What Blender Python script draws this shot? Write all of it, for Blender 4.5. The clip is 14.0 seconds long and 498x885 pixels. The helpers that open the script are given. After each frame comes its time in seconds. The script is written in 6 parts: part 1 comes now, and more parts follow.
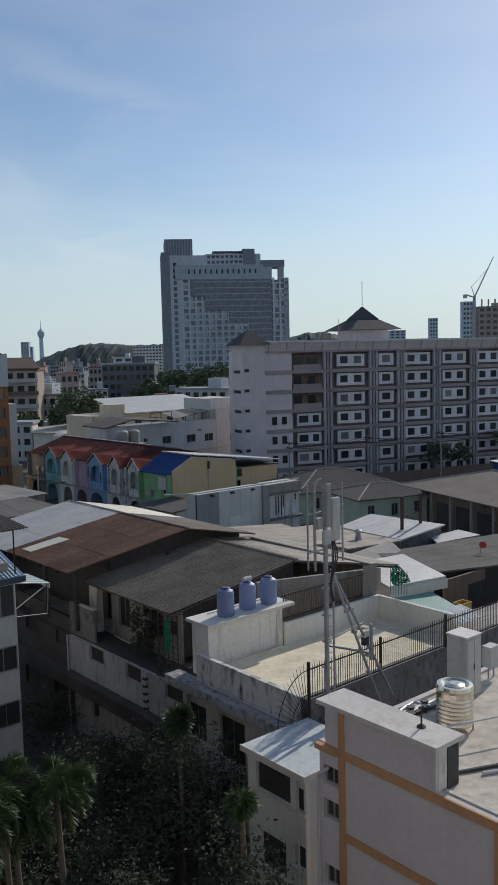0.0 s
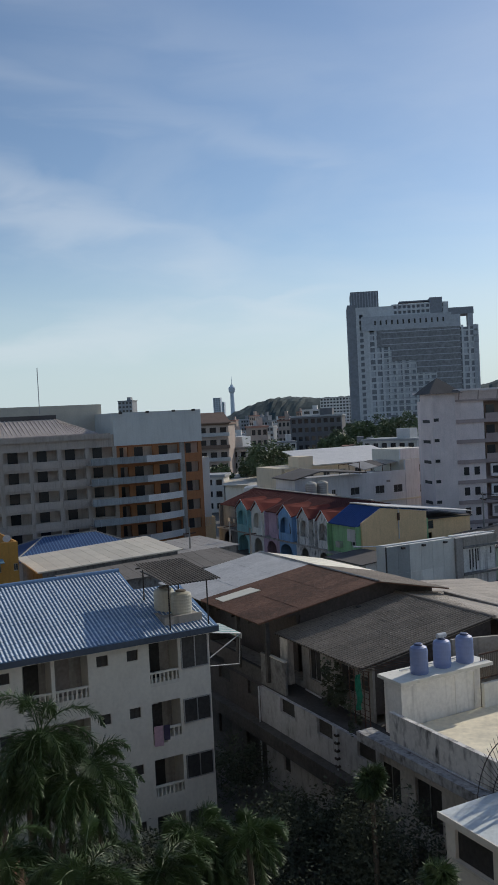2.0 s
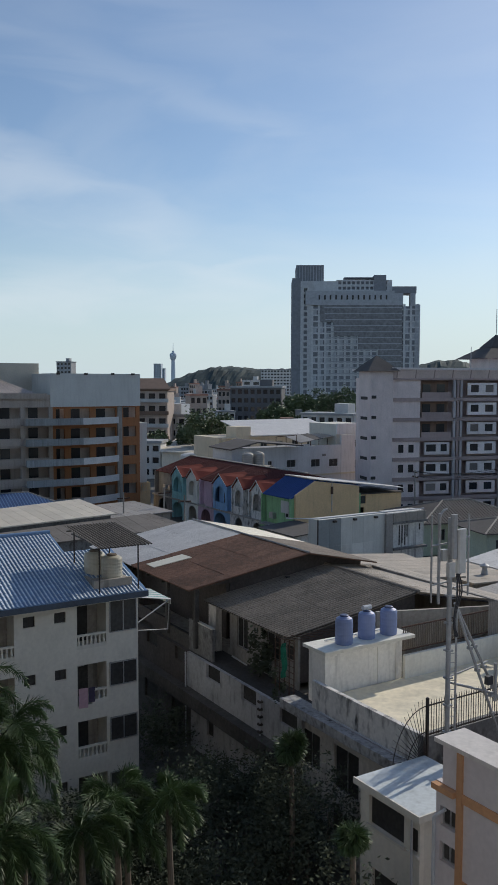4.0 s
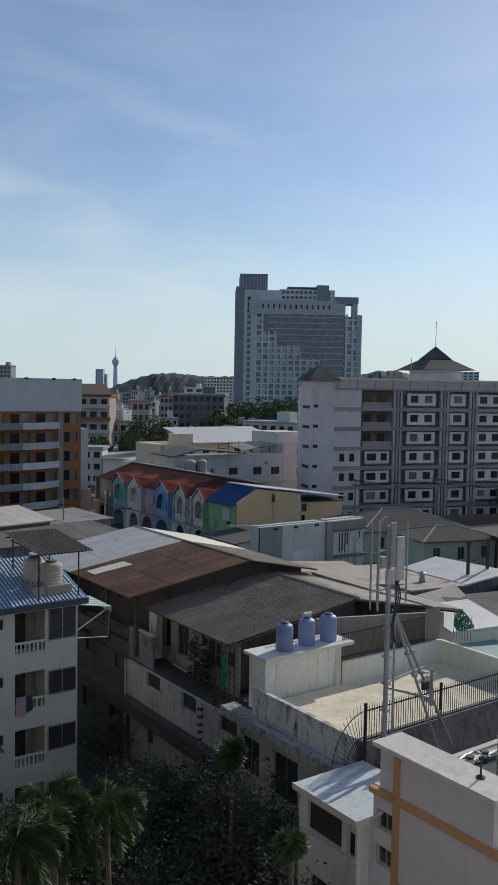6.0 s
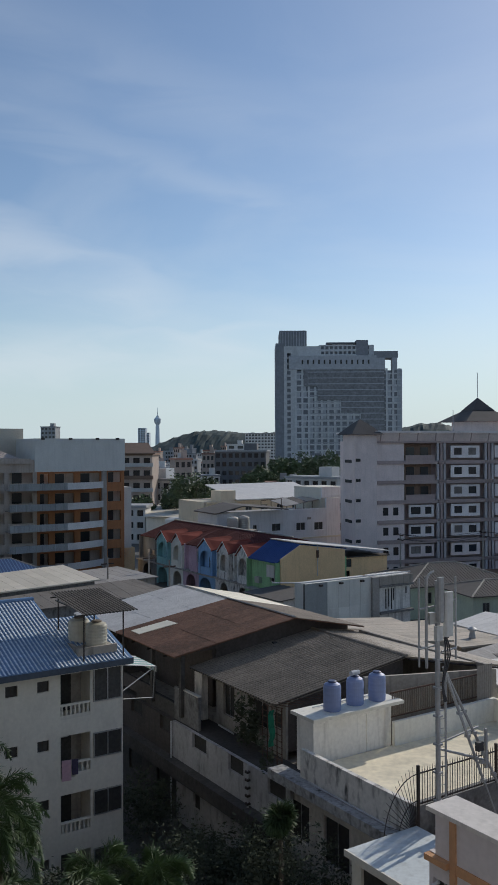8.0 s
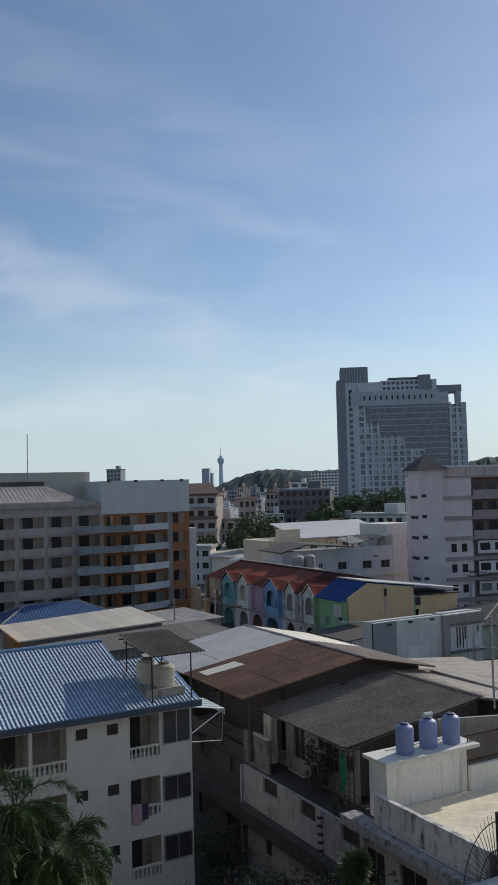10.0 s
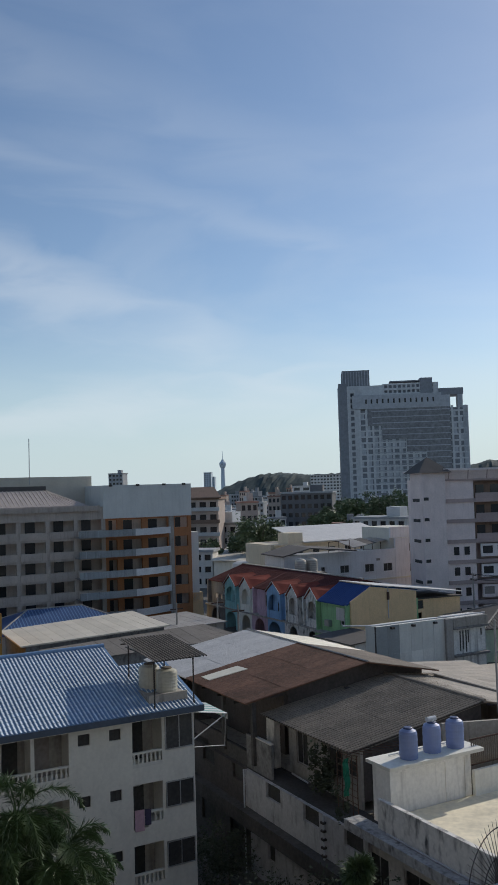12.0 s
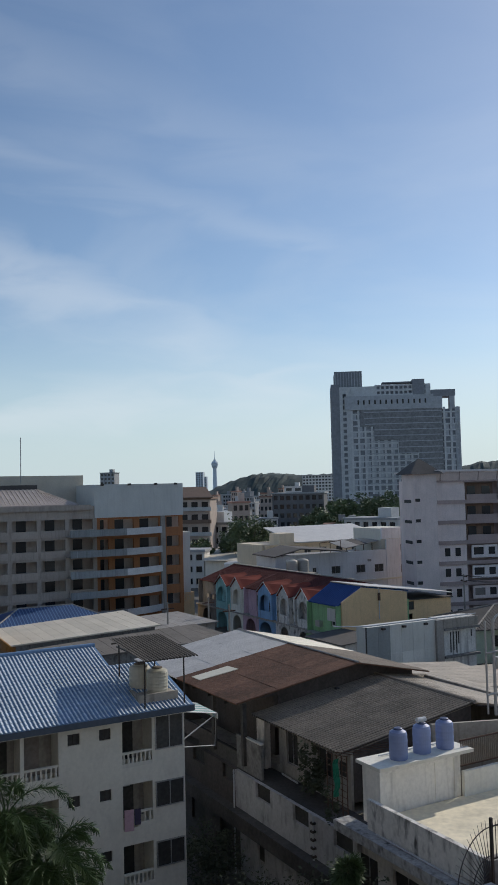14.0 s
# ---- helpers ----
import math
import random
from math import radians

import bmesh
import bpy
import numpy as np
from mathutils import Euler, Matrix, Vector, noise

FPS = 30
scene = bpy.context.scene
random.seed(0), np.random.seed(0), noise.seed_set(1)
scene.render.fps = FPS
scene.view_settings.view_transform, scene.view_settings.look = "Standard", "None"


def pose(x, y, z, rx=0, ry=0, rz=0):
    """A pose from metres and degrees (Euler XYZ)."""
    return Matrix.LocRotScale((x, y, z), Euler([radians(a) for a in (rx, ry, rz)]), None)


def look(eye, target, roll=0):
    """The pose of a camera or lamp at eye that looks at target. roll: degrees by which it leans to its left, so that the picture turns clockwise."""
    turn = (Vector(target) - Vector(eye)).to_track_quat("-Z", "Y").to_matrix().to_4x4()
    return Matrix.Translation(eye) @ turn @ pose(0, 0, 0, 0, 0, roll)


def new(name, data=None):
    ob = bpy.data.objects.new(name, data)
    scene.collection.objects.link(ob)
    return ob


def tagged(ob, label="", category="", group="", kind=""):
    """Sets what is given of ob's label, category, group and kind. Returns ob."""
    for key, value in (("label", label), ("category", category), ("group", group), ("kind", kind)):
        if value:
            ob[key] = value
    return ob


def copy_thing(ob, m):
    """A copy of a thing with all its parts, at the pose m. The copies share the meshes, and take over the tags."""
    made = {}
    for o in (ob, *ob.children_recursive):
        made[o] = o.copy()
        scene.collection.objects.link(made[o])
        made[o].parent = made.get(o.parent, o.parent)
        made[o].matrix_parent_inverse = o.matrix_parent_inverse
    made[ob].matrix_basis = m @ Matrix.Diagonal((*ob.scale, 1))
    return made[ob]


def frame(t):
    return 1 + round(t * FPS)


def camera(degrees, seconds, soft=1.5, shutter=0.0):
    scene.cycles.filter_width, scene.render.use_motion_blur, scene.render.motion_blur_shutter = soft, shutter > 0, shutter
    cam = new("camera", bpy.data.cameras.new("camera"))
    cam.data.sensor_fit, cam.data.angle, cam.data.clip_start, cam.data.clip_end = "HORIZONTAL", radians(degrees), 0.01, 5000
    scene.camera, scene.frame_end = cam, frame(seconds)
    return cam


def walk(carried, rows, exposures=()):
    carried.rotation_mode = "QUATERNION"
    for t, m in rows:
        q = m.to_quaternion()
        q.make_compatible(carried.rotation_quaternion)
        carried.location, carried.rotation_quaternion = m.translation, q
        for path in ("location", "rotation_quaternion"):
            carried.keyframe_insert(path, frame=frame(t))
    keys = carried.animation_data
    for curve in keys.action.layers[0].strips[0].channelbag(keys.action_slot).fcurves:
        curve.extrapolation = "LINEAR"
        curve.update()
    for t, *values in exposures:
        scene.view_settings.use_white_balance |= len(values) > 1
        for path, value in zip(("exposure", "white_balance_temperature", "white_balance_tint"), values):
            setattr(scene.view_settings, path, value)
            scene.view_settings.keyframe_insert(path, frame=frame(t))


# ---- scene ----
cam = camera(32.82, 14.0, soft=1.6)
# seconds, x, y, z, yaw, pitch, roll
PATH = [
    (0.0, 0.000, 0.000, 22.000, -0.953, -5.750, 1.359),
    (0.5, 0.062, 0.032, 22.024, 2.468, -1.774, 1.385),
    (1.0, 0.032, -0.001, 22.061, 8.386, 2.056, 2.103),
    (1.5, 0.009, 0.087, 22.071, 8.887, 2.002, 3.742),
    (2.0, -0.042, 0.096, 21.986, 11.660, -1.796, 2.864),
    (2.5, -0.039, 0.068, 21.962, 13.220, -2.403, 2.882),
    (3.0, -0.023, 0.063, 21.977, 12.653, 0.620, 3.841),
    (3.5, -0.024, 0.078, 21.980, 10.256, -0.318, 1.905),
    (4.0, -0.006, 0.082, 21.950, 7.624, -3.976, -0.106),
    (4.2, -0.029, 0.057, 21.954, 6.915, -4.394, -0.575),
    (6.3, -0.037, -0.085, 21.954, 3.691, -3.065, -0.973),
    (6.5, -0.040, -0.080, 21.981, 3.836, -2.806, -0.844),
    (7.0, -0.053, -0.101, 21.977, 4.803, -2.207, -0.780),
    (7.5, -0.039, -0.103, 21.975, 6.122, -0.800, -0.452),
    (8.0, -0.034, -0.111, 21.965, 6.561, 0.342, 0.231),
    (8.5, -0.056, -0.124, 21.991, 7.266, 0.628, 0.607),
    (9.0, -0.027, -0.142, 21.975, 8.851, 2.025, 1.470),
    (9.2, -0.013, -0.147, 21.975, 9.630, 2.633, 1.436),
    (11.3, -0.067, -0.017, 21.981, 11.248, 3.140, 1.498),
    (11.5, -0.053, -0.005, 21.969, 11.018, 3.115, 1.592),
    (12.0, -0.043, -0.013, 21.978, 11.000, 3.278, 1.707),
    (12.5, -0.048, -0.007, 21.984, 11.504, 3.354, 1.680),
    (13.0, -0.072, 0.003, 21.991, 11.387, 3.147, 1.830),
    (13.5, -0.056, -0.019, 21.982, 10.920, 3.178, 1.645),
    (14.0, -0.045, -0.006, 21.979, 10.449, 3.272, 1.353),
]
walk(cam, [(t, pose(x, y, z, 90 + p, r, w)) for t, x, y, z, w, p, r in PATH], [(0.0, -0.1), (0.5, -0.42), (1.0, -0.14), (2.0, -0.06), (2.5, 0.2), (3.0, 0.2), (3.5, 0.06), (4.0, 0.0), (7.5, -0.05), (12.5, -0.04), (14.0, -0.02)])

# ---- world, sun ----
GRID = 39.5                       # the streets' bearing; u runs along it, v across it
SUN_U, SUN_V, SUN_Z = 1.55, 0.43, 1.0
G = Matrix.Rotation(radians(GRID), 4, "Z")
sun_way = (G.to_3x3() @ Vector((SUN_U, SUN_V, SUN_Z))).normalized()

sky = bpy.data.worlds.new("sky")
scene.world, sky.use_nodes = sky, True
nt = sky.node_tree
bg = nt.nodes["Background"]
air = nt.nodes.new("ShaderNodeTexSky")
air.sky_type, air.sun_disc = "NISHITA", False
air.sun_elevation = math.asin(sun_way.z)
air.sun_rotation = math.atan2(sun_way.x, sun_way.y)
air.altitude, air.air_density, air.dust_density, air.ozone_density = 0, 1.0, 0.4, 2.7
coord = nt.nodes.new("ShaderNodeTexCoord")
stretch = nt.nodes.new("ShaderNodeMapping")
stretch.inputs["Scale"].default_value = (0.9, 0.9, 3.4)
stretch.inputs["Rotation"].default_value = (0.10, -0.14, 2.1)
wisp = nt.nodes.new("ShaderNodeTexNoise")
wisp.inputs["Scale"].default_value, wisp.inputs["Detail"].default_value = 2.1, 7
wisp.inputs["Roughness"].default_value, wisp.inputs["Distortion"].default_value = 0.52, 0.9
ramp = nt.nodes.new("ShaderNodeValToRGB")
ramp.color_ramp.elements[0].position, ramp.color_ramp.elements[1].position = 0.44, 0.78
cover = nt.nodes.new("ShaderNodeMath")
cover.operation = "MULTIPLY"
high = nt.nodes.new("ShaderNodeMapRange")
high.inputs["From Min"].default_value, high.inputs["From Max"].default_value = 0.5, 0.08
high.inputs["To Min"].default_value, high.inputs["To Max"].default_value = 0.1, 0.3
cloud = nt.nodes.new("ShaderNodeMixRGB")
cloud.inputs["Color2"].default_value = (7.4, 7.9, 8.4, 1)
# milky air low over the horizon, all round
split = nt.nodes.new("ShaderNodeSeparateXYZ")
low = nt.nodes.new("ShaderNodeMapRange")
low.interpolation_type = "SMOOTHSTEP"
low.inputs["From Min"].default_value, low.inputs["From Max"].default_value = 0.24, -0.02
low.inputs["To Min"].default_value, low.inputs["To Max"].default_value = 0.0, 0.88
milk = nt.nodes.new("ShaderNodeMixRGB")
milk.inputs["Color2"].default_value = (5.3, 6.6, 7.3, 1)
nt.links.new(coord.outputs["Generated"], split.inputs[0])
nt.links.new(split.outputs["Z"], low.inputs["Value"])
nt.links.new(low.outputs[0], milk.inputs["Fac"])
nt.links.new(split.outputs["Z"], high.inputs["Value"])
nt.links.new(high.outputs[0], cover.inputs[1])
nt.links.new(coord.outputs["Generated"], stretch.inputs["Vector"])
nt.links.new(stretch.outputs[0], wisp.inputs["Vector"])
nt.links.new(wisp.outputs["Fac"], ramp.inputs[0])
nt.links.new(ramp.outputs[0], cover.inputs[0])
nt.links.new(air.outputs[0], milk.inputs["Color1"])
nt.links.new(milk.outputs[0], cloud.inputs["Color1"])


def calc(op, a, b=None, c=None):
    node = nt.nodes.new("ShaderNodeMath")
    node.operation = op
    for k, x in enumerate((a, b, c)):
        if isinstance(x, (int, float)):
            node.inputs[k].default_value = x
        elif x is not None:
            nt.links.new(x, node.inputs[k])
    return node.outputs[0]


def smooth(x, lo, hi):
    node = nt.nodes.new("ShaderNodeMapRange")
    node.interpolation_type = "SMOOTHSTEP"
    node.inputs["From Min"].default_value, node.inputs["From Max"].default_value = lo, hi
    nt.links.new(x, node.inputs["Value"])
    return node.outputs[0]


bearing = calc("ARCTAN2", calc("MULTIPLY", split.outputs["X"], -1.0), split.outputs["Y"])
height = calc("ARCSINE", split.outputs["Z"])
curl = nt.nodes.new("ShaderNodeTexNoise")
curl.inputs["Scale"].default_value, curl.inputs["Detail"].default_value, curl.inputs["Distortion"].default_value = 7.0, 6, 0.6
nt.links.new(stretch.outputs[0], curl.inputs["Vector"])
ruffle = calc("MULTIPLY_ADD", curl.outputs["Fac"], 0.09, -0.045)
fleck = smooth(curl.outputs["Fac"], 0.25, 0.7)
veils = cover.outputs[0]
# (slope, height at bearing 0, sharp upper edge, soft lower depth, bearing from, to, strength)
for slope, base, edge, depth, b0, b1, power in ((0.33, 0.126, 0.03, 0.12, 0.13, 0.26, 0.34), (-0.1, 0.158, 0.02, 0.075, -0.02, 0.16, 0.34), (0.1, 0.12, 0.04, 0.06, -0.02, -0.22, 0.34), (0.25, 0.275, 0.03, 0.05, 0.0, 0.12, 0.16), (0.3, 0.36, 0.05, 0.1, -0.35, 0.1, 0.12)):
    off = calc("ADD", calc("SUBTRACT", height, calc("MULTIPLY_ADD", bearing, slope, base)), ruffle)
    band = calc("MULTIPLY", smooth(off, edge, -edge * 0.3), smooth(off, -depth, 0.0))
    band = calc("MULTIPLY", calc("MULTIPLY", band, smooth(bearing, b0, b1)), calc("MULTIPLY_ADD", fleck, 0.6, 0.4))
    veils = calc("MAXIMUM", veils, calc("MULTIPLY", band, power))
nt.links.new(veils, cloud.inputs["Fac"])
nt.links.new(cloud.outputs[0], bg.inputs["Color"])
bg.inputs["Strength"].default_value = 0.104

sun = new("sun", bpy.data.lights.new("sun", "SUN"))
sun.data.energy, sun.data.angle, sun.data.color = 2.6, radians(0.5), (1, 0.93, 0.82)
sun.matrix_world = look((0, 0, 60), Vector((0, 0, 60)) - sun_way)


# ---- materials ----
def surface(name, colour, rough=0.85, metal=0.0, var=0.16, grain=6.0, stain=0.0, stain_colour=(0.05, 0.045, 0.04), patch=0.5, bump=0.15, jitter=0.08, gloss=0.5, run_z=0.22):
    """Paint or stone with fine grain, broad patches, and rain streaks that run down."""
    m = bpy.data.materials.new(name)
    m.use_nodes = True
    t = m.node_tree
    n, link = t.nodes, t.links.new
    out = n["Principled BSDF"]
    out.inputs["Roughness"].default_value, out.inputs["Metallic"].default_value = rough, metal
    out.inputs["Specular IOR Level"].default_value = gloss
    where = n.new("ShaderNodeNewGeometry")
    fine, broad = n.new("ShaderNodeTexNoise"), n.new("ShaderNodeTexNoise")
    fine.inputs["Scale"].default_value, fine.inputs["Detail"].default_value = grain, 6
    broad.inputs["Scale"].default_value, broad.inputs["Detail"].default_value = patch, 5
    for k in (fine, broad):
        link(where.outputs["Position"], k.inputs["Vector"])
    add = n.new("ShaderNodeMath")
    add.operation = "ADD"
    link(fine.outputs["Fac"], add.inputs[0]), link(broad.outputs["Fac"], add.inputs[1])
    scale = n.new("ShaderNodeMapRange")
    scale.inputs["From Min"].default_value, scale.inputs["From Max"].default_value = 0.6, 1.4
    scale.inputs["To Min"].default_value, scale.inputs["To Max"].default_value = 1 - var, 1 + var
    link(add.outputs[0], scale.inputs["Value"])
    each = n.new("ShaderNodeObjectInfo")
    own = n.new("ShaderNodeMapRange")
    own.inputs["To Min"].default_value, own.inputs["To Max"].default_value = 1 - jitter, 1 + jitter
    link(each.outputs["Random"], own.inputs["Value"])
    both = n.new("ShaderNodeMath")
    both.operation = "MULTIPLY"
    link(scale.outputs[0], both.inputs[0]), link(own.outputs[0], both.inputs[1])
    tint = n.new("ShaderNodeVectorMath")
    tint.operation = "SCALE"
    tint.inputs[0].default_value = colour
    link(both.outputs[0], tint.inputs["Scale"])
    last = tint.outputs[0]
    if stain:
        squeeze = n.new("ShaderNodeMapping")
        squeeze.inputs["Scale"].default_value = (2.2, 2.2, run_z)
        link(where.outputs["Position"], squeeze.inputs["Vector"])
        run = n.new("ShaderNodeTexNoise")
        run.inputs["Scale"].default_value, run.inputs["Detail"].default_value = 1.3, 7
        link(squeeze.outputs[0], run.inputs["Vector"])
        cut = n.new("ShaderNodeMapRange")
        cut.inputs["From Min"].default_value, cut.inputs["From Max"].default_value = 0.5, 0.75
        cut.inputs["To Max"].default_value = stain
        link(run.outputs["Fac"], cut.inputs["Value"])
        mix = n.new("ShaderNodeMixRGB")
        mix.inputs["Color2"].default_value = (*stain_colour, 1)
        link(cut.outputs[0], mix.inputs["Fac"]), link(last, mix.inputs["Color1"])
        last = mix.outputs[0]
    link(last, out.inputs["Base Color"])
    if bump:
        relief = n.new("ShaderNodeBump")
        relief.inputs["Strength"].default_value, relief.inputs["Distance"].default_value = bump, 0.02
        link(fine.outputs["Fac"], relief.inputs["Height"]), link(relief.outputs[0], out.inputs["Normal"])
    return m


WHITE = surface("white_plaster", (0.68, 0.65, 0.57), stain=0.1, var=0.1, run_z=0.6)
CREAM = surface("cream_plaster", (0.8, 0.78, 0.7), stain=0.14, var=0.1, run_z=0.5)
CREAM_PAINT = surface("warm_cream_paint", (0.74, 0.62, 0.46), stain=0.14, var=0.1)
COOL_WHITE = surface("cool_white_paint", (0.8, 0.8, 0.81), stain=0.16, var=0.1)
LOFT_WHITE = surface("stained_loft_white", (0.82, 0.8, 0.75), stain=0.4, stain_colour=(0.2, 0.19, 0.17), var=0.14, run_z=0.35)
LEDGE = surface("mottled_ledge", (0.42, 0.42, 0.42), stain=0.9, var=0.4, run_z=1.5)
OLD_WHITE = surface("weathered_white", (0.68, 0.65, 0.6), stain=0.5, var=0.2, run_z=0.8)
MOULDY = surface("mouldy_whitewash", (0.66, 0.64, 0.6), stain=0.95, stain_colour=(0.06, 0.06, 0.058), var=0.2, run_z=0.9)
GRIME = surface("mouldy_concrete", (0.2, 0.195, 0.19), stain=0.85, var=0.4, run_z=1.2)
CONCRETE = surface("concrete", (0.35, 0.32, 0.28), stain=0.5, var=0.25)
SLAB_TOP = surface("terrace_screed", (0.78, 0.7, 0.53), var=0.22, grain=3, patch=0.9)
BEIGE = surface("pinkish_beige_paint", (0.58, 0.53, 0.52), stain=0.08, var=0.1)
DECK = surface("stained_roof_deck", (0.56, 0.51, 0.44), stain=0.35, var=0.3, grain=3, patch=0.8, run_z=1.5)
BEIGE_CAP = surface("beige_cap_paint", (0.66, 0.62, 0.58), stain=0.2)
BAND = surface("orange_band_paint", (0.5, 0.27, 0.14), stain=0.12)
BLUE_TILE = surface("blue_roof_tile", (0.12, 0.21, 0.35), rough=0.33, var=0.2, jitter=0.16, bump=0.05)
# paler tile colour that stands in for sunlight on the waves
SUNLIT_FLANK = surface("sunlit_flank_tile", (0.56, 0.63, 0.67), rough=0.33, var=0.15, jitter=0.12, bump=0.05)
RUST = surface("rusty_sheet", (0.15, 0.075, 0.048), rough=0.8, var=0.45, grain=4, stain=0.3, jitter=0.2)
PALE_SHEET = surface("pale_zinc_sheet", (0.62, 0.6, 0.57), rough=0.55, metal=0.1, stain=0.15, jitter=0.05)
SKYLIGHT = surface("translucent_panel", (0.66, 0.62, 0.5), rough=0.5, var=0.1)
FIBRE = surface("weathered_fibre_cement", (0.23, 0.198, 0.16), var=0.35, grain=5, jitter=0.1)
GREY_SHEET = surface("grey_sheet", (0.3, 0.28, 0.26), rough=0.6, var=0.25, jitter=0.15)
BEIGE_SHEET = surface("beige_sheet", (0.56, 0.51, 0.42), rough=0.6, var=0.15, jitter=0.08)
TIN = surface("tan_tin", (0.4, 0.34, 0.27), rough=0.6, var=0.3, jitter=0.15)
DARK_ROOF = surface("dark_tile", (0.085, 0.077, 0.072), var=0.3, jitter=0.15)
DARK_TROUGH = surface("trough_dirt_and_shade", (0.055, 0.047, 0.036), var=0.4, jitter=0.2)
GREY_ROW = surface("dark_grey_render", (0.2, 0.195, 0.19), stain=0.5, var=0.25)
GABLE_TILE = surface("orange_red_tile", (0.2, 0.05, 0.036), rough=0.9, var=0.3, jitter=0.12, gloss=0.2)
RED_TILE = surface("red_tile", (0.105, 0.034, 0.03), rough=0.9, var=0.3, jitter=0.06, gloss=0.2)
GUTTER = surface("dull_blue_gutter", (0.07, 0.09, 0.12), rough=0.7, var=0.25)
NAVY_TILE = surface("navy_tile", (0.05, 0.09, 0.2), rough=0.5, var=0.2, jitter=0.15)
BLUE_FLAT = surface("deep_blue_sheet", (0.04, 0.085, 0.24), rough=0.8, gloss=0.2)
GLASS = surface("window_glass", (0.035, 0.037, 0.04), rough=0.08, var=0.3, bump=0, jitter=0.3)
# near-black sheet colour that stands in for unlit rooms behind openings
OPENING_SHADE = surface("painted_opening_shade", (0.055, 0.053, 0.05), var=0.5, jitter=0.3, bump=0)
CURTAIN = surface("curtain", (0.25, 0.22, 0.2), var=0.3, jitter=0.3)
ALU = surface("grey_aluminium", (0.45, 0.45, 0.45), rough=0.4, metal=0.6)
GALV = surface("galvanised_steel", (0.36, 0.365, 0.37), rough=0.6, metal=0.4, var=0.2)
BLACK_IRON = surface("black_iron", (0.035, 0.03, 0.028), rough=0.6, stain=0.3, stain_colour=(0.12, 0.05, 0.02))
RUST_IRON = surface("rusty_iron", (0.09, 0.05, 0.035), rough=0.85)
# golden tint paints in the warm ground mirrored by the steel
STAINLESS = surface("stainless_steel", (0.76, 0.69, 0.57), rough=0.22, metal=1.0, var=0.06, bump=0.02)
TANK_BLUE = surface("blue_grey_plastic", (0.22, 0.28, 0.48), rough=0.45, var=0.08)
TANK_CREAM = surface("yellowed_plastic", (0.5, 0.48, 0.4), rough=0.5, stain=0.3, var=0.15)
TANK_LID = surface("dark_blue_plastic", (0.06, 0.08, 0.16), rough=0.5)
PVC = surface("pvc_pipe", (0.5, 0.52, 0.55), rough=0.4)
OLIVE_PIPE = surface("dark_hose", (0.04, 0.04, 0.045), rough=0.6)
CABINET = surface("cabinet_grey", (0.5, 0.5, 0.48), rough=0.5, stain=0.2)
TEAL_NET = surface("green_net", (0.02, 0.22, 0.14), rough=0.8, var=0.4)
TEAL_SHEET = surface("teal_sheet", (0.2, 0.36, 0.33), rough=0.6, var=0.2)
BLUE_WHITE = surface("blue_awning", (0.16, 0.3, 0.42), rough=0.5, jitter=0.3)
CLOTH = surface("pink_cloth", (0.5, 0.33, 0.38), var=0.2)
DARK_CLOTH = surface("dark_cloth", (0.06, 0.05, 0.09), var=0.3)
SOIL = surface("city_ground", (0.1, 0.095, 0.085), var=0.4, patch=0.05, grain=0.7)
ASPHALT = surface("asphalt", (0.06, 0.06, 0.058), var=0.25)
PINK = surface("hotel_pink_beige", (0.77, 0.66, 0.63), stain=0.1)
HOTEL_WHITE = surface("hotel_panel", (0.8, 0.74, 0.72), stain=0.1)
BROWN = surface("hotel_brown", (0.42, 0.33, 0.31), stain=0.1)
HOTEL_ROOF = surface("hotel_roof_tile", (0.07, 0.065, 0.065), var=0.25)
TAUPE = surface("apartment_taupe", (0.46, 0.39, 0.33), stain=0.25)
ORANGE = surface("apartment_orange", (0.4, 0.17, 0.07), stain=0.25)
CLAD_DARK = surface("dull_grey_cladding", (0.3, 0.32, 0.32), stain=0.15, var=0.12)
CLAD_PALE = surface("pale_cladding", (0.72, 0.71, 0.66), stain=0.2, var=0.12)
BLUE_GREY = surface("blue_grey_cladding", (0.6, 0.6, 0.56), stain=0.1, var=0.1)
SAND = surface("sand_paint", (0.78, 0.55, 0.31), stain=0.1)
GREEN = surface("green_paint", (0.27, 0.47, 0.24), stain=0.45, stain_colour=(0.1, 0.095, 0.09), var=0.2)
TEAL = surface("teal_paint", (0.27, 0.52, 0.53), stain=0.45, stain_colour=(0.1, 0.095, 0.09), var=0.2)
SKYBLUE = surface("sky_blue_paint", (0.24, 0.42, 0.64), stain=0.45, stain_colour=(0.1, 0.095, 0.09), var=0.2)
ROSE = surface("rose_paint", (0.56, 0.4, 0.48), stain=0.45, stain_colour=(0.1, 0.095, 0.09), var=0.2)
PALE_GREEN = surface("pale_green_paint", (0.55, 0.6, 0.46), stain=0.12)
OCHRE = surface("ochre_paint", (0.52, 0.27, 0.06), stain=0.2)
# brown kept near black so that the colour itself carries shade
SHADED_WALL = surface("shade_dark_brown_wall", (0.085, 0.072, 0.066), stain=0.4, var=0.4)
BLOCK_WALL = surface("pale_grey_render", (0.52, 0.52, 0.53), stain=0.2)
PATCHY = surface("patchy_whitewash", (0.48, 0.48, 0.49), stain=0.5, var=0.2, run_z=0.8)
# sooty concrete, with deep shade added into its colour
SOOT_SHADE = surface("soot_and_shade_concrete", (0.075, 0.07, 0.066), stain=0.4, var=0.5, run_z=1.0)
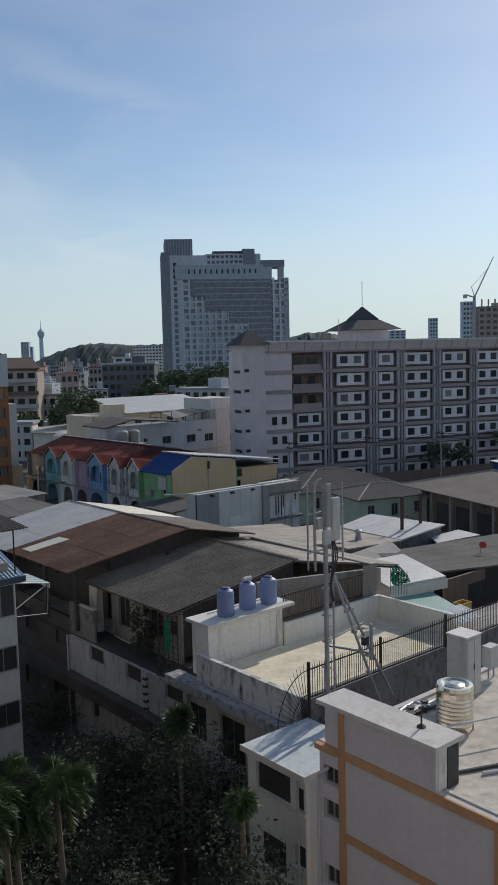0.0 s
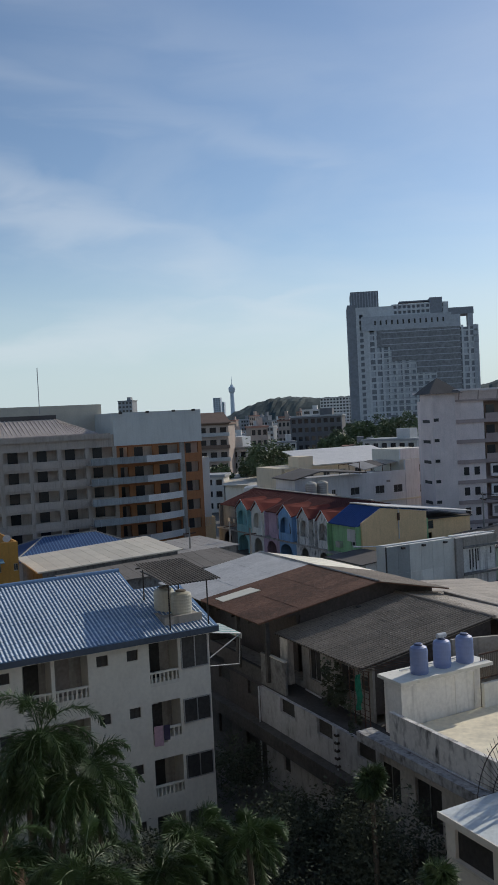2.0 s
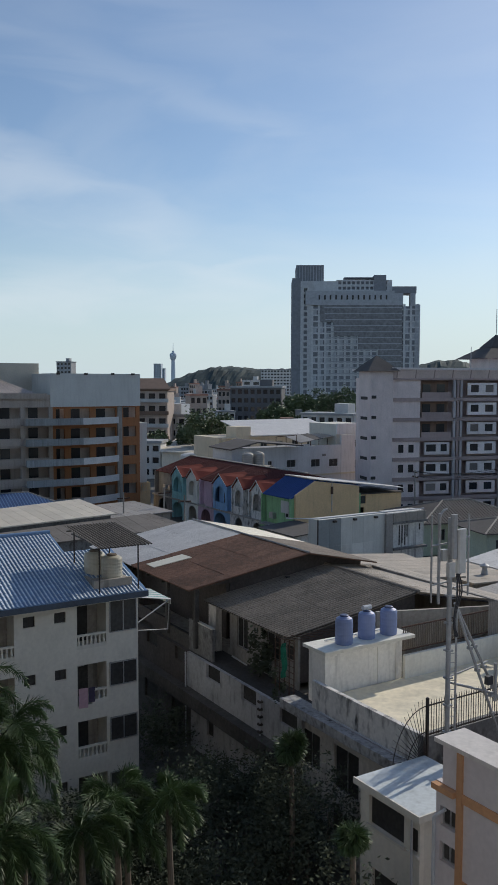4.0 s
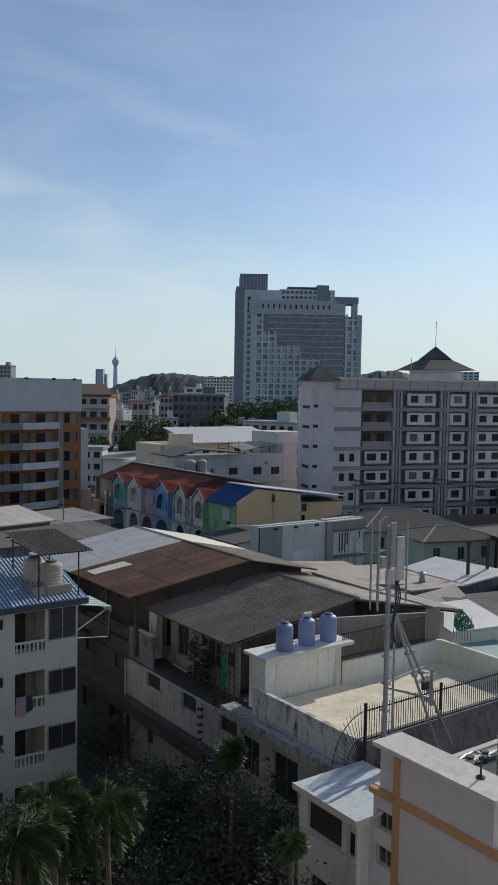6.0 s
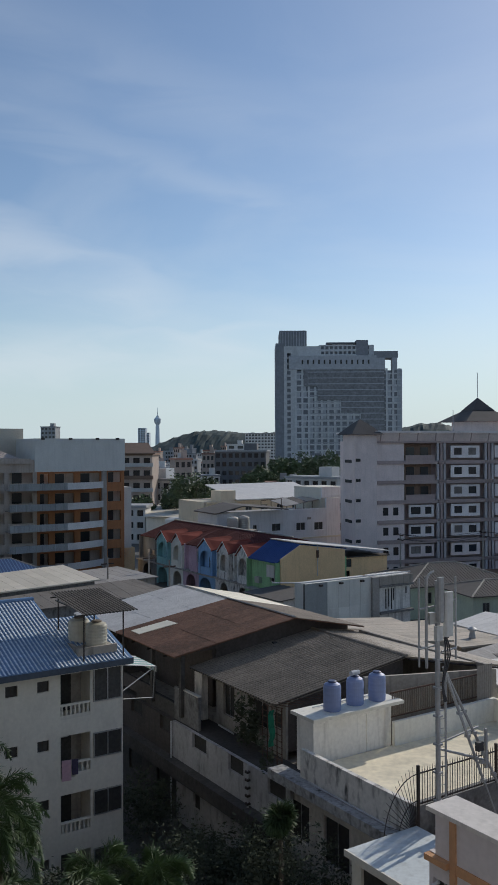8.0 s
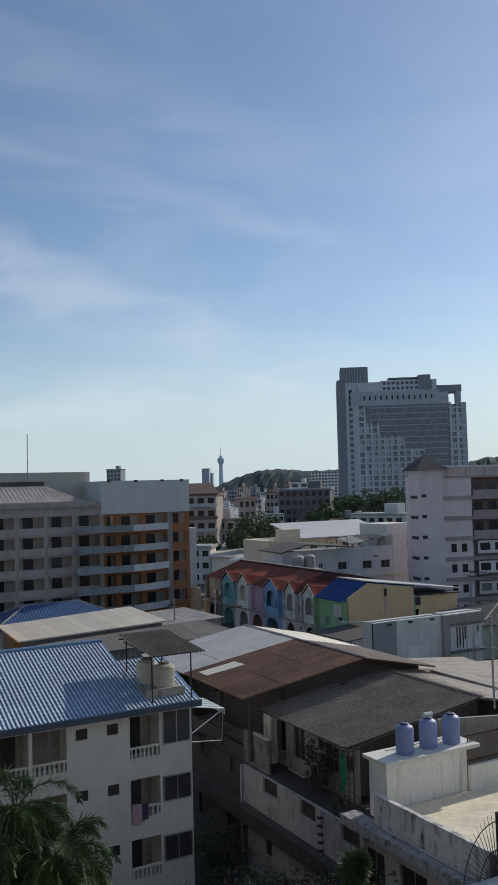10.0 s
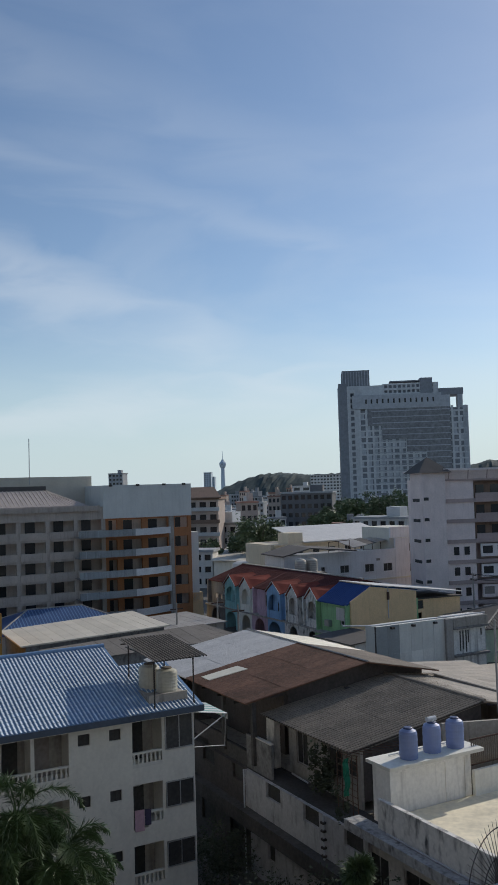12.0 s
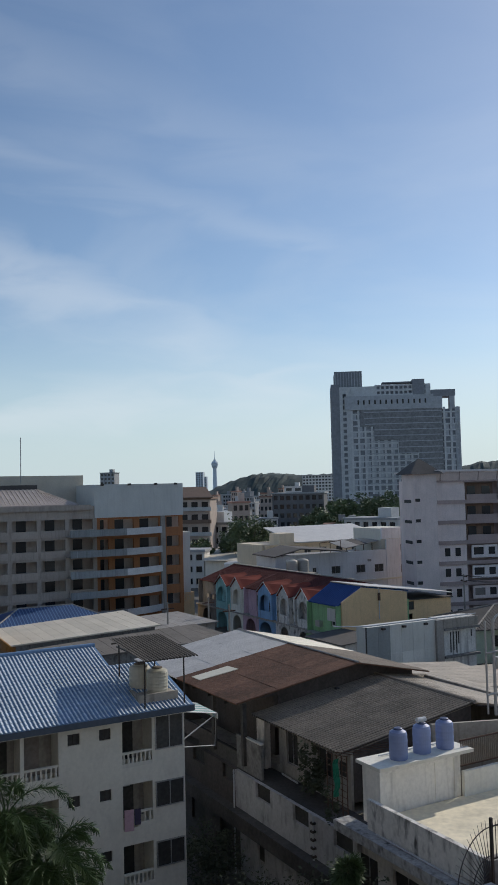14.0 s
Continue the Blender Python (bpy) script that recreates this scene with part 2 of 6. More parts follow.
# dingy plaster, also the painted shade at the back of recesses
DINGY_SHADE = surface("dingy_shaded_plaster", (0.36, 0.34, 0.31), stain=0.6, var=0.3)
LONG_ROOF = surface("dull_weathered_sheet", (0.17, 0.155, 0.14), rough=0.9, var=0.3, jitter=0.06, gloss=0.2)
HALL_ROOF = surface("brown_weathered_roof", (0.235, 0.195, 0.16), var=0.3)
BRICKISH = surface("brown_wall", (0.22, 0.145, 0.105), stain=0.4)
T_WALL = surface("tower_grey", (0.44, 0.455, 0.475), var=0.15, grain=1)
T_DARK = surface("tower_dark", (0.25, 0.26, 0.28), var=0.15, grain=1)
T_LIGHT = surface("tower_white", (0.57, 0.58, 0.58), var=0.12, grain=1)
T_NET = surface("tower_net", (0.26, 0.26, 0.265), var=0.3, grain=1)
BALCONY_GREY = surface("grey_balcony_panel", (0.3, 0.315, 0.31), stain=0.4, var=0.2)
FAR_GREY = surface("far_grey", (0.3, 0.31, 0.32), var=0.2, jitter=0.3)
FAR_WHITE = surface("far_white", (0.6, 0.59, 0.57), var=0.2, jitter=0.15)
FAR_TAN = surface("far_tan", (0.42, 0.34, 0.29), var=0.2, jitter=0.2)
FAR_ROOF = surface("far_roof", (0.3, 0.16, 0.12), var=0.3, jitter=0.4)
# dark wood green with a blue haze tint in the colour
HILL = surface("wooded_hill", (0.026, 0.046, 0.046), var=0.5, grain=0.15, patch=0.02)
LEAF = surface("broad_leaf", (0.1, 0.135, 0.06), rough=0.6, var=0.45, jitter=0.2, bump=0)
LEAF_DARK = surface("shade_leaf", (0.085, 0.098, 0.07), rough=0.9, var=0.25, bump=0, gloss=0.0)
PALM = surface("palm_leaflet", (0.068, 0.108, 0.042), rough=0.5, var=0.4, jitter=0.25, bump=0, gloss=0.3)
BARK = surface("grey_bark", (0.17, 0.14, 0.11), var=0.3)
RED_DISH = surface("red_dish", (0.55, 0.05, 0.04), rough=0.5)
YELLOW = surface("yellow_crate", (0.55, 0.36, 0.06), rough=0.6)


# ---- building helpers ----
class Geo:
    """Vertices and faces of one mesh."""

    def __init__(self):
        self.v, self.f = [], []

    def add(self, pts, faces):
        k = len(self.v)
        self.v += [tuple(p) for p in pts]
        self.f += [tuple(i + k for i in q) for q in faces]
        return self

    def box(self, x0, x1, y0, y1, z0, z1):
        p = [(x, y, z) for z in (z0, z1) for y in (y0, y1) for x in (x0, x1)]
        return self.add(p, [(0, 2, 3, 1), (4, 5, 7, 6), (0, 1, 5, 4), (2, 6, 7, 3), (0, 4, 6, 2), (1, 3, 7, 5)])

    def tube(self, a, b, r, n=8, r2=None):
        a, b = Vector(a), Vector(b)
        q = (b - a).to_track_quat("Z", "Y")
        r2 = r if r2 is None else r2
        ring = [(math.cos(i * math.tau / n), math.sin(i * math.tau / n)) for i in range(n)]
        p = [a + q @ Vector((r * c, r * s, 0)) for c, s in ring] + [b + q @ Vector((r2 * c, r2 * s, 0)) for c, s in ring]
        return self.add(p, [(i, (i + 1) % n, n + (i + 1) % n, n + i) for i in range(n)] + [tuple(range(n))[::-1], tuple(range(n, 2 * n))])

    def lathe(self, x, y, profile, n=20):
        p = [(x + r * math.cos(i * math.tau / n), y + r * math.sin(i * math.tau / n), z) for r, z in profile for i in range(n)]
        q = [(k * n + i, k * n + (i + 1) % n, (k + 1) * n + (i + 1) % n, (k + 1) * n + i) for k in range(len(profile) - 1) for i in range(n)]
        return self.add(p, q + [tuple(range(n))[::-1], tuple(range((len(profile) - 1) * n, len(profile) * n))])

    def slab(self, ring, drop):
        """A plate: a ring of points, and the same ring lowered by drop."""
        n = len(ring)
        p = [tuple(q) for q in ring] + [(q[0], q[1], q[2] - drop) for q in ring]
        return self.add(p, [tuple(range(n)), tuple(range(n, 2 * n))[::-1]] + [(i, n + i, n + (i + 1) % n, (i + 1) % n) for i in range(n)])

    def prism(self, ring, axis, a, b):
        """A profile of (s, z) pairs, drawn along x or y from a to b."""
        n = len(ring)
        p = [(k, s, z) if axis == "x" else (s, k, z) for k in (a, b) for s, z in ring]
        return self.add(p, [tuple(range(n)), tuple(range(n, 2 * n))[::-1]] + [(i, n + i, n + (i + 1) % n, (i + 1) % n) for i in range(n)])

    def wall(self, a0, a1, z0, z1, d0, d1, holes=(), axis="u"):
        """A wall along u (or v), d0 to d1 thick, with openings (a, a, z, z) that go through it."""
        cuts = sorted({a0, a1, *[min(max(x, a0), a1) for h in holes for x in h[:2]]})
        rows = sorted({z0, z1, *[min(max(x, z0), z1) for h in holes for x in h[2:]]})
        for lo, hi in zip(rows, rows[1:]):
            run = None
            for x, y in zip(cuts, cuts[1:]):
                mx, mz = (x + y) / 2, (lo + hi) / 2
                gap = any(h[0] < mx < h[1] and h[2] < mz < h[3] for h in holes)
                if not gap:
                    run = (run[0], y) if run else (x, y)
                if run and (gap or y == cuts[-1]):
                    self.box(*((*run, d0, d1) if axis == "u" else (d0, d1, *run)), lo, hi)
                    run = None
        return self

    def mesh(self, name, material):
        me = bpy.data.meshes.new(name)
        me.from_pydata(self.v, [], self.f)
        me.materials.append(material)
        return me


def thing(name, label, category, u, v, z=0.0, turn=0.0, group="", kind=""):
    """An Empty at a place of the street grid that will hold parts."""
    ob = new(name)
    ob.empty_display_size = 0.2
    ob.matrix_basis = G @ Matrix.Translation((u, v, z)) @ Matrix.Rotation(radians(turn), 4, "Z")
    return tagged(ob, label, category, group, kind)


def part(name, geo, material, parent, label="", m=None):
    ob = new(name, geo if isinstance(geo, bpy.types.Mesh) else geo.mesh(name, material))
    ob.parent = parent
    if m is not None:
        ob.matrix_basis = m
    return tagged(ob, label) if label else ob


def solo(name, geo, material, label, category, u=0.0, v=0.0, z=0.0, turn=0.0, group="", kind=""):
    ob = new(name, geo.mesh(name, material))
    ob.matrix_basis = G @ Matrix.Translation((u, v, z)) @ Matrix.Rotation(radians(turn), 4, "Z")
    return tagged(ob, label, category, group, kind)


def place(x, y):
    """Street-grid coordinates of a point given by east and north."""
    c, s = math.cos(radians(GRID)), math.sin(radians(GRID))
    return x * c + y * s, y * c - x * s


def basis(origin, along, up):
    ex, ey = Vector(along).normalized(), Vector(up).normalized()
    ez = ex.cross(ey).normalized()
    m = Matrix((ex, ey, ez)).transposed().to_4x4()
    m.translation = Vector(origin)
    return m


def wave_sheet(width, length, waves, depth, thick=0.012, per=6):
    """A corrugated sheet: x across, y up the slope."""
    g, n = Geo(), waves * per
    p = []
    for y in (0, length):
        for i in range(n + 1):
            p.append((width * i / n, y, depth * math.sin(math.tau * i / per)))
    p += [(x, 0, z - thick) for x, y, z in p[:n + 1]]
    k = n + 1
    return g.add(p, [(i, i + 1, k + i + 1, k + i) for i in range(n)] + [(2 * k + i, 2 * k + i + 1, i + 1, i) for i in range(n)])


def dark_troughs(me, per, material):
    """Darkens the troughs of a corrugated sheet: valley dirt and painted rib shade."""
    me.materials.append(material)
    n = len(me.polygons) // 2
    for i, f in enumerate(me.polygons):
        f.material_index = 1 if (i % n) % per in (3, 4, 5) else 0
    return me


def sheeted(roof, origin, along, up, width, length, w, l, mesh_of, name="sheet", lift=0.02):
    """Covers a slope with overlapping sheets, each an object under the roof."""
    cols, rows = max(1, round(width / w)), max(1, round(length / l))
    ex, ey = Vector(along).normalized(), Vector(up).normalized()
    ez = ex.cross(ey).normalized()
    rnd = random.Random(cols * 31 + rows)
    for r in range(rows):
        for c in range(cols):
            o = Vector(origin) + ex * (c * width / cols) + ey * (r * length / rows) + ez * (lift * 1.6 + rnd.uniform(0, 0.012))
            me = mesh_of(c, r, cols, rows)
            if me is None:
                continue
            tilt = Matrix.Rotation(-0.004, 4, "X") @ Matrix.Rotation(rnd.uniform(-0.003, 0.003), 4, "Z")
            part(name, me, None, roof, m=basis(o, ex, ey) @ tilt)


def window_set(parent, name, holes, d, axis="u", glass=None, bar=0.05, frame_material=None, label=""):
    """A window in each opening: pane and frame, set back by d."""
    for a0, a1, z0, z1 in holes:
        pane, rim = Geo(), Geo()
        f = (lambda x0, x1, y0, y1, p, q: (x0, x1, y0, y1, p, q)) if axis == "u" else (lambda x0, x1, y0, y1, p, q: (y0, y1, x0, x1, p, q))
        pane.box(*f(a0, a1, d + 0.03, d + 0.05, z0, z1))
        for x0, x1, p, q in ((a0, a0 + bar, z0, z1), (a1 - bar, a1, z0, z1), (a0 + bar, a1 - bar, z0, z0 + bar), (a0 + bar, a1 - bar, z1 - bar, z1), ((a0 + a1 - bar) / 2, (a0 + a1 + bar) / 2, z0 + bar, z1 - bar)):
            rim.box(*f(x0, x1, d, d + 0.03, p, q))
        w = part(name, rim, frame_material or ALU, parent, label)
        part("pane", pane, glass or GLASS, w)


def lean_roof(name, label, ring, material, base_m, ribs=10):
    """A low building under one sloping sheet roof; ring of four corners, eave first."""
    h = thing(name, label, "shed", 0, 0)
    c = [Vector(q) for q in ring]
    mid = sum(c, Vector()) / 4
    rf = part("roof", Geo().slab(ring, 0.1), material, h)
    for i in range(ribs):
        f0, f1 = i / ribs, (i + 0.975) / ribs
        p = [c[0].lerp(c[1], f0), c[0].lerp(c[1], f1), c[3].lerp(c[2], f1), c[3].lerp(c[2], f0)]
        part("sheet", Geo().slab([q + Vector((0, 0, 0.045)) for q in p], 0.04), material, rf)
    inner_ = [mid.lerp(q, 0.93) for q in c]
    wallg = Geo()
    k = [(q.x, q.y, q.z - 0.12) for q in inner_] + [(q.x, q.y, 0) for q in inner_]
    wallg.add(k, [(i, (i + 1) % 4, 4 + (i + 1) % 4, 4 + i) for i in range(4)])
    part("wall", wallg, base_m, h)
    return h


# ---- ground ----
gg = Geo()
gg.add([(-4500, -4500, 0), (4500, -4500, 0), (4500, 4500, 0), (-4500, 4500, 0)], [(0, 1, 2, 3)])
solo("ground", gg, SOIL, "dusty grey-brown city ground between the buildings", "ground", kind="structure")
gg = Geo().box(-300, 400, -3.2, 3.2, 0, 0.012)
solo("road", gg, ASPHALT, "narrow grey asphalt lane", "road", 0, 80, kind="structure")

# the tall block from which the view is taken, behind the camera
home = thing("apartment_block", "plain pale concrete apartment block behind the balcony", "building", *place(0, -1.2), 0, -GRID)
part("wall", Geo().box(-60, 40, -14, 0, 0, 44), BLOCK_WALL, home)
# invented wing out of view, blocks skylight from garden and old house
part("left_wing", Geo().box(-60, -26, 0, 24, 0, 44), SHADED_WALL, home)
part("balcony_slab", Geo().box(-3, 3, 0, 2.2, 20.35, 20.55), CONCRETE, home)
part("parapet", Geo().box(-3, 3, 2.05, 2.2, 20.55, 21.2), CONCRETE, home)


# ---- white apartment house with the blue tiled roof ----
def balusters(parent, a0, a1, d, z0, z1):
    rail = part("handrail", Geo().box(a0, a1, d, d + 0.14, z1 - 0.09, z1), WHITE, parent, "white concrete handrail")
    part("kerb", Geo().box(a0, a1, d, d + 0.14, z0 - 0.12, z0 + 0.07), WHITE, parent)
    n = max(3, int((a1 - a0) / 0.2))
    prof = [(0.05, z0 + 0.07), (0.07, z0 + 0.2), (0.04, (z0 + z1) / 2), (0.055, z1 - 0.09)]
    me = Geo().lathe(0, 0, prof, 8).mesh("baluster", WHITE)
    for i in range(n):
        part("baluster", me, None, rail, m=Matrix.Translation((a0 + (i + 0.5) * (a1 - a0) / n, d + 0.07, 0)))


V0 = 39.55
white_house = thing("apartment_house", "white four-storey apartment house with balconies and blue roof", "apartment house", 0, 0)
holes, small, recess, glazed = [], [], [], []
for k in range(4):
    z = 8.72 - 2.87 * k
    for a in (1.9, 6.0, 7.17, 11.88, 13.42):
        small.append((a, a + 0.58, z + 1.5, z + 2.03))
    top = z + (2.34 if k == 0 else 2.06)
    recess += [(-0.9, 1.4, z, top), (8.33, 9.66, z, top), (9.84, 11.44, z, top), (14.58, 16.12, z, top)]
    low_z, high_z = (0.62, 2.34) if k == 0 else (0.72, 1.95)
    glazed += [(16.28, 17.78, z + low_z, z + high_z), (2.9, 4.6, z + low_z, z + high_z)]
recess = [(a, b, max(z, 0.1), y) for a, b, z, y in recess]
glazed = [(a, b, max(z, 0.7), y) for a, b, z, y in glazed]
small = [h for h in small if h[2] > 0]
front = Geo().wall(-4, 17.87, 0, 11.05, V0, V0 + 0.18, small + recess + glazed)
part("front_wall", front, WHITE, white_house)
part("side_wall", Geo().box(17.69, 17.87, V0 + 0.18, 53, 0, 11.05).box(-4, -3.82, V0 + 0.18, 53, 0, 11.05).box(-4, 17.87, 52.82, 53, 0, 11.05), WHITE, white_house)
for k in range(4):
    z = 8.72 - 2.87 * k
    part("floor_slab", Geo().box(-3.8, 17.6, V0 + 0.18, V0 + 1.4, z - 0.14, z), WHITE, white_house)
for a in (-1.0, 1.4, 8.2, 9.72, 11.5, 14.45, 16.18, 2.8, 4.7):
    part("partition", Geo().box(a, a + 0.1, V0 + 0.2, V0 + 1.4, 0, 11.0), WHITE, white_house)
# darker than the white front to paint in the balconies' shade
part("inner_wall", Geo().box(-3.8, 17.6, V0 + 1.4, V0 + 1.5, 0, 11.0), DINGY_SHADE, white_house)
window_set(white_house, "vent_window", small, V0 + 0.1, bar=0.03, glass=OPENING_SHADE, frame_material=BLACK_IRON)
window_set(white_house, "grille_window", glazed, V0 - 0.06, bar=0.05, glass=OPENING_SHADE, label="large sliding window with grey aluminium bars")
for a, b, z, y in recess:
    door = part("balcony_door", Geo().box(a + 0.35, a + 1.05, V0 + 1.36, V0 + 1.395, z, z + 1.95), CURTAIN if (a > 9 and a < 10) else OPENING_SHADE, white_house, "dark glazed balcony door")
    part("air_conditioner", Geo().box(a + 0.12, a + 0.75, V0 + 1.05, V0 + 1.38, y - 0.42, y - 0.06).box(a + 0.16, a + 0.71, V0 + 1.03, V0 + 1.05, y - 0.38, y - 0.1), ALU, white_house)
    lo = a + 0.75 if 4 < z < 6.5 and a > 14 else a
    if z > 1:
        balusters(white_house, lo, b, V0 + 0.01, z + 0.12, z + 0.72)
EAVE_V, EAVE_Z, RIDGE_V, RIDGE_Z = 38.95, 11.42, 46.3, 13.5
sl = Vector((0, RIDGE_V - EAVE_V, RIDGE_Z - EAVE_Z))
at_roof = lambda v: EAVE_Z + (v - EAVE_V) * (RIDGE_Z - EAVE_Z) / (RIDGE_V - EAVE_V)
deck = Geo().slab([(-4.6, EAVE_V, EAVE_Z), (18.15, EAVE_V, EAVE_Z), (18.15, 43.9, at_roof(43.9)), (15.5, 43.9, at_roof(43.9)), (15.5, RIDGE_V, RIDGE_Z), (-4.6, RIDGE_V, RIDGE_Z)], 0.14)
deck.slab([(-4.6, RIDGE_V, RIDGE_Z), (15.5, RIDGE_V, RIDGE_Z), (15.5, 53.6, 11.42), (-4.6, 53.6, 11.42)], 0.14)
roof = part("roof", deck, BLUE_TILE, white_house, "blue wave-tile roof with sunlit flanks painted pale")
part("fascia", Geo().box(-4.62, 18.17, EAVE_V - 0.03, EAVE_V, EAVE_Z - 0.3, EAVE_Z - 0.02).box(18.16, 18.2, EAVE_V, 43.9, EAVE_Z - 0.3, EAVE_Z + 0.0), GUTTER, white_house, "dark blue-grey fascia and gutter")
part("soffit", Geo().box(-4.6, 18.1, EAVE_V, V0 - 0.01, EAVE_Z - 0.33, EAVE_Z - 0.29).box(17.88, 18.1, V0, 53, 11.05, 11.1), WHITE, white_house)
TW, TC = 0.2, 0.36
tile_geo = Geo()
prof = [(0, 0.0), (0.03, 0.018), (0.07, 0.034), (0.11, 0.03), (0.145, 0.006), (0.175, -0.008), (0.2, 0.0)]
n = len(prof)
tile_geo.add([(x, 0, z + 0.016) for x, z in prof] + [(x, TC + 0.04, z + 0.0) for x, z in prof] + [(x, 0, z + 0.0) for x, z in prof],
             [(i, i + 1, n + i + 1, n + i) for i in range(n - 1)] + [(2 * n + i, 2 * n + i + 1, i + 1, i) for i in range(n - 1)])
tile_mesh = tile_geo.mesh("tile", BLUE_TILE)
tile_mesh.materials.append(SUNLIT_FLANK)
# the flank towards the sun is painted pale, as if lit
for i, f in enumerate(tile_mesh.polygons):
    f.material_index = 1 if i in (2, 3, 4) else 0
rest = Geo()
cols, rows = int(22.75 / TW), int(sl.length / TC)
for r in range(rows + 1):
    for c in range(cols):
        u, s = -4.6 + c * TW, r * TC
        v = EAVE_V + s * sl.y / sl.length
        if (u > 15.35 and v > 43.6) or v > RIDGE_V - 0.15:
            continue
        m = basis((u, v, at_roof(v) + 0.004), (1, 0, 0), sl)
        if r < 5 and u > 6.9:
            part("tile", tile_mesh, None, roof, m=m)
        else:
            rest.add([m @ Vector(p) for p in tile_geo.v], tile_geo.f)
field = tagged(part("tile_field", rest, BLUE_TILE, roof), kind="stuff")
field.data.materials.append(SUNLIT_FLANK)
# same painted sunlight on the merged tiles
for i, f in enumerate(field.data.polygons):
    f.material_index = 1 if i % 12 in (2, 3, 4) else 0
part("ridge_cap", Geo().tube((-4.6, RIDGE_V, RIDGE_Z + 0.04), (15.5, RIDGE_V, RIDGE_Z + 0.04), 0.13, 10), BLUE_TILE, roof)

# tanks on a plinth on that roof, under a tin canopy
plinth = Geo().box(15.55, 17.6, 39.65, 42.3, 11.55, 11.95).box(15.55, 15.7, 39.65, 42.3, 11.95, 12.05).box(15.7, 17.6, 39.65, 39.8, 11.95, 12.05)
solo("tank_plinth", plinth, CONCRETE, "grey concrete plinth on the blue roof", "plinth")


def round_tank(u, v, z, r, h, material, label, lid, ribs=5):
    t = thing("water_tank", label, "water tank", u, v, z, group="rooftop water tanks")
    prof = [(r * 0.96, 0), (r, 0.04)]
    for i in range(ribs):
        a, b = 0.1 + (h * 0.8 - 0.1) * i / ribs, 0.1 + (h * 0.8 - 0.1) * (i + 1) / ribs
        prof += [(r, a), (r * 1.025, a + (b - a) * 0.3), (r, a + (b - a) * 0.6)]
    prof += [(r, h * 0.84), (r * 0.9, h * 0.93), (r * 0.5, h)]
    part("body", Geo().lathe(0, 0, prof, 28), material, t)
    part("lid", Geo().lathe(0, 0, [(r * 0.5, h - 0.005), (r * 0.5, h + 0.05), (r * 0.4, h + 0.08)], 20), lid, t, "round screw lid")
    return t


round_tank(16.3, 41.5, 11.95, 0.54, 1.25, TANK_CREAM, "pale cream ribbed water tank under a tin canopy", BARK)
round_tank(16.85, 40.5, 11.95, 0.54, 1.15, TANK_CREAM, "dull cream ribbed water tank under a tin canopy", BARK)
canopy = thing("tin_canopy", "dark corrugated tin canopy on thin posts over tanks", "canopy", 0, 0)
for a, b, z in ((15.65, 39.2, 13.8), (17.75, 39.2, 13.8), (15.6, 42.6, 14.2), (17.6, 42.6, 14.2)):
    part("post", Geo().tube((a, b, at_roof(b)), (a, b, z), 0.04), BLACK_IRON, canopy)
for q in ((15.3, 18.2, 39.15, 39.22, 13.74, 13.8), (15.2, 17.9, 42.6, 42.67, 14.14, 14.2), (15.58, 15.66, 38.7, 43.0, 13.9, 13.96), (17.7, 17.78, 38.7, 43.0, 13.9, 13.96)):
    part("canopy_beam", Geo().box(*q), BLACK_IRON, canopy)
# dark troughs paint the shade of ribs seen against the sun
me = dark_troughs(wave_sheet(0.72, 4.6, 4, 0.045).mesh("sheet", FIBRE), 6, DARK_TROUGH)
sheeted(canopy, (15.38, 38.5, 13.86), (1, 0, 0), (-0.3, 4.55, 0.48), 2.85, 4.58, 0.72, 4.6, lambda c, r, a, b: me)
aw = thing("awning", "small teal and white striped awning with iron struts", "awning", 17.87, 39.6, 0)
for i in range(9):
    part("slat", Geo().slab([(0, 0.3 * i, 10.95), (2.35, 0.3 * i + 0.9, 10.35), (2.35, 0.3 * i + 1.17, 10.35), (0, 0.3 * i + 0.27, 10.95)], 0.03), TEAL_SHEET if i % 2 else PALE_SHEET, aw)
    part("valance", Geo().slab([(2.35, 0.3 * i + 0.9, 10.35), (2.38, 0.3 * i + 0.9, 10.35), (2.38, 0.3 * i + 1.17, 10.35), (2.35, 0.3 * i + 1.17, 10.35)], 0.3), TEAL_SHEET if i % 2 else PALE_SHEET, aw)
for y in (0.0, 2.5):
    part("strut", Geo().tube((0, y, 9.6), (2.3, y + 0.95, 10.32), 0.035), GALV, aw)
part("front_bar", Geo().tube((2.32, 0.9, 10.32), (2.32, 3.6, 10.32), 0.03), GALV, aw)
part("drop_rod", Geo().tube((2.32, 1.0, 10.3), (2.32, 1.2, 8.6), 0.025), GALV, aw)
part("tie_rod", Geo().tube((2.32, 1.2, 8.62), (0, 0.0, 9.2), 0.025), GALV, aw)
laundry = thing("laundry", "pink towel and dark shirt hung over a balcony rail", "laundry", 0, 0)
part("towel", Geo().slab([(14.62, V0 - 0.06, 6.75), (15.1, V0 - 0.06, 6.72), (15.1, V0 - 0.02, 6.72), (14.62, V0 - 0.02, 6.75)], 1.0), CLOTH, laundry)
part("shirt", Geo().slab([(15.14, V0 - 0.07, 6.72), (15.45, V0 - 0.07, 6.7), (15.45, V0 - 0.03, 6.7), (15.14, V0 - 0.03, 6.72)], 0.75), DARK_CLOTH, laundry)

# ---- house with the three blue tanks and the terrace ----
terrace = thing("terrace_house", "whitewashed house with mould-stained roof terrace and tank loft", "house", 0, 0)
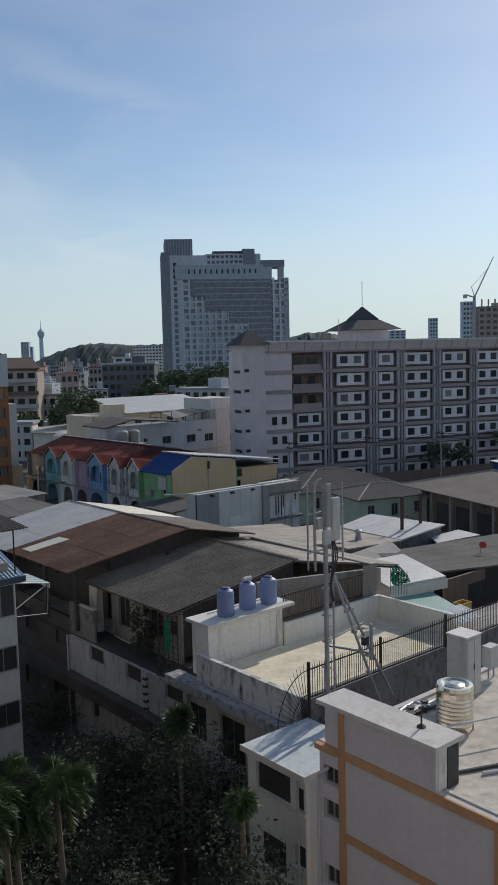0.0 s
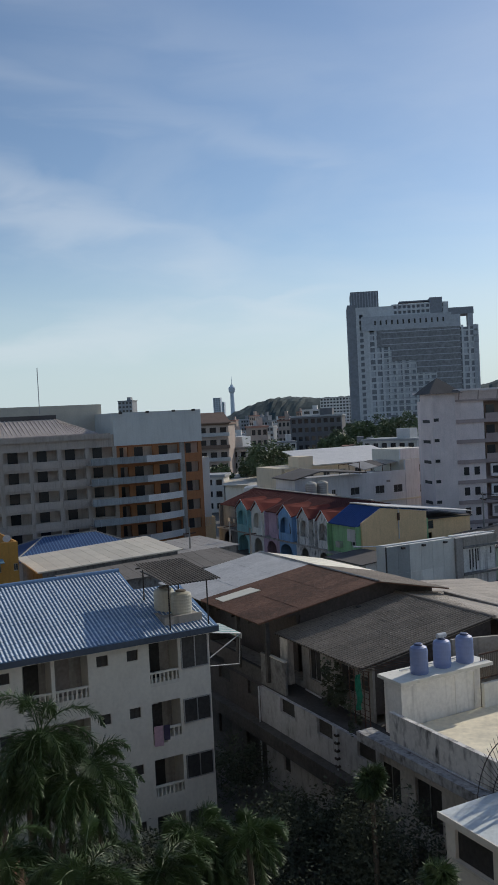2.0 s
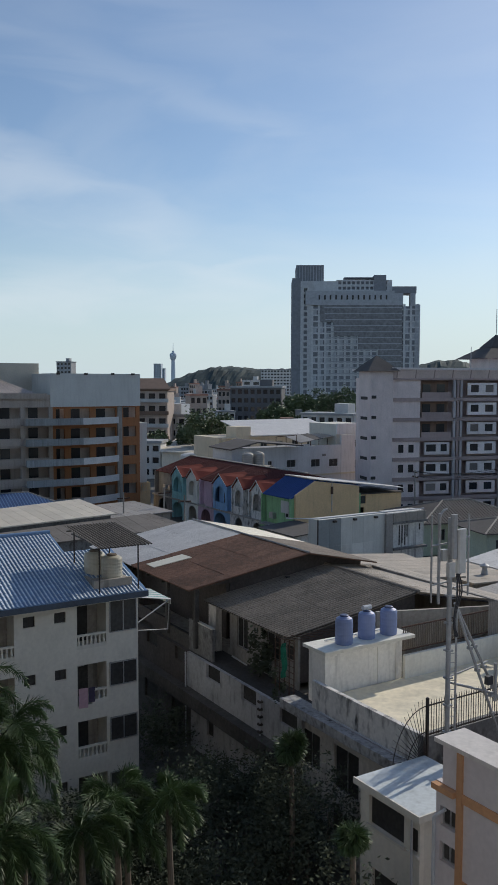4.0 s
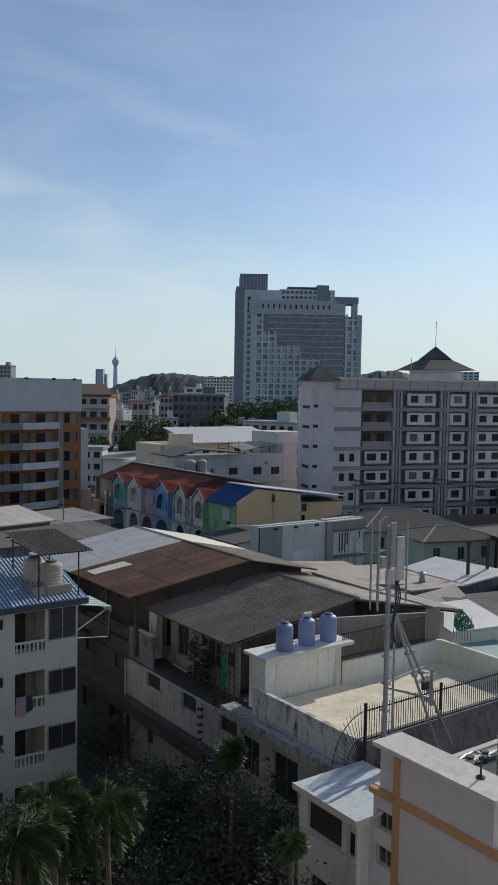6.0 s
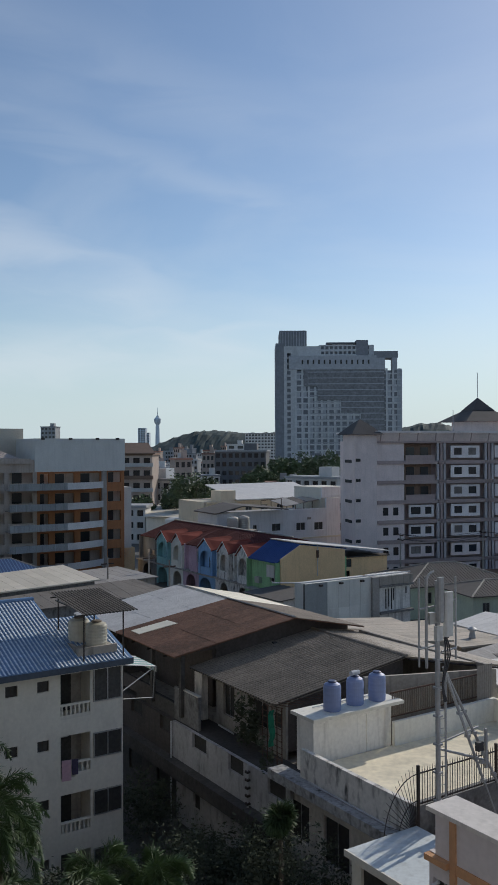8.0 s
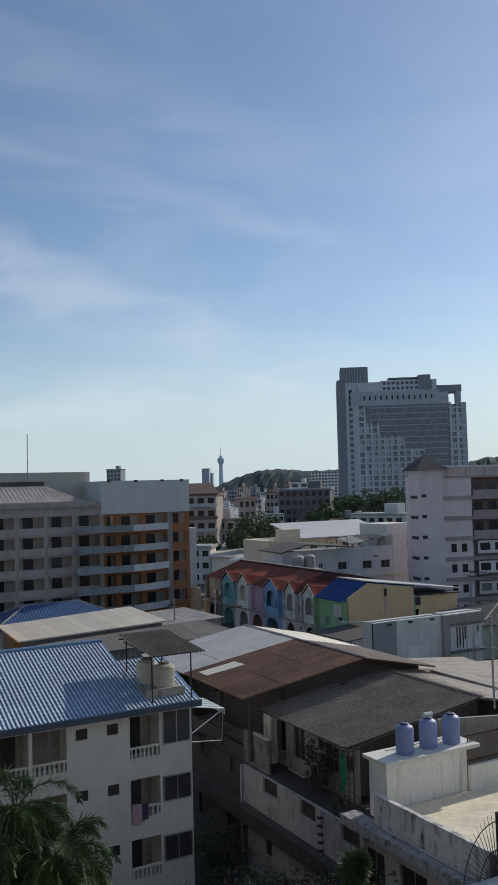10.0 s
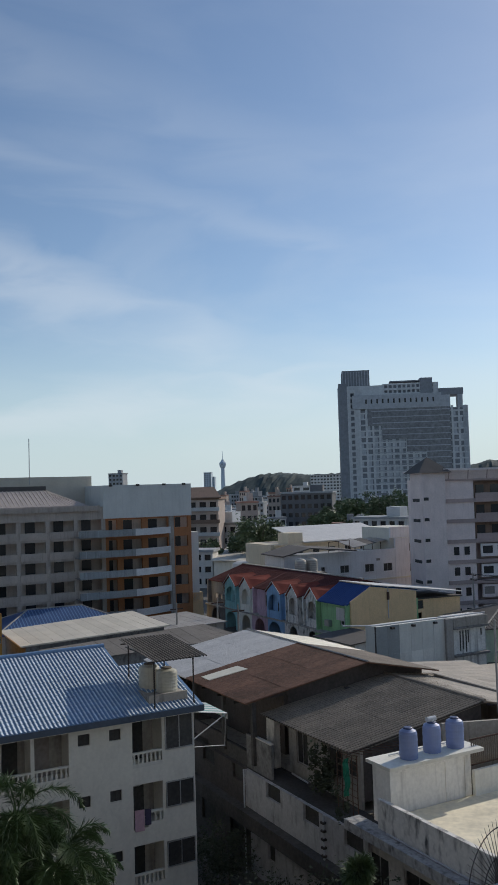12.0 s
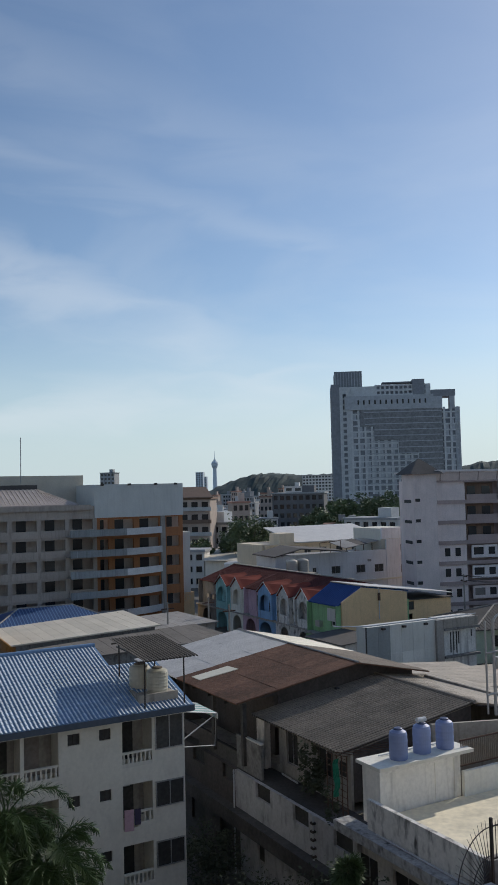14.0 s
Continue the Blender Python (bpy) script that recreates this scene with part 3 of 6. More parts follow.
side_holes = [(25.2, 27.0, 3.0, 5.2), (28.6, 30.4, 3.2, 5.3), (31.5, 33.0, 3.4, 5.2), (25.4, 26.8, 0.3, 2.3), (29.0, 30.6, 0.3, 2.2)]
part("side_wall", Geo().wall(24.4, 33.4, 0, 6.4, 23.6, 23.8, side_holes, "v"), OLD_WHITE, terrace)
window_set(terrace, "window", side_holes, 23.7, "v", glass=OPENING_SHADE)
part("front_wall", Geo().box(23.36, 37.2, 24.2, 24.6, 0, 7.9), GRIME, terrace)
part("end_wall", Geo().box(37.0, 37.2, 24.6, 33.4, 0, 7.0), OLD_WHITE, terrace)
part("terrace_floor", Geo().box(23.8, 37.0, 24.6, 31.75, 6.8, 7.0), SLAB_TOP, terrace, "sunlit cream screed")
part("ledge", Geo().box(22.7, 23.6, 24.2, 33.6, 6.35, 6.6).box(22.7, 22.8, 24.2, 33.6, 6.15, 6.35), LEDGE, terrace, "black-stained concrete ledge")
part("parapet", Geo().box(23.36, 23.58, 24.6, 31.84, 6.6, 7.9), MOULDY, terrace, "whitewashed parapet with black mould")
part("parapet", Geo().box(29.0, 36.25, 31.55, 31.75, 7.0, 8.2), CREAM, terrace)
part("parapet", Geo().box(36.25, 36.45, 26.4, 31.75, 7.0, 8.2), CREAM, terrace)
loft = Geo().box(24.12, 28.95, 31.85, 33.15, 6.4, 9.08)
loft_trim = Geo().box(24.1, 24.4, 31.8, 31.85, 7.0, 9.08).box(28.6, 28.98, 31.8, 31.85, 7.0, 9.08).box(24.4, 28.6, 31.8, 31.85, 8.85, 9.08).box(27.4, 27.55, 31.81, 31.85, 7.0, 8.85)
part("tank_loft", loft, LOFT_WHITE, terrace, "cream-white masonry block with shallow panels")
part("loft_moulding", loft_trim, LOFT_WHITE, terrace)
part("loft_slab", Geo().box(23.85, 29.55, 31.45, 33.3, 9.08, 9.24), CREAM, terrace)
part("ledge_pipe", Geo().tube((23.2, 24.6, 6.66), (23.2, 31.0, 6.66), 0.045), PVC, terrace)
for a, b, top in ((25.55, 32.2, 0.0), (27.1, 32.35, 0.12), (28.5, 32.3, 0.0)):
    round_tank(a, b, 9.24, 0.43, 1.36, TANK_BLUE, "blue-grey plastic water tank on the white loft", TANK_LID, 3)
part("tank_float", Geo().tube((26.85, 32.35, 10.78), (27.35, 32.35, 10.78), 0.12, 12).tube((27.1, 32.35, 10.62), (27.1, 32.35, 10.8), 0.14, 12), PVC, terrace)
part("tank_feed", Geo().tube((24.9, 32.9, 9.3), (29.2, 32.9, 9.3), 0.03).tube((25.55, 32.9, 9.3), (25.55, 32.6, 9.3), 0.03), PVC, terrace)

back = thing("back_shed", "grey block shed with brown slatted screen and tin roof", "shed", 0, 0)
part("block_wall", Geo().slab([(29.2, 34.0, 9.85), (37.0, 32.0, 9.6), (37.0, 32.2, 9.6), (29.2, 34.2, 9.85)], 3.8), CONCRETE, back)
part("side_wall", Geo().box(36.4, 36.6, 32.2, 43, 0, 9.9), CONCRETE, back)
part("screen_rail", Geo().box(29.1, 35.4, 31.93, 31.98, 8.3, 8.38).box(29.1, 35.4, 31.93, 31.98, 9.5, 9.58), RUST_IRON, back)
me = Geo().box(0, 0.06, 0, 0.03, 0, 1.12).mesh("slat", BARK)
for i in range(48):
    part("slat", me, None, back, m=Matrix.Translation((29.15 + i * 0.13, 31.9, 8.38)))
part("corrugated_panel", wave_sheet(1.2, 2.0, 8, 0.03), GREY_SHEET, back, m=basis((35.35, 31.9, 8.0), (1, 0, 0), (0, 0, 1)))
tin = part("tin_roof", Geo().slab([(33.4, 35.4, 10.08), (38.1, 31.6, 9.64), (39.2, 44, 9.3), (33.4, 44.5, 10.08)], 0.06), TIN, back)
for i in range(10):
    f0, f1 = i / 10, (i + 0.97) / 10
    a, b, c, d = (Vector(q) for q in ((33.4, 35.3, 10.13), (38.15, 31.5, 9.69), (39.2, 44, 9.35), (33.4, 44.5, 10.13)))
    part("sheet", Geo().slab([a.lerp(b, f0), a.lerp(b, f1), d.lerp(c, f1), d.lerp(c, f0)], 0.03), TIN, tin)
part("roof_batten", Geo().tube((33.5, 35.3, 9.95), (38.1, 31.55, 9.52), 0.06, 6), BLACK_IRON, back)
gate = thing("wire_screen", "green torn netting on a wire frame beside the shed", "netting", 0, 0)
for i in range(7):
    part("wire", Geo().tube((36.9 + 0.1 * i, 31.2 - 0.12 * i, 8.2), (36.7 + 0.12 * i, 31.0 - 0.1 * i, 9.9 - 0.05 * i), 0.015), BLACK_IRON, gate)
net, knot = Geo(), {}
for i in range(15):                                   # a net that sags from the wires
    for j in range(12):
        f, h = i / 14, j / 11
        turn = radians(8 + 74 * f)
        r = 0.25 + 0.95 * h
        knot[i, j] = (36.75 + math.sin(turn) * r * 0.75, 31.1 - math.sin(turn) * r * 0.6, 8.75 + math.cos(turn) * r + 0.05 * math.sin(9 * f + 6 * h))
for (i, j), q in knot.items():
    for k in ((i + 1, j), (i, j + 1)):
        if k in knot and (i * 5 + j * 3) % 11:
            net.tube(q, knot[k], 0.03, 4)
part("netting", net, TEAL_NET, gate)

# spiked railing and fan guard
rail = thing("railing", "black spiked iron railing along the terrace edge", "railing", 0, 0)
part("rail", Geo().box(23.45, 44, 24.18, 24.22, 9.15, 9.2), BLACK_IRON, rail)
part("rail", Geo().box(23.45, 44, 24.18, 24.22, 7.96, 8.02), BLACK_IRON, rail)
me = Geo().tube((0, 0, 7.93), (0, 0, 9.26), 0.016, 6).tube((0, 0, 9.26), (0, 0, 9.42), 0.018, 6, 0.002).mesh("bar", BLACK_IRON)
for i in range(146):
    part("bar", me, None, rail, m=Matrix.Translation((23.53 + i * 0.14, 24.2, 0)))
for a, lo in ((23.45, 6.7), (27.93, 7.9), (32.66, 7.9), (37.3, 7.9), (42.0, 7.9)):
    part("post", Geo().box(a - 0.05, a + 0.05, 24.15, 24.25, lo, 9.5), BLACK_IRON, rail)
fan = thing("fan_guard", "quarter-fan guard of black iron spikes at the corner", "railing", 23.4, 24.2, 6.75)
for i in range(17):
    a = radians(-4 + i * 5.8)
    part("spike", Geo().tube((0, 0, 0), (-math.cos(a) * 2.0, 0, math.sin(a) * 2.75), 0.024, 5, 0.008), BLACK_IRON, fan)
for r in (0.5, 0.88):
    arc = Geo()
    for i in range(16):
        a, b = radians(-4 + i * 5.8), radians(1.8 + i * 5.8)
        arc.tube((-math.cos(a) * 2.0 * r, 0, math.sin(a) * 2.75 * r), (-math.cos(b) * 2.0 * r, 0, math.sin(b) * 2.75 * r), 0.02, 5)
    part("hoop", arc, BLACK_IRON, fan)

# ---- mast with antenna panels ----
mast = thing("antenna_mast", "galvanised lattice antenna mast with panel antennas and stays", "antenna mast", 24.24, 23.9, 6.5)
part("pole", Geo().tube((0, 0, 0), (0, 0, 10.2), 0.1, 14), GALV, mast)
part("pole", Geo().tube((0.32, -0.1, 0), (0.32, -0.1, 8.0), 0.045, 8), GALV, mast)
part("pole", Geo().tube((0.2, 0.22, 0), (0.2, 0.22, 7.6), 0.04, 8), GALV, mast)
for i in range(20):
    part("rung", Geo().tube((0, 0, 0.3 + i * 0.37), (0.32, -0.1, 0.3 + i * 0.37), 0.016, 5), GALV, mast)
    if i % 3 == 0:
        part("clamp", Geo().box(-0.14, 0.14, -0.14, 0.14, 0.4 + i * 0.37, 0.47 + i * 0.37), GALV, mast)
for x0, x1, y0, y1, z0, z1, mat_, lab in ((0.18, 0.62, -0.3, -0.12, 8.0, 9.75, CABINET, "tall pale grey panel antenna"), (-0.14, 0.14, -0.28, -0.12, 8.6, 10.35, GALV, "slim grey panel antenna")):
    g = Geo()
    ring = [(x0, y0 + 0.05), (x0 + 0.06, y0), (x1 - 0.06, y0), (x1, y0 + 0.05), (x1, y1), (x0, y1)]
    g.slab([(x, y, z1) for x, y in ring], z1 - z0)
    part("panel_antenna", g, mat_, mast, lab)
for a, lo, hi, r in ((-0.9, 6.9, 10.35, 0.04), (-0.5, 6.8, 10.4, 0.06), (1.12, 6.95, 10.25, 0.04)):
    part("side_pole", Geo().tube((a, 0.1, lo), (a, 0.1, hi), r, 8), GALV, mast)
for x0, x1, z in ((-0.92, 0.05, 9.15), (0.05, 1.15, 9.3), (-0.92, 0.05, 7.6), (0.3, 1.15, 7.35)):
    part("arm", Geo().tube((x0, 0.08, z), (x1, 0.08, z + 0.04), 0.04, 8), GALV, mast)
bend = Geo()
for k in range(6):
    a, b = math.pi / 2 * k / 6, math.pi / 2 * (k + 1) / 6
    bend.tube((-0.5 + 0.4 * (1 - math.cos(a)), 0.1, 10.1 + 0.45 * math.sin(a)), (-0.5 + 0.4 * (1 - math.cos(b)), 0.1, 10.1 + 0.45 * math.sin(b)), 0.045, 8)
part("bent_pipe", bend, GALV, mast)
part("radio_box", Geo().box(-0.3, 0.02, -0.28, -0.1, 7.9, 8.45), CABINET, mast)
part("radio_box", Geo().box(-0.4, -0.1, 0.0, 0.2, 8.5, 8.95), CABINET, mast)
for k in range(3):
    cable, p = Geo(), Vector((0.3 + 0.06 * k, -0.2, 7.95))
    for i in range(8):
        q = Vector((0.2 + 0.07 * k + (0.1 + 0.05 * k) * math.sin(i * 0.9), -0.16, 7.95 - 0.36 * i))
        cable.tube(p, q, 0.03, 6)
        p = q
    part("cable", cable, OLIVE_PIPE, mast, "black looping feeder cable")
for a, b in ((3.0, -0.3), (4.15, 0.0)):
    part("stay", Geo().tube((0.3, 0, 6.75), (a, b, 0.3), 0.06, 8), GALV, mast)
    for f in (0.3, 0.45, 0.6, 0.75):
        q = Vector((0.3, 0, 6.75)).lerp(Vector((a, b, 0.3)), f)
        part("stay_joint", Geo().box(q.x - 0.09, q.x + 0.09, q.y - 0.09, q.y + 0.09, q.z - 0.06, q.z + 0.06), GALV, mast)
part("stay_brace", Geo().tube((0.1, 0, 3.55), (2.35, -0.2, 2.75), 0.05), GALV, mast)
part("stay_brace", Geo().tube((0.1, 0, 3.8), (2.5, 0.2, 3.95), 0.035), GALV, mast)
part("stay_clamp", Geo().box(2.4, 2.5, -0.3, -0.2, 2.4, 4.0).box(2.2, 2.5, -0.28, -0.1, 2.6, 2.75), GALV, mast)
part("junction_box", Geo().box(1.98, 2.28, -0.3, -0.1, 3.15, 3.5), OLIVE_PIPE, mast)

# ---- house with the fibre-cement roof ----
old = thing("old_house", "grimy old house with weathered corrugated fibre-cement roof", "house", 0, 0)
EZ, RZ, EU, RU = 8.8, 10.05, 24.35, 33.4
deck = Geo().slab([(EU + 0.1, 35.3, EZ), (RU, 35.4, RZ), (RU, 44.4, RZ), (EU + 0.1, 44.3, EZ)], 0.05)
deck.slab([(RU, 35.4, RZ), (RU + 4, 35.4, RZ - 0.55), (RU + 4, 44.4, RZ - 0.55), (RU, 44.4, RZ)], 0.05)
oroof = part("roof", deck, FIBRE, old, "weathered corrugated fibre-cement roof")
me = dark_troughs(wave_sheet(0.75, 1.4, 3, 0.062).mesh("sheet", FIBRE), 6, DARK_TROUGH)
sheeted(oroof, (EU, 44.35, EZ), (0, -1, 0), (RU - EU, 0, RZ - EZ), 9.05, 9.15, 0.75, 1.3, lambda c, r, a, b: me, lift=0.035)
sheeted(oroof, (RU + 4, 35.35, RZ - 0.55), (0, 1, 0), (-4, 0, 0.55), 9.05, 4.04, 0.75, 1.3, lambda c, r, a, b: me, lift=0.035)
part("ridge", Geo().tube((RU, 35.3, RZ + 0.08), (RU, 44.5, RZ + 0.08), 0.12, 8), FIBRE, oroof)
up_holes = [(37.2, 38.6, 6.9, 8.3), (40.6, 41.8, 6.6, 8.5)]
part("upper_wall", Geo().wall(35.6, 42.6, 6.2, 8.95, 25.2, 25.35, up_holes, "v"), DINGY_SHADE, old)
window_set(old, "window", up_holes, 25.28, "v", glass=OPENING_SHADE)
# end wall, painted dark for the shade beside the cage
part("end_wall", Geo().box(25.35, 33.4, 35.6, 35.75, 6.2, 8.95).add([(25.3, 35.62, 8.9), (33.4, 35.62, 8.9), (33.4, 35.62, 9.95)], [(0, 1, 2)]), SHADED_WALL, old)
part("balcony_parapet", Geo().box(23.6, 23.75, 41.9, 44.8, 5.85, 7.75), GRIME, old)
part("balcony_parapet", Geo().box(23.6, 23.75, 44.8, 50.0, 5.85, 6.7), SOOT_SHADE, old, "low parapet black with soot and painted-in shade")
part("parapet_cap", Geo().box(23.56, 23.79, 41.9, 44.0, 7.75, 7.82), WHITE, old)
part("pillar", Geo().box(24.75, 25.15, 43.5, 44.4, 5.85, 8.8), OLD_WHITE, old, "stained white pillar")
part("ledge", Geo().box(23.5, 25.2, 32.6, 56.0, 5.55, 5.85), SOOT_SHADE, old, "black mouldy concrete walkway")
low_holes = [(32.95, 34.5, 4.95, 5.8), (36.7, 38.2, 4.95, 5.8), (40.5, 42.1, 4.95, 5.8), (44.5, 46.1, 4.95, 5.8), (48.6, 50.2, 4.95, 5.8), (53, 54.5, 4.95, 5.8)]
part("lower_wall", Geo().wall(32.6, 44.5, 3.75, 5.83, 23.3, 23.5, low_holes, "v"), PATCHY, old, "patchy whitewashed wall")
# far stretch painted darker for the shaded passage
part("lower_wall", Geo().wall(44.5, 56, 3.75, 5.83, 23.3, 23.5, low_holes, "v"), SHADED_WALL, old, "sooty wall darkened for the passage shade")
for p, q, lo, hi in low_holes:                        # unglazed openings, their dark depth painted on a sheet
    part("window", Geo().box(23.47, 23.5, p, q, lo, hi), OPENING_SHADE, old)
# a band of shadow, built as a black ledge
part("ledge", Geo().box(22.7, 23.3, 33.4, 56.0, 2.95, 3.75), SOOT_SHADE, old)
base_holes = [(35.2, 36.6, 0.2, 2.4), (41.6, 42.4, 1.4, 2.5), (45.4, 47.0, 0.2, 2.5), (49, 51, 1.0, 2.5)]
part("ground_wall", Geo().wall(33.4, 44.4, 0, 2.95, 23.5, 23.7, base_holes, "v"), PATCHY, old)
# far ground wall, its shade painted in
part("ground_wall", Geo().wall(44.4, 56, 0, 2.95, 23.5, 23.7, base_holes, "v"), SOOT_SHADE, old)
# dark sheets again in place of shaded depth
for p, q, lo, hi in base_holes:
    part("window", Geo().box(23.66, 23.7, p, q, lo, hi), OPENING_SHADE, old)
part("floor_slab", Geo().box(23.5, 33, 35.6, 56, 2.9, 3.0).box(25.2, 33, 35.6, 56, 5.6, 5.7), CONCRETE, old)
part("upper_base", Geo().box(25.2, 25.35, 35.6, 43.2, 5.85, 6.2), DINGY_SHADE, old)
for a in (36.0, 44.3):
    part("drain_pipe", Geo().tube((23.1, a, 0), (23.1, a, 5.9), 0.05), PVC, old)
    for z in (3.9, 4.3, 4.7, 5.1, 5.5) if a < 40 else ():
        part("pipe_clip", Geo().box(23.0, 23.2, a - 0.12, a + 0.12, z, z + 0.1), BLACK_IRON, old)
part("loose_pipe", Geo().tube((24.95, 40.3, 5.92), (25.0, 42.0, 5.95), 0.05), PVC, old, "pale pipe lying on the walkway")
part("vent_block", Geo().box(25.15, 25.2, 36.0, 36.5, 7.4, 8.1), OPENING_SHADE, old)
cage = thing("iron_cage", "rusty iron cage with plants beside the tank loft", "cage", 23.6, 33.4, 6.4)
for i in range(5):
    part("upright", Geo().tube((0.02, 0.3 + i * 0.42, 0), (0.02, 0.3 + i * 0.42, 2.9 - 0.08 * i), 0.03, 6), RUST_IRON, cage)
for i in range(9):
    part("crossbar", Geo().tube((0.02, 0.3, 0.3 + i * 0.3), (0.02, 1.98, 0.3 + i * 0.3), 0.018, 5), RUST_IRON, cage)
for i in range(10):
    part("crossbar", Geo().tube((0.1 + i * 0.42, 0.3, 2.85), (0.1 + i * 0.42, 1.9, 2.6), 0.02, 5), RUST_IRON, cage)

drape = Geo()
for i in range(9):
    for j in range(5):
        drape.v.append((-0.12 - 0.05 * math.sin(3 * j + i), 0.75 + 0.12 * j + 0.04 * math.sin(2 * i), 2.7 - 0.22 * i - 0.05 * j))
drape.f = [(i * 5 + j, i * 5 + j + 1, i * 5 + j + 6, i * 5 + j + 5) for i in range(8) for j in range(4)]
part("green_net", drape, TEAL_NET, cage, "scrap of green netting")

# ---- house with the rust and pale sheet roof ----
rusty = thing("workshop", "workshop with half rusty, half pale sheet-metal gable roof", "workshop", 0, 0)
RE, RR, RF = 22.5, 31.1, 36.7
EZ, RZ = 10.0, 11.3
VN, VM, VF = 42.8, 50.9, 58.3
front_up, back_up = (RR - RE, 0, RZ - EZ), (RR - RF, 0, RZ - 10.1)
for name, a, b, mat_, lab in (("rusty_roof", VN, VM, RUST, "rust-brown corrugated sheets"), ("pale_roof", VM, VF, PALE_SHEET, "pale grey zinc sheets")):
    d = Geo().slab([(RE + 0.05, a, EZ), (RR, a, RZ), (RR, b, RZ), (RE + 0.05, b, EZ)], 0.06)
    d.slab([(RR, a, RZ), (RF, a, 10.1), (RF, b, 10.1), (RR, b, RZ)], 0.06)
    pr = part(name, d, mat_, rusty, lab)
    me = wave_sheet(0.76, 3.05, 8, 0.014).mesh("sheet", mat_)
    length = math.hypot(RR - RE, RZ - EZ)
    sheeted(pr, (RE, b, EZ), (0, -1, 0), front_up, b - a, length, 0.76, 2.6, lambda c, r, p, q: me)
    # pale roof's back slope: opaque sheets, creamier to paint in sunlight
    me2 = wave_sheet(0.76, 3.0, 8, 0.014).mesh("sheet", HALL_ROOF if name == "rusty_roof" else SKYLIGHT)
    sheeted(pr, (RF, a, 10.1), (0, 1, 0), back_up, b - a, math.hypot(RF - RR, RZ - 10.1), 0.76, 2.3, lambda c, r, p, q: me2)
part("skylight", Geo().slab([(23.2, 50.0, EZ + 0.18), (23.2, 48.8, EZ + 0.18), (25.85, 48.6, EZ + 0.59), (25.75, 49.85, EZ + 0.58)], 0.04), SKYLIGHT, rusty, "pale translucent roof panel")
part("ridge_cap", Geo().tube((RR, VN, RZ + 0.05), (RR, VF, RZ + 0.05), 0.07, 8), GREY_SHEET, rusty)
for i in range(6):
    part("rafter", Geo().box(RE + 0.4, RF - 0.3, VN + 2.1 + i * 2.2, VN + 2.2 + i * 2.2, 9.55, 9.7), BLACK_IRON, rusty)
for a, b in ((23.4, 43.6), (23.4, 47.4), (23.4, 51.6), (23.4, 56), (30, 43.6), (36.2, 43.6)):
    # posts and walls below carry the under-roof shade in their colour
    part("post", Geo().box(a, a + 0.25, b, b + 0.25, 6.2, 9.75), SOOT_SHADE, rusty)
part("back_wall", Geo().box(26.0, 26.2, 44.4, 57, 6.2, 10.3).box(26.2, 36.5, 44.3, 44.5, 6.2, 9.9).box(23.4, 36.5, 56.8, 57, 0, 10.1), SHADED_WALL, rusty)
part("gable_wall", Geo().prism([(23.2, 9.75), (36.4, 9.75), (36.4, 10.0), (31.1, 11.15), (23.2, 9.95)], "y", 44.15, 44.3), SHADED_WALL, rusty)
part("low_parapet", Geo().box(23.4, 23.6, 47.5, 56, 6.25, 7.1), SHADED_WALL, rusty)

# ---- beige house with orange bands, close by ----
near = thing("beige_house", "pinkish beige house with orange bands and flat roof", "house", 0, 0)
wv = [(15.62, 16.2, 10.0, 10.55), (15.62, 16.2, 9.0, 9.55), (15.62, 16.2, 7.0, 7.6), (15.62, 16.2, 5.8, 6.4), (11.0, 11.7, 6.0, 6.7)]
part("side_wall", Geo().wall(-6, 16.35, 0, 11.2, 16.22, 16.42, wv, "v"), BEIGE, near)
window_set(near, "window", wv, 16.33, "v", glass=OPENING_SHADE)
part("end_wall", Geo().box(16.42, 40, 16.15, 16.35, 0, 11.22), BEIGE, near)
part("roof_deck", Geo().box(16.42, 40, -6, 16.15, 10.95, 11.15), DECK, near, "sunlit stained roof deck")
part("stair_head", Geo().box(16.2, 17.15, 12.3, 16.1, 11.2, 12.3), BEIGE, near)
part("cap", Geo().box(16.1, 17.25, 12.2, 16.35, 12.3, 12.42), BEIGE_CAP, near)
part("stained_end", Geo().box(16.3, 16.62, 12.285, 12.3, 11.2, 12.28), OLD_WHITE, near)
part("stair_door", Geo().box(16.66, 17.1, 12.27, 12.3, 11.15, 12.28), OPENING_SHADE, near)
part("orange_band", Geo().box(16.16, 16.22, -6, 15.55, 10.95, 11.2), BAND, near)
part("orange_band", Geo().box(16.16, 16.22, -6, 15.55, 8.6, 8.83), BAND, near)
part("orange_band", Geo().box(16.16, 16.22, -6, 15.55, 5.9, 6.12), BAND, near)
part("orange_strip", Geo().box(16.14, 16.22, 15.35, 15.55, 0, 12.3), BAND, near)
part("orange_strip", Geo().box(16.14, 16.22, 10.35, 10.6, 0, 10.95), BAND, near)
part("small_ledge", Geo().box(16.02, 16.22, 15.56, 16.35, 11.02, 11.18), BAND, near)
part("drain_pipe", Geo().tube((16.1, 16.3, 0), (16.1, 16.3, 10.2), 0.05).tube((16.1, 16.3, 10.2), (16.22, 16.0, 10.5), 0.05), PVC, near)
part("parapet", Geo().box(16.42, 16.55, -6, 12.2, 11.15, 11.24), BEIGE_CAP, near)
ant = thing("roof_vent", "small dark vent pipe standing on the cap", "vent pipe", 16.8, 13.2, 12.42)
part("pipe", Geo().tube((0, 0, 0), (0, 0, 0.55), 0.025), BLACK_IRON, ant)
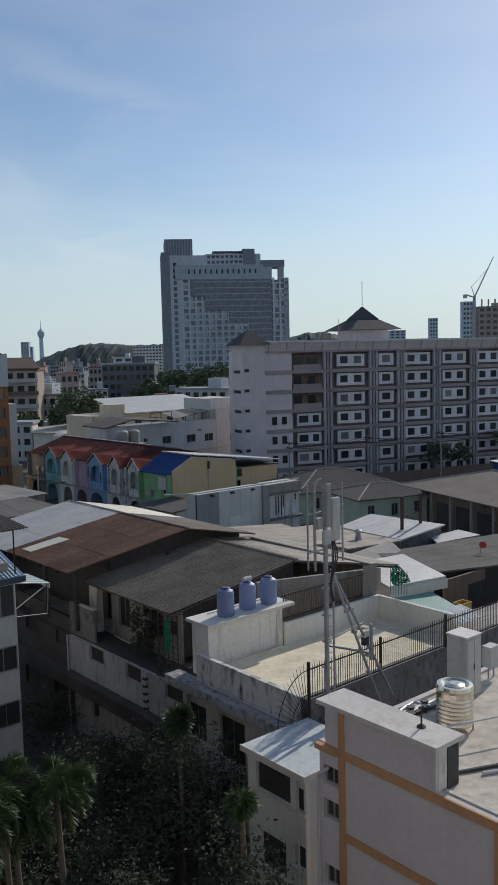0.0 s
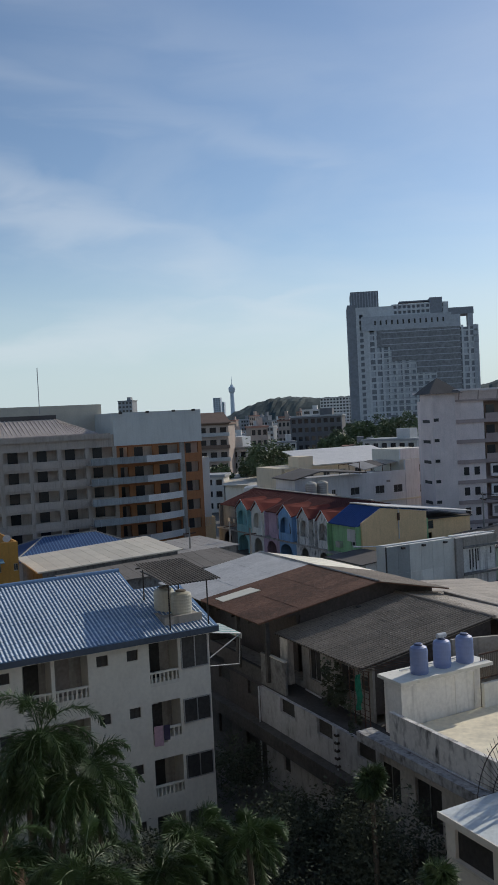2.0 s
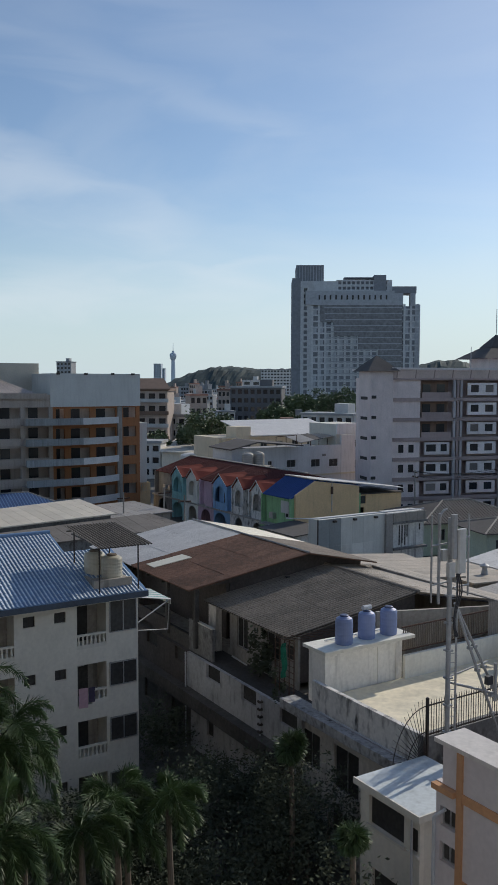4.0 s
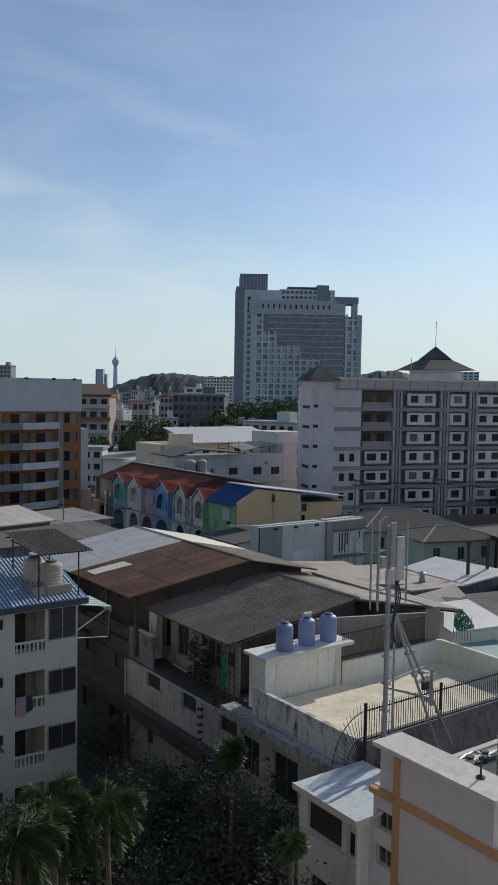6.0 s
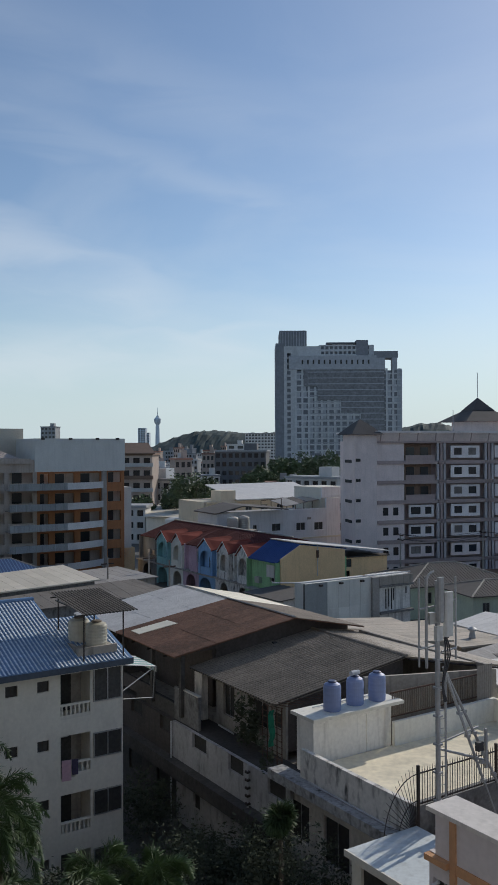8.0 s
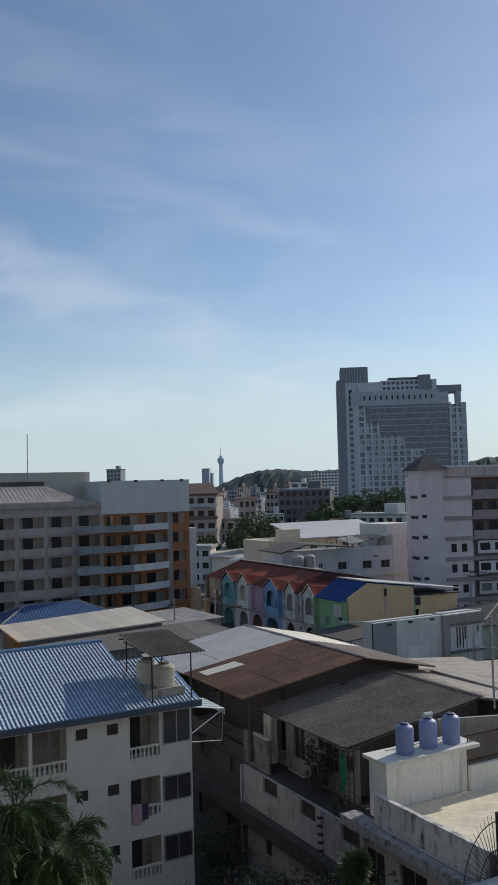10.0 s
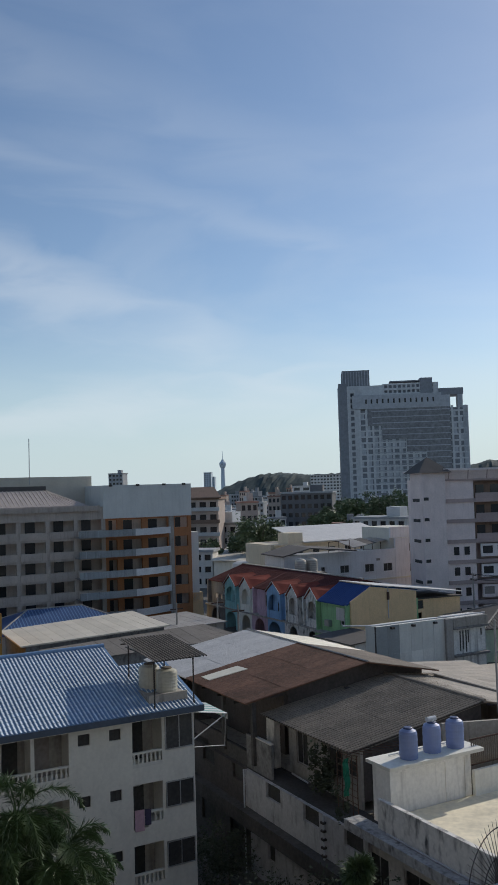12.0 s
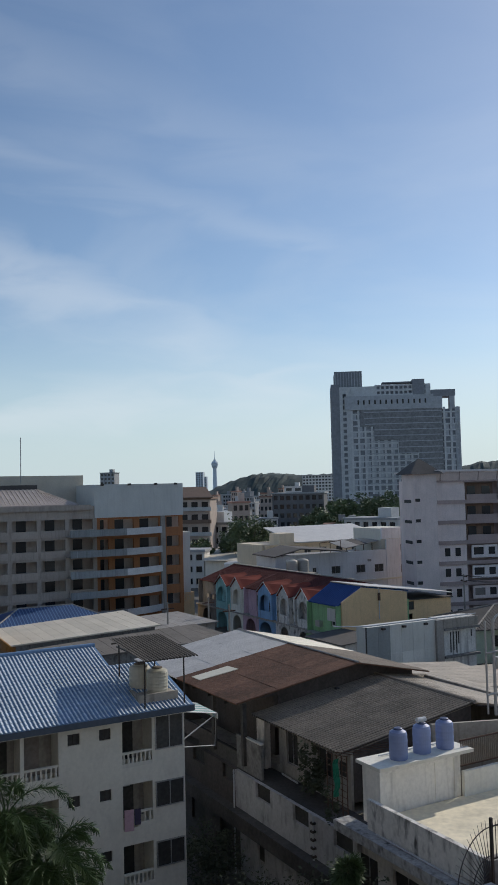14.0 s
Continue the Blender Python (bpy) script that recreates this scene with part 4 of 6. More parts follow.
part("base", Geo().lathe(0, 0, [(0.12, 0), (0.12, 0.03), (0.03, 0.09)], 14), BLACK_IRON, ant)
part("top", Geo().box(-0.08, 0.08, -0.02, 0.02, 0.5, 0.56), BLACK_IRON, ant)
st = thing("steel_tank", "shiny ribbed stainless water tank on a low stand", "water tank", 19.6, 14.2, 11.15)
R = 0.52
prof = [(R * 0.97, 0.2)]
for i in range(7):
    prof += [(R, 0.24 + i * 0.12), (R * 1.03, 0.27 + i * 0.12), (R, 0.32 + i * 0.12)]
prof += [(R, 1.2), (R * 1.04, 1.28), (R * 0.98, 1.37), (R * 0.78, 1.38), (R * 0.6, 1.32), (R * 0.6, 1.3)]
part("body", Geo().lathe(0, 0, prof, 36), STAINLESS, st)
part("lid", Geo().lathe(0, 0, [(R * 0.56, 1.3), (R * 0.56, 1.36), (R * 0.3, 1.4)], 24), STAINLESS, st)
for i in range(4):
    a = radians(45 + 90 * i)
    part("leg", Geo().tube((math.cos(a) * R, math.sin(a) * R, 0), (math.cos(a) * R, math.sin(a) * R, 0.24), 0.025), GALV, st)
cab = thing("equipment_cabinet", "tall pale grey equipment cabinet with double doors", "cabinet", 21.6, 15.2, 11.15)
part("body", Geo().box(0, 0.75, 0, 0.75, 0.05, 1.95), CABINET, cab)
part("roof", Geo().box(-0.03, 0.78, -0.03, 0.78, 1.95, 2.0), PALE_SHEET, cab)
part("door", Geo().box(0.04, 0.37, -0.025, 0.0, 0.12, 1.88), CABINET, cab)
part("door", Geo().box(0.39, 0.72, -0.025, 0.0, 0.12, 1.88), CABINET, cab)
part("handle", Geo().box(0.34, 0.36, -0.05, -0.025, 0.9, 1.1), BLACK_IRON, cab)
part("plinth", Geo().box(0, 0.75, 0, 0.75, 0, 0.05), CONCRETE, cab)
cab2 = thing("meter_box", "small pale grey meter box on posts", "meter box", 23.5, 15.6, 11.15)
part("box", Geo().box(0, 0.5, 0, 0.35, 0.4, 1.1), CABINET, cab2)
part("post", Geo().tube((0.1, 0.15, 0), (0.1, 0.15, 0.4), 0.03), GALV, cab2)
part("post", Geo().tube((0.4, 0.15, 0), (0.4, 0.15, 0.4), 0.03), GALV, cab2)
rp = random.Random(7)
for i in range(9):
    u, v = 17.9 + 0.27 * i, 15.55 + 0.14 * (i % 3)
    solo("roof_pipe", Geo().tube((0, 0, 0.09), (1.6, 0.5 - 0.12 * i, 0.09), 0.05).box(0.2, 0.3, -0.05, 0.3, 0, 0.06), PVC if i % 3 else OLIVE_PIPE, "pipe lying on the flat roof", "pipe", u, v, 11.15, group="pipes on the roof")
for i in range(6):
    solo("valve", Geo().lathe(0, 0, [(0.06, 0), (0.06, 0.14), (0.13, 0.16), (0.13, 0.2)], 10).box(-0.14, 0.14, -0.03, 0.03, 0.05, 0.11), OLIVE_PIPE, "black pump valve among the roof pipes", "valve", 18.6 + 0.33 * i, 15.5 + 0.3 * (i % 2), 11.15, group="valves on the roof")
lowrail = thing("pipe_rail", "low grey pipe rail on the flat roof", "railing", 0, 0)
part("bar", Geo().tube((18.4, 13.7, 11.75), (25, 11.2, 11.75), 0.03), PVC, lowrail)
for a in (18.4, 20.6, 22.8, 25):
    part("post", Geo().tube((a, 13.7 - (a - 18.4) * 0.379, 11.15), (a, 13.7 - (a - 18.4) * 0.379, 11.75), 0.025), PVC, lowrail)
for i in range(4):
    solo("roof_pipe", Geo().tube((0, 0, 0.05), (5, -2.2 - 0.3 * i, 0.05), 0.05), PVC if i % 2 else OLIVE_PIPE, "pipe lying on the flat roof", "pipe", 17.4 + 0.5 * i, 12.6 - 0.5 * i, 11.15, group="pipes on the roof")
sack = Geo()
bm = bmesh.new()
bmesh.ops.create_icosphere(bm, subdivisions=3, radius=1)
for w in bm.verts:
    w.co *= 0.8 + 0.35 * noise.noise(w.co * 1.7)
    w.co = Vector((w.co.x * 0.9, w.co.y * 0.5, max(w.co.z, -0.3) * 0.4 + 0.12))
sack.add([w.co for w in bm.verts], [[w.index for w in f.verts] for f in bm.faces])
bm.free()
solo("tarpaulin_heap", sack, PALE_SHEET, "crumpled pale tarpaulin heap on the roof", "tarpaulin", 19.9, 11.9, 11.15)

# ---- small white house between ----
small_house = thing("small_house", "small whitewashed house with flat pale blue-white roof", "house", 0, 0)
sh = [(21.7, 23.6, 5.6, 6.7), (21.0, 21.4, 5.6, 6.5), (22.0, 23.4, 2.6, 4.0), (20.95, 21.5, 3.4, 4.3)]
part("side_wall", Geo().wall(20.9, 24.1, 0, 7.05, 20.0, 20.2, sh, "v"), WHITE, small_house)
for p, q, lo, hi in sh:
    part("window", Geo().box(20.14, 20.18, p, q, lo, hi), OPENING_SHADE, small_house)
    part("window_sill", Geo().box(19.92, 20.0, p - 0.1, q + 0.1, lo - 0.1, lo), WHITE, small_house)
part("end_wall", Geo().box(20.2, 23.2, 20.9, 21.1, 0, 7.05), WHITE, small_house)
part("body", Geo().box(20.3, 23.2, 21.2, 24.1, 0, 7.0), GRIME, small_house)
part("roof_slab", Geo().box(19.7, 23.3, 20.65, 24.15, 7.05, 7.2), surface("pale_blue_roof", (0.62, 0.67, 0.68), stain=0.25, run_z=1.2), small_house)
part("roof_lip", Geo().box(19.66, 19.72, 20.6, 24.15, 7.0, 7.24).box(19.72, 23.3, 20.6, 20.66, 7.0, 7.24), WHITE, small_house)
part("drain_pipe", Geo().tube((19.9, 21.2, 0), (19.9, 21.2, 7.0), 0.045), PVC, small_house)

# ---- coloured row houses ----
def arched(g, x0, x1, a, b, z0, z1, top, lo, hi, steps=10):
    """A wall across v from a to b, x0 to x1 thick, up to top, with an arched opening lo to hi wide, z0 to z1 high."""
    r = (hi - lo) / 2
    rise = min(r, (z1 - z0) * 0.4)
    g.box(x0, x1, a, lo, z0, top).box(x0, x1, hi, b, z0, top)
    for k in range(steps):
        p, q = lo + (hi - lo) * k / steps, lo + (hi - lo) * (k + 1) / steps
        hp, hq = (z1 - rise + rise * math.sqrt(max(0.0, 1 - ((t - lo - r) / r) ** 2)) for t in (p, q))
        g.prism([(p, hp), (q, hq), (q, top), (p, top)], "x", x0, x1)
    return g


EAVE, CROWN, FLOOR_Z = 7.15, 9.35, 3.3


def row_house(colour, a, w, paint, bays, roof_paint, roof_words, deep=6.2):
    """bays: (from, to) of each projecting bay, measured from the house's near side."""
    h = thing("row_house", f"{colour} two-storey row house with arched openings", "row house", 62.3 if colour == "green" else 63.2, a, group="coloured row houses")
    # ground storey: an arcade flush with the bays
    g, spots_ = Geo(), bays or [(w * 0.5 - 1.7, w * 0.5 + 1.7)]
    edges = [0.0] + [(p[1] + q[0]) / 2 for p, q in zip(spots_, spots_[1:])] + [w]
    for (p, q), lo, hi in zip(spots_, edges, edges[1:]):
        arched(g, -0.9, -0.7, lo, hi, 0, 2.75, FLOOR_Z - 0.2, p + 0.25, q - 0.25)
    part("arcade", g, paint, h)
    part("floor_slab", Geo().box(-1.2, 1.5, 0.02, w - 0.02, FLOOR_Z - 0.2, FLOOR_Z), DINGY_SHADE, h)
    part("side_wall", Geo().box(-0.7, 11, 0, 0.15, 0, EAVE).box(-0.7, 11, w - 0.15, w, 0, EAVE), paint, h)
    part("inner_wall", Geo().box(1.5, 1.6, 0.15, w - 0.15, 0, EAVE + 0.3), paint, h)
    # a dark sheet paints the shade inside each arch
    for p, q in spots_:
        part("shutter", Geo().box(1.42, 1.5, p + 0.2, q - 0.2, 0.1, 2.6), OPENING_SHADE, h)
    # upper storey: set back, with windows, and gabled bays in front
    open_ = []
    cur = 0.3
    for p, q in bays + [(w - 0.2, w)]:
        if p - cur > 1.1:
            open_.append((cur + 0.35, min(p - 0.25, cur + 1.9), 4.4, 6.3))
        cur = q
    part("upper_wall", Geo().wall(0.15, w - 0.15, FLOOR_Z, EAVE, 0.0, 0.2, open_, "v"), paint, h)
    window_set(h, "window", open_, 0.1, "v", glass=OPENING_SHADE, bar=0.1, frame_material=FAR_WHITE)
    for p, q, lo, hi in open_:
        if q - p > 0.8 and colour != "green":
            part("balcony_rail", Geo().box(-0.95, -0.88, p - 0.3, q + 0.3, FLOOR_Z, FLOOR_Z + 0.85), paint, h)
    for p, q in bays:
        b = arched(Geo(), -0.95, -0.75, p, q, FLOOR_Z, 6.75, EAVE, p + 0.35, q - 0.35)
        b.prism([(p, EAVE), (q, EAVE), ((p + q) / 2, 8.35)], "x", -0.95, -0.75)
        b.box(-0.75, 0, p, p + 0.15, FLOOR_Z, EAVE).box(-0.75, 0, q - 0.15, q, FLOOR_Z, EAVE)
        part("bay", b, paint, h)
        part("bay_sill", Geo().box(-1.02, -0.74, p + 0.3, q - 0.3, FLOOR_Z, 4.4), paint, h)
        part("bay_door", Geo().box(-0.08, -0.02, p + 0.9, (p + q) / 2 + 0.2, FLOOR_Z, 6.0), OPENING_SHADE, h)
        c = (p + q) / 2
        gr = part("gable_roof", Geo().slab([(-1.15, p - 0.25, 7.0), (3.4, p - 0.25, 8.0), (3.4, c, 8.75), (-1.15, c, 8.6)], 0.12).slab([(-1.15, c, 8.6), (3.4, c, 8.75), (3.4, q + 0.25, 8.0), (-1.15, q + 0.25, 7.0)], 0.12), GABLE_TILE, h, "orange-red tiled gable roof")
        part("verge", Geo().tube((-1.17, p - 0.25, 7.02), (-1.17, c, 8.62), 0.05, 6).tube((-1.17, c, 8.62), (-1.17, q + 0.25, 7.02), 0.05, 6), FAR_WHITE, gr)
    rf = Geo().slab([(-0.5, 0.0, EAVE), (deep, 0.0, CROWN), (deep, w, CROWN), (-0.5, w, EAVE)], 0.12)
    rf.slab([(deep, 0.0, CROWN), (11, 0.0, 8.3), (11, w, 8.3), (deep, w, CROWN)], 0.12)
    rp_ = part("roof", rf, roof_paint, h, roof_words)
    for k in range(int(w / 0.45)):
        y = 0.12 + k * 0.45
        part("roof_rib", Geo().slab([(-0.5, y, EAVE + 0.05), (deep, y, CROWN + 0.05), (deep, y + 0.14, CROWN + 0.05), (-0.5, y + 0.14, EAVE + 0.05)], 0.05), roof_paint, rp_)
    part("ridge_cap", Geo().box(deep - 0.15, deep + 0.3, 0, w, CROWN + 0.02, CROWN + 0.14), CONCRETE, rp_)
    return h


row_house("grey", 124.1, 7.0, GREY_ROW, [], RED_TILE, "dull red tiled roof")
row_house("teal", 119.4, 4.7, TEAL, [(0.8, 4.6)], RED_TILE, "dark red tiled roof")
row_house("cream", 115.1, 4.3, CREAM, [(0.3, 3.5)], RED_TILE, "dark red tiled roof")
row_house("rose", 110.2, 4.9, ROSE, [], RED_TILE, "dark red tiled roof")
row_house("blue", 105.3, 4.9, SKYBLUE, [(1.0, 4.9)], RED_TILE, "dark red tiled roof")
row_house("white", 100.6, 4.7, MOULDY, [(1.0, 3.7)], RED_TILE, "dark red tiled roof")
row_house("whitewashed", 95.9, 4.7, MOULDY, [(0.6, 3.5)], RED_TILE, "dark red tiled roof")
green = row_house("green", 89.05, 6.85, GREEN, [], BLUE_FLAT, "deep blue sheet roof", 3.3)
part("notice_board", Geo().box(-0.06, 0, 1.2, 3.0, 5.0, 6.6), PALE_SHEET, green, "blank white notice board")
part("air_conditioner", Geo().box(-0.5, 0, 4.2, 5.2, 4.0, 4.8).box(-0.52, -0.5, 4.3, 4.9, 4.1, 4.7), ALU, green)
for a in (125.6, 127.4):
    solo("air_conditioner", Geo().box(-0.45, 0, 0, 0.9, 0, 0.7).box(-0.5, -0.45, 0.1, 0.6, 0.08, 0.62), ALU, "grey wall-hung air conditioner on the row house", "air conditioner", 63.2, a, 4.3, group="air conditioners")
porch = thing("porch", "low whitewashed porch with brown arch before the green house", "porch", 57.5, 81.5)
part("wall", arched(Geo(), 0, 0.2, 0, 7.4, 0, 2.9, 3.9, 3.9, 6.9).box(0.2, 4.6, 0, 0.2, 0, 3.9).box(0.2, 4.6, 7.2, 7.4, 0, 3.9), OLD_WHITE, porch)
part("arch_trim", arched(Geo(), -0.06, 0.0, 0.2, 3.3, 0, 2.8, 3.1, 0.5, 3.0), BAND, porch)
part("back_wall", Geo().box(1.6, 1.8, 0.2, 7.2, 0, 3.9), SHADED_WALL, porch)
part("roof", Geo().slab([(-0.8, -0.3, 3.95), (5, -0.3, 4.35), (5, 7.7, 4.35), (-0.8, 7.7, 3.95)], 0.12), DARK_ROOF, porch)

yellow = thing("yellow_house", "sand-yellow end wall of the row with pitched top", "house", 62.3, 89.0)
part("end_wall", Geo().prism([(0, 0), (0, 7.6), (3.2, 9.25), (10.5, 8.15), (10.5, 0)], "y", -0.25, 0.03), SAND, yellow)
part("annex", Geo().wall(10.5, 19.2, 0, 6.75, 1.0, 1.2, [(11.6, 12.7, 5.5, 6.6), (10.9, 12.4, 3.0, 5.0)]).box(19.0, 19.2, 1.2, 8, 0, 6.75), SAND, yellow)
part("annex_inner", Geo().box(10.5, 19.0, 2.2, 2.4, 0, 6.7), SHADED_WALL, yellow)
part("annex_balcony", Geo().box(10.5, 12.6, -0.2, 0.0, 2.2, 3.6), SAND, yellow)
part("roof", Geo().slab([(3.5, -0.5, 9.5), (18.6, -0.5, 7.5), (18.6, 7, 7.5), (3.5, 7, 9.5)], 0.1), PALE_SHEET, yellow, "thin bright sheet roof")
part("annex_roof", Geo().slab([(10.6, 0.7, 7.0), (19.4, 0.7, 6.8), (19.4, 8, 6.8), (10.6, 8, 7.0)], 0.15), DARK_ROOF, yellow)
part("annex_window", Geo().box(11.6, 12.7, 1.12, 1.16, 5.5, 6.6), OPENING_SHADE, yellow)
part("pipe", Geo().tube((5.8, -0.34, 5), (5.8, -0.34, 9.1), 0.06), PVC, yellow)
part("pipe_box", Geo().box(5.65, 5.95, -0.45, -0.25, 7.4, 8.4), RUST_IRON, yellow)

# ---- grey clad block in front of them ----
clad = thing("clad_building", "grey metal-clad building with stained plaster end", "building", 50.1, 67.47)
part("cladding", Geo().box(0, 8.7, 0, 1.6, 0, 8.35), BLUE_GREY, clad)
tone = (CLAD_DARK, CLAD_DARK, BLUE_GREY, BLUE_GREY, BLUE_GREY, BLUE_GREY)
for i in range(6):
    for k in range(3):
        part("panel", Geo().box(0.02 + i * 1.45, 1.45 + i * 1.45, -0.03, 0.0, 0.02 + k * 2.78, 2.79 + k * 2.78), CLAD_PALE if (i, k) in ((2, 1), (3, 1), (4, 1), (5, 0), (2, 0)) else tone[i], clad)
part("corner_trim", Geo().box(-0.08, 0.02, -0.08, 0.02, 0, 8.4), BLACK_IRON, clad)
part("pier", Geo().box(8.7, 9.6, -0.35, 0.5, 0, 8.3), GREY_SHEET, clad, "dark grey pier")
STREAKED = surface("streaked_plaster", (0.66, 0.65, 0.62), stain=0.75, var=0.3, run_z=0.12)
part("plaster_end", Geo().box(9.6, 14.3, 0, 2.0, 0, 8.3), STREAKED, clad, "white plaster with black rain streaks")
part("upper_rail", Geo().box(9.6, 14.3, -0.4, -0.32, 7.4, 8.3), CONCRETE, clad)
for z in (7.15, 4.35):
    part("ledge", Geo().box(9.6, 14.4, -0.5, 0, z, z + 0.22), GRIME, clad)
for a, lo in ((10.7, 4.8), (11.1, 5.0), (11.5, 4.7), (11.8, 5.6), (13.6, 6.2)):
    part("vent_slit", Geo().box(a, a + 0.16, -0.02, 0.0, lo, 6.9), OPENING_SHADE, clad)
part("top_rail", Geo().tube((0, 0, 8.5), (14.3, 0, 8.5), 0.06).tube((-3.4, 0.6, 8.75), (0, 0, 8.5), 0.06), PVC, clad)
for a in (1.8, 4.4, 7.2):
    part("lamp", Geo().box(a, a + 0.35, -0.35, -0.05, 8.0, 8.2), BLACK_IRON, clad)

# ---- white and cream buildings behind the row ----
annex = thing("white_building", "long white two-storey building with dark square windows", "building", 82.5, 124.6)
wh = [(3.0, 4.9, 7.0, 8.3), (8.4, 10.4, 6.8, 8.2), (12.5, 14.5, 6.7, 8.1), (18.5, 20.6, 6.2, 7.7), (18.5, 20.6, 10.0, 11.45), (-1.0, -0.2, 7.0, 8.3), (-4.2, -3.2, 7.4, 8.8)]
part("front_wall", Geo().wall(-6.0, 15.2, 0, 10.7, 0, 0.25, wh), COOL_WHITE, annex)
part("stair_wall", Geo().wall(15.2, 22.1, 0, 12.5, -0.1, 0.25, wh), COOL_WHITE, annex)
part("stair_head", Geo().box(15.2, 22.1, 1.2, 1.5, 12.5, 14.5), COOL_WHITE, annex)
part("body", Geo().box(-6, 15.2, 1.2, 10, 0, 10.0).box(15.2, 22.1, 1.5, 10, 0, 14.4), WHITE, annex)
window_set(annex, "window", wh, 0.12, glass=OPENING_SHADE)
for a, b, z, y in wh[:5]:
    part("window_sill", Geo().box(a - 0.15, b + 0.15, -0.2, 0.0, z - 0.15, z), COOL_WHITE, annex)
part("sill_band", Geo().box(0, 22.4, -0.3, -0.1, 5.2, 5.5), SKYLIGHT, annex)
part("roof_deck", Geo().box(-6, 15.2, 0.25, 10, 10.0, 10.15), GREY_SHEET, annex)
part("porch_roof", Geo().slab([(-10.2, -2.6, 10.9), (-4.8, -2.6, 12.0), (-4.4, 5, 12.2), (-10.2, 5, 11.0)], 0.2).slab([(-4.8, -2.6, 12.0), (4.8, -2.6, 11.1), (4.8, 5, 11.3), (-4.4, 5, 12.2)], 0.2), DARK_ROOF, annex, "dark shallow gable roof")
part("porch_wall", Geo().box(-9.4, -6.0, -1.5, 5, 0, 10.8), COOL_WHITE, annex)
for i in range(4):
    part("roof_lean_to", Geo().slab([(6.5 + i * 2.3, 0.6 + 0.5 * i, 11.3 + 0.25 * i), (9.6 + i * 2.3, 0.6 + 0.5 * i, 11.7 + 0.2 * i), (9.6 + i * 2.3, 6, 12.6), (6.5 + i * 2.3, 6, 12.2)], 0.1), (GREY_SHEET, DARK_ROOF, TIN, GREY_SHEET)[i], annex)
    part("lean_to_post", Geo().tube((7 + i * 2.3, 1.0 + 0.5 * i, 10.1), (7 + i * 2.3, 1.0 + 0.5 * i, 11.3 + 0.25 * i), 0.08), RUST_IRON, annex)
part("roof_rail", Geo().tube((2, 2, 12.4), (6.5, 2, 12.6), 0.06).tube((2, 2, 10.1), (2, 2, 12.4), 0.06).tube((4.2, 2, 10.1), (4.2, 2, 12.5), 0.06).tube((6.5, 2, 10.1), (6.5, 2, 12.6), 0.06), RUST_IRON, annex)
part("wall_sign", Geo().box(10.9, 11.7, -0.06, 0.0, 8.7, 9.1), GREY_SHEET, annex)
cream = thing("cream_building", "cream building with long pale sheet roof", "building", 84, 145)
ch = [(1.2 + i * 3.9, 2.8 + i * 3.9, 8.6, 10.2) for i in range(7)]
part("front_wall", Geo().wall(0, 29.4, 0, 11.2, 0, 0.3, ch), CREAM_PAINT, cream)
part("body", Geo().box(0, 29.4, 1.4, 12, 0, 11.1), CREAM_PAINT, cream)
window_set(cream, "window", ch, 0.15, glass=OPENING_SHADE)
part("roof", Geo().slab([(6.4, -0.8, 11.5), (29.6, -0.8, 11.5), (29.6, 12, 14.1), (6.4, 12, 14.1)], 0.2), PALE_SHEET, cream)
part("water_box", Geo().box(3.2, 6.6, 0.0, 4, 11.1, 13.3), CREAM_PAINT, cream)
part("cornice", Geo().box(-0.3, 29.6, -0.35, 0, 10.9, 11.2), CREAM_PAINT, cream)
shed = lean_roof("market_shed", "wide shed with beige ribbed sheet roof", [(82.5, 171, 6.7), (94, 158, 6.7), (117, 194, 7.4), (101, 199, 7.4)], BEIGE_SHEET, CREAM, 16)
for r, u, v in ((3.4, 88.5, 152), (2.4, 84, 158)):
    drum = thing("storage_tank", "wide pale round storage tank among the roofs", "tank", u, v)
    part("shell", Geo().lathe(0, 0, [(r, 0), (r, 6.6), (r * 0.97, 6.9)], 28), PALE_SHEET, drum)
    part("lid", Geo().lathe(0, 0, [(r * 0.98, 6.9), (r * 0.7, 7.2), (0.3, 7.4)], 28), PALE_SHEET, drum)
DULL_STEEL = surface("dull_steel", (0.42, 0.4, 0.36), rough=0.6, metal=0.4)
for i, (a, b) in enumerate(((74.4, 120.0), (76.6, 120.0))):
    round_tank(a, b, 8.15, 0.95, 2.3, DULL_STEEL, "dull steel roof tank behind the row houses", DULL_STEEL)
solo("tank_platform", Geo().box(-3, 3, -1.5, 1.5, 0, 8.15), CONCRETE, "concrete tank platform behind the row houses", "platform", 75.5, 120)


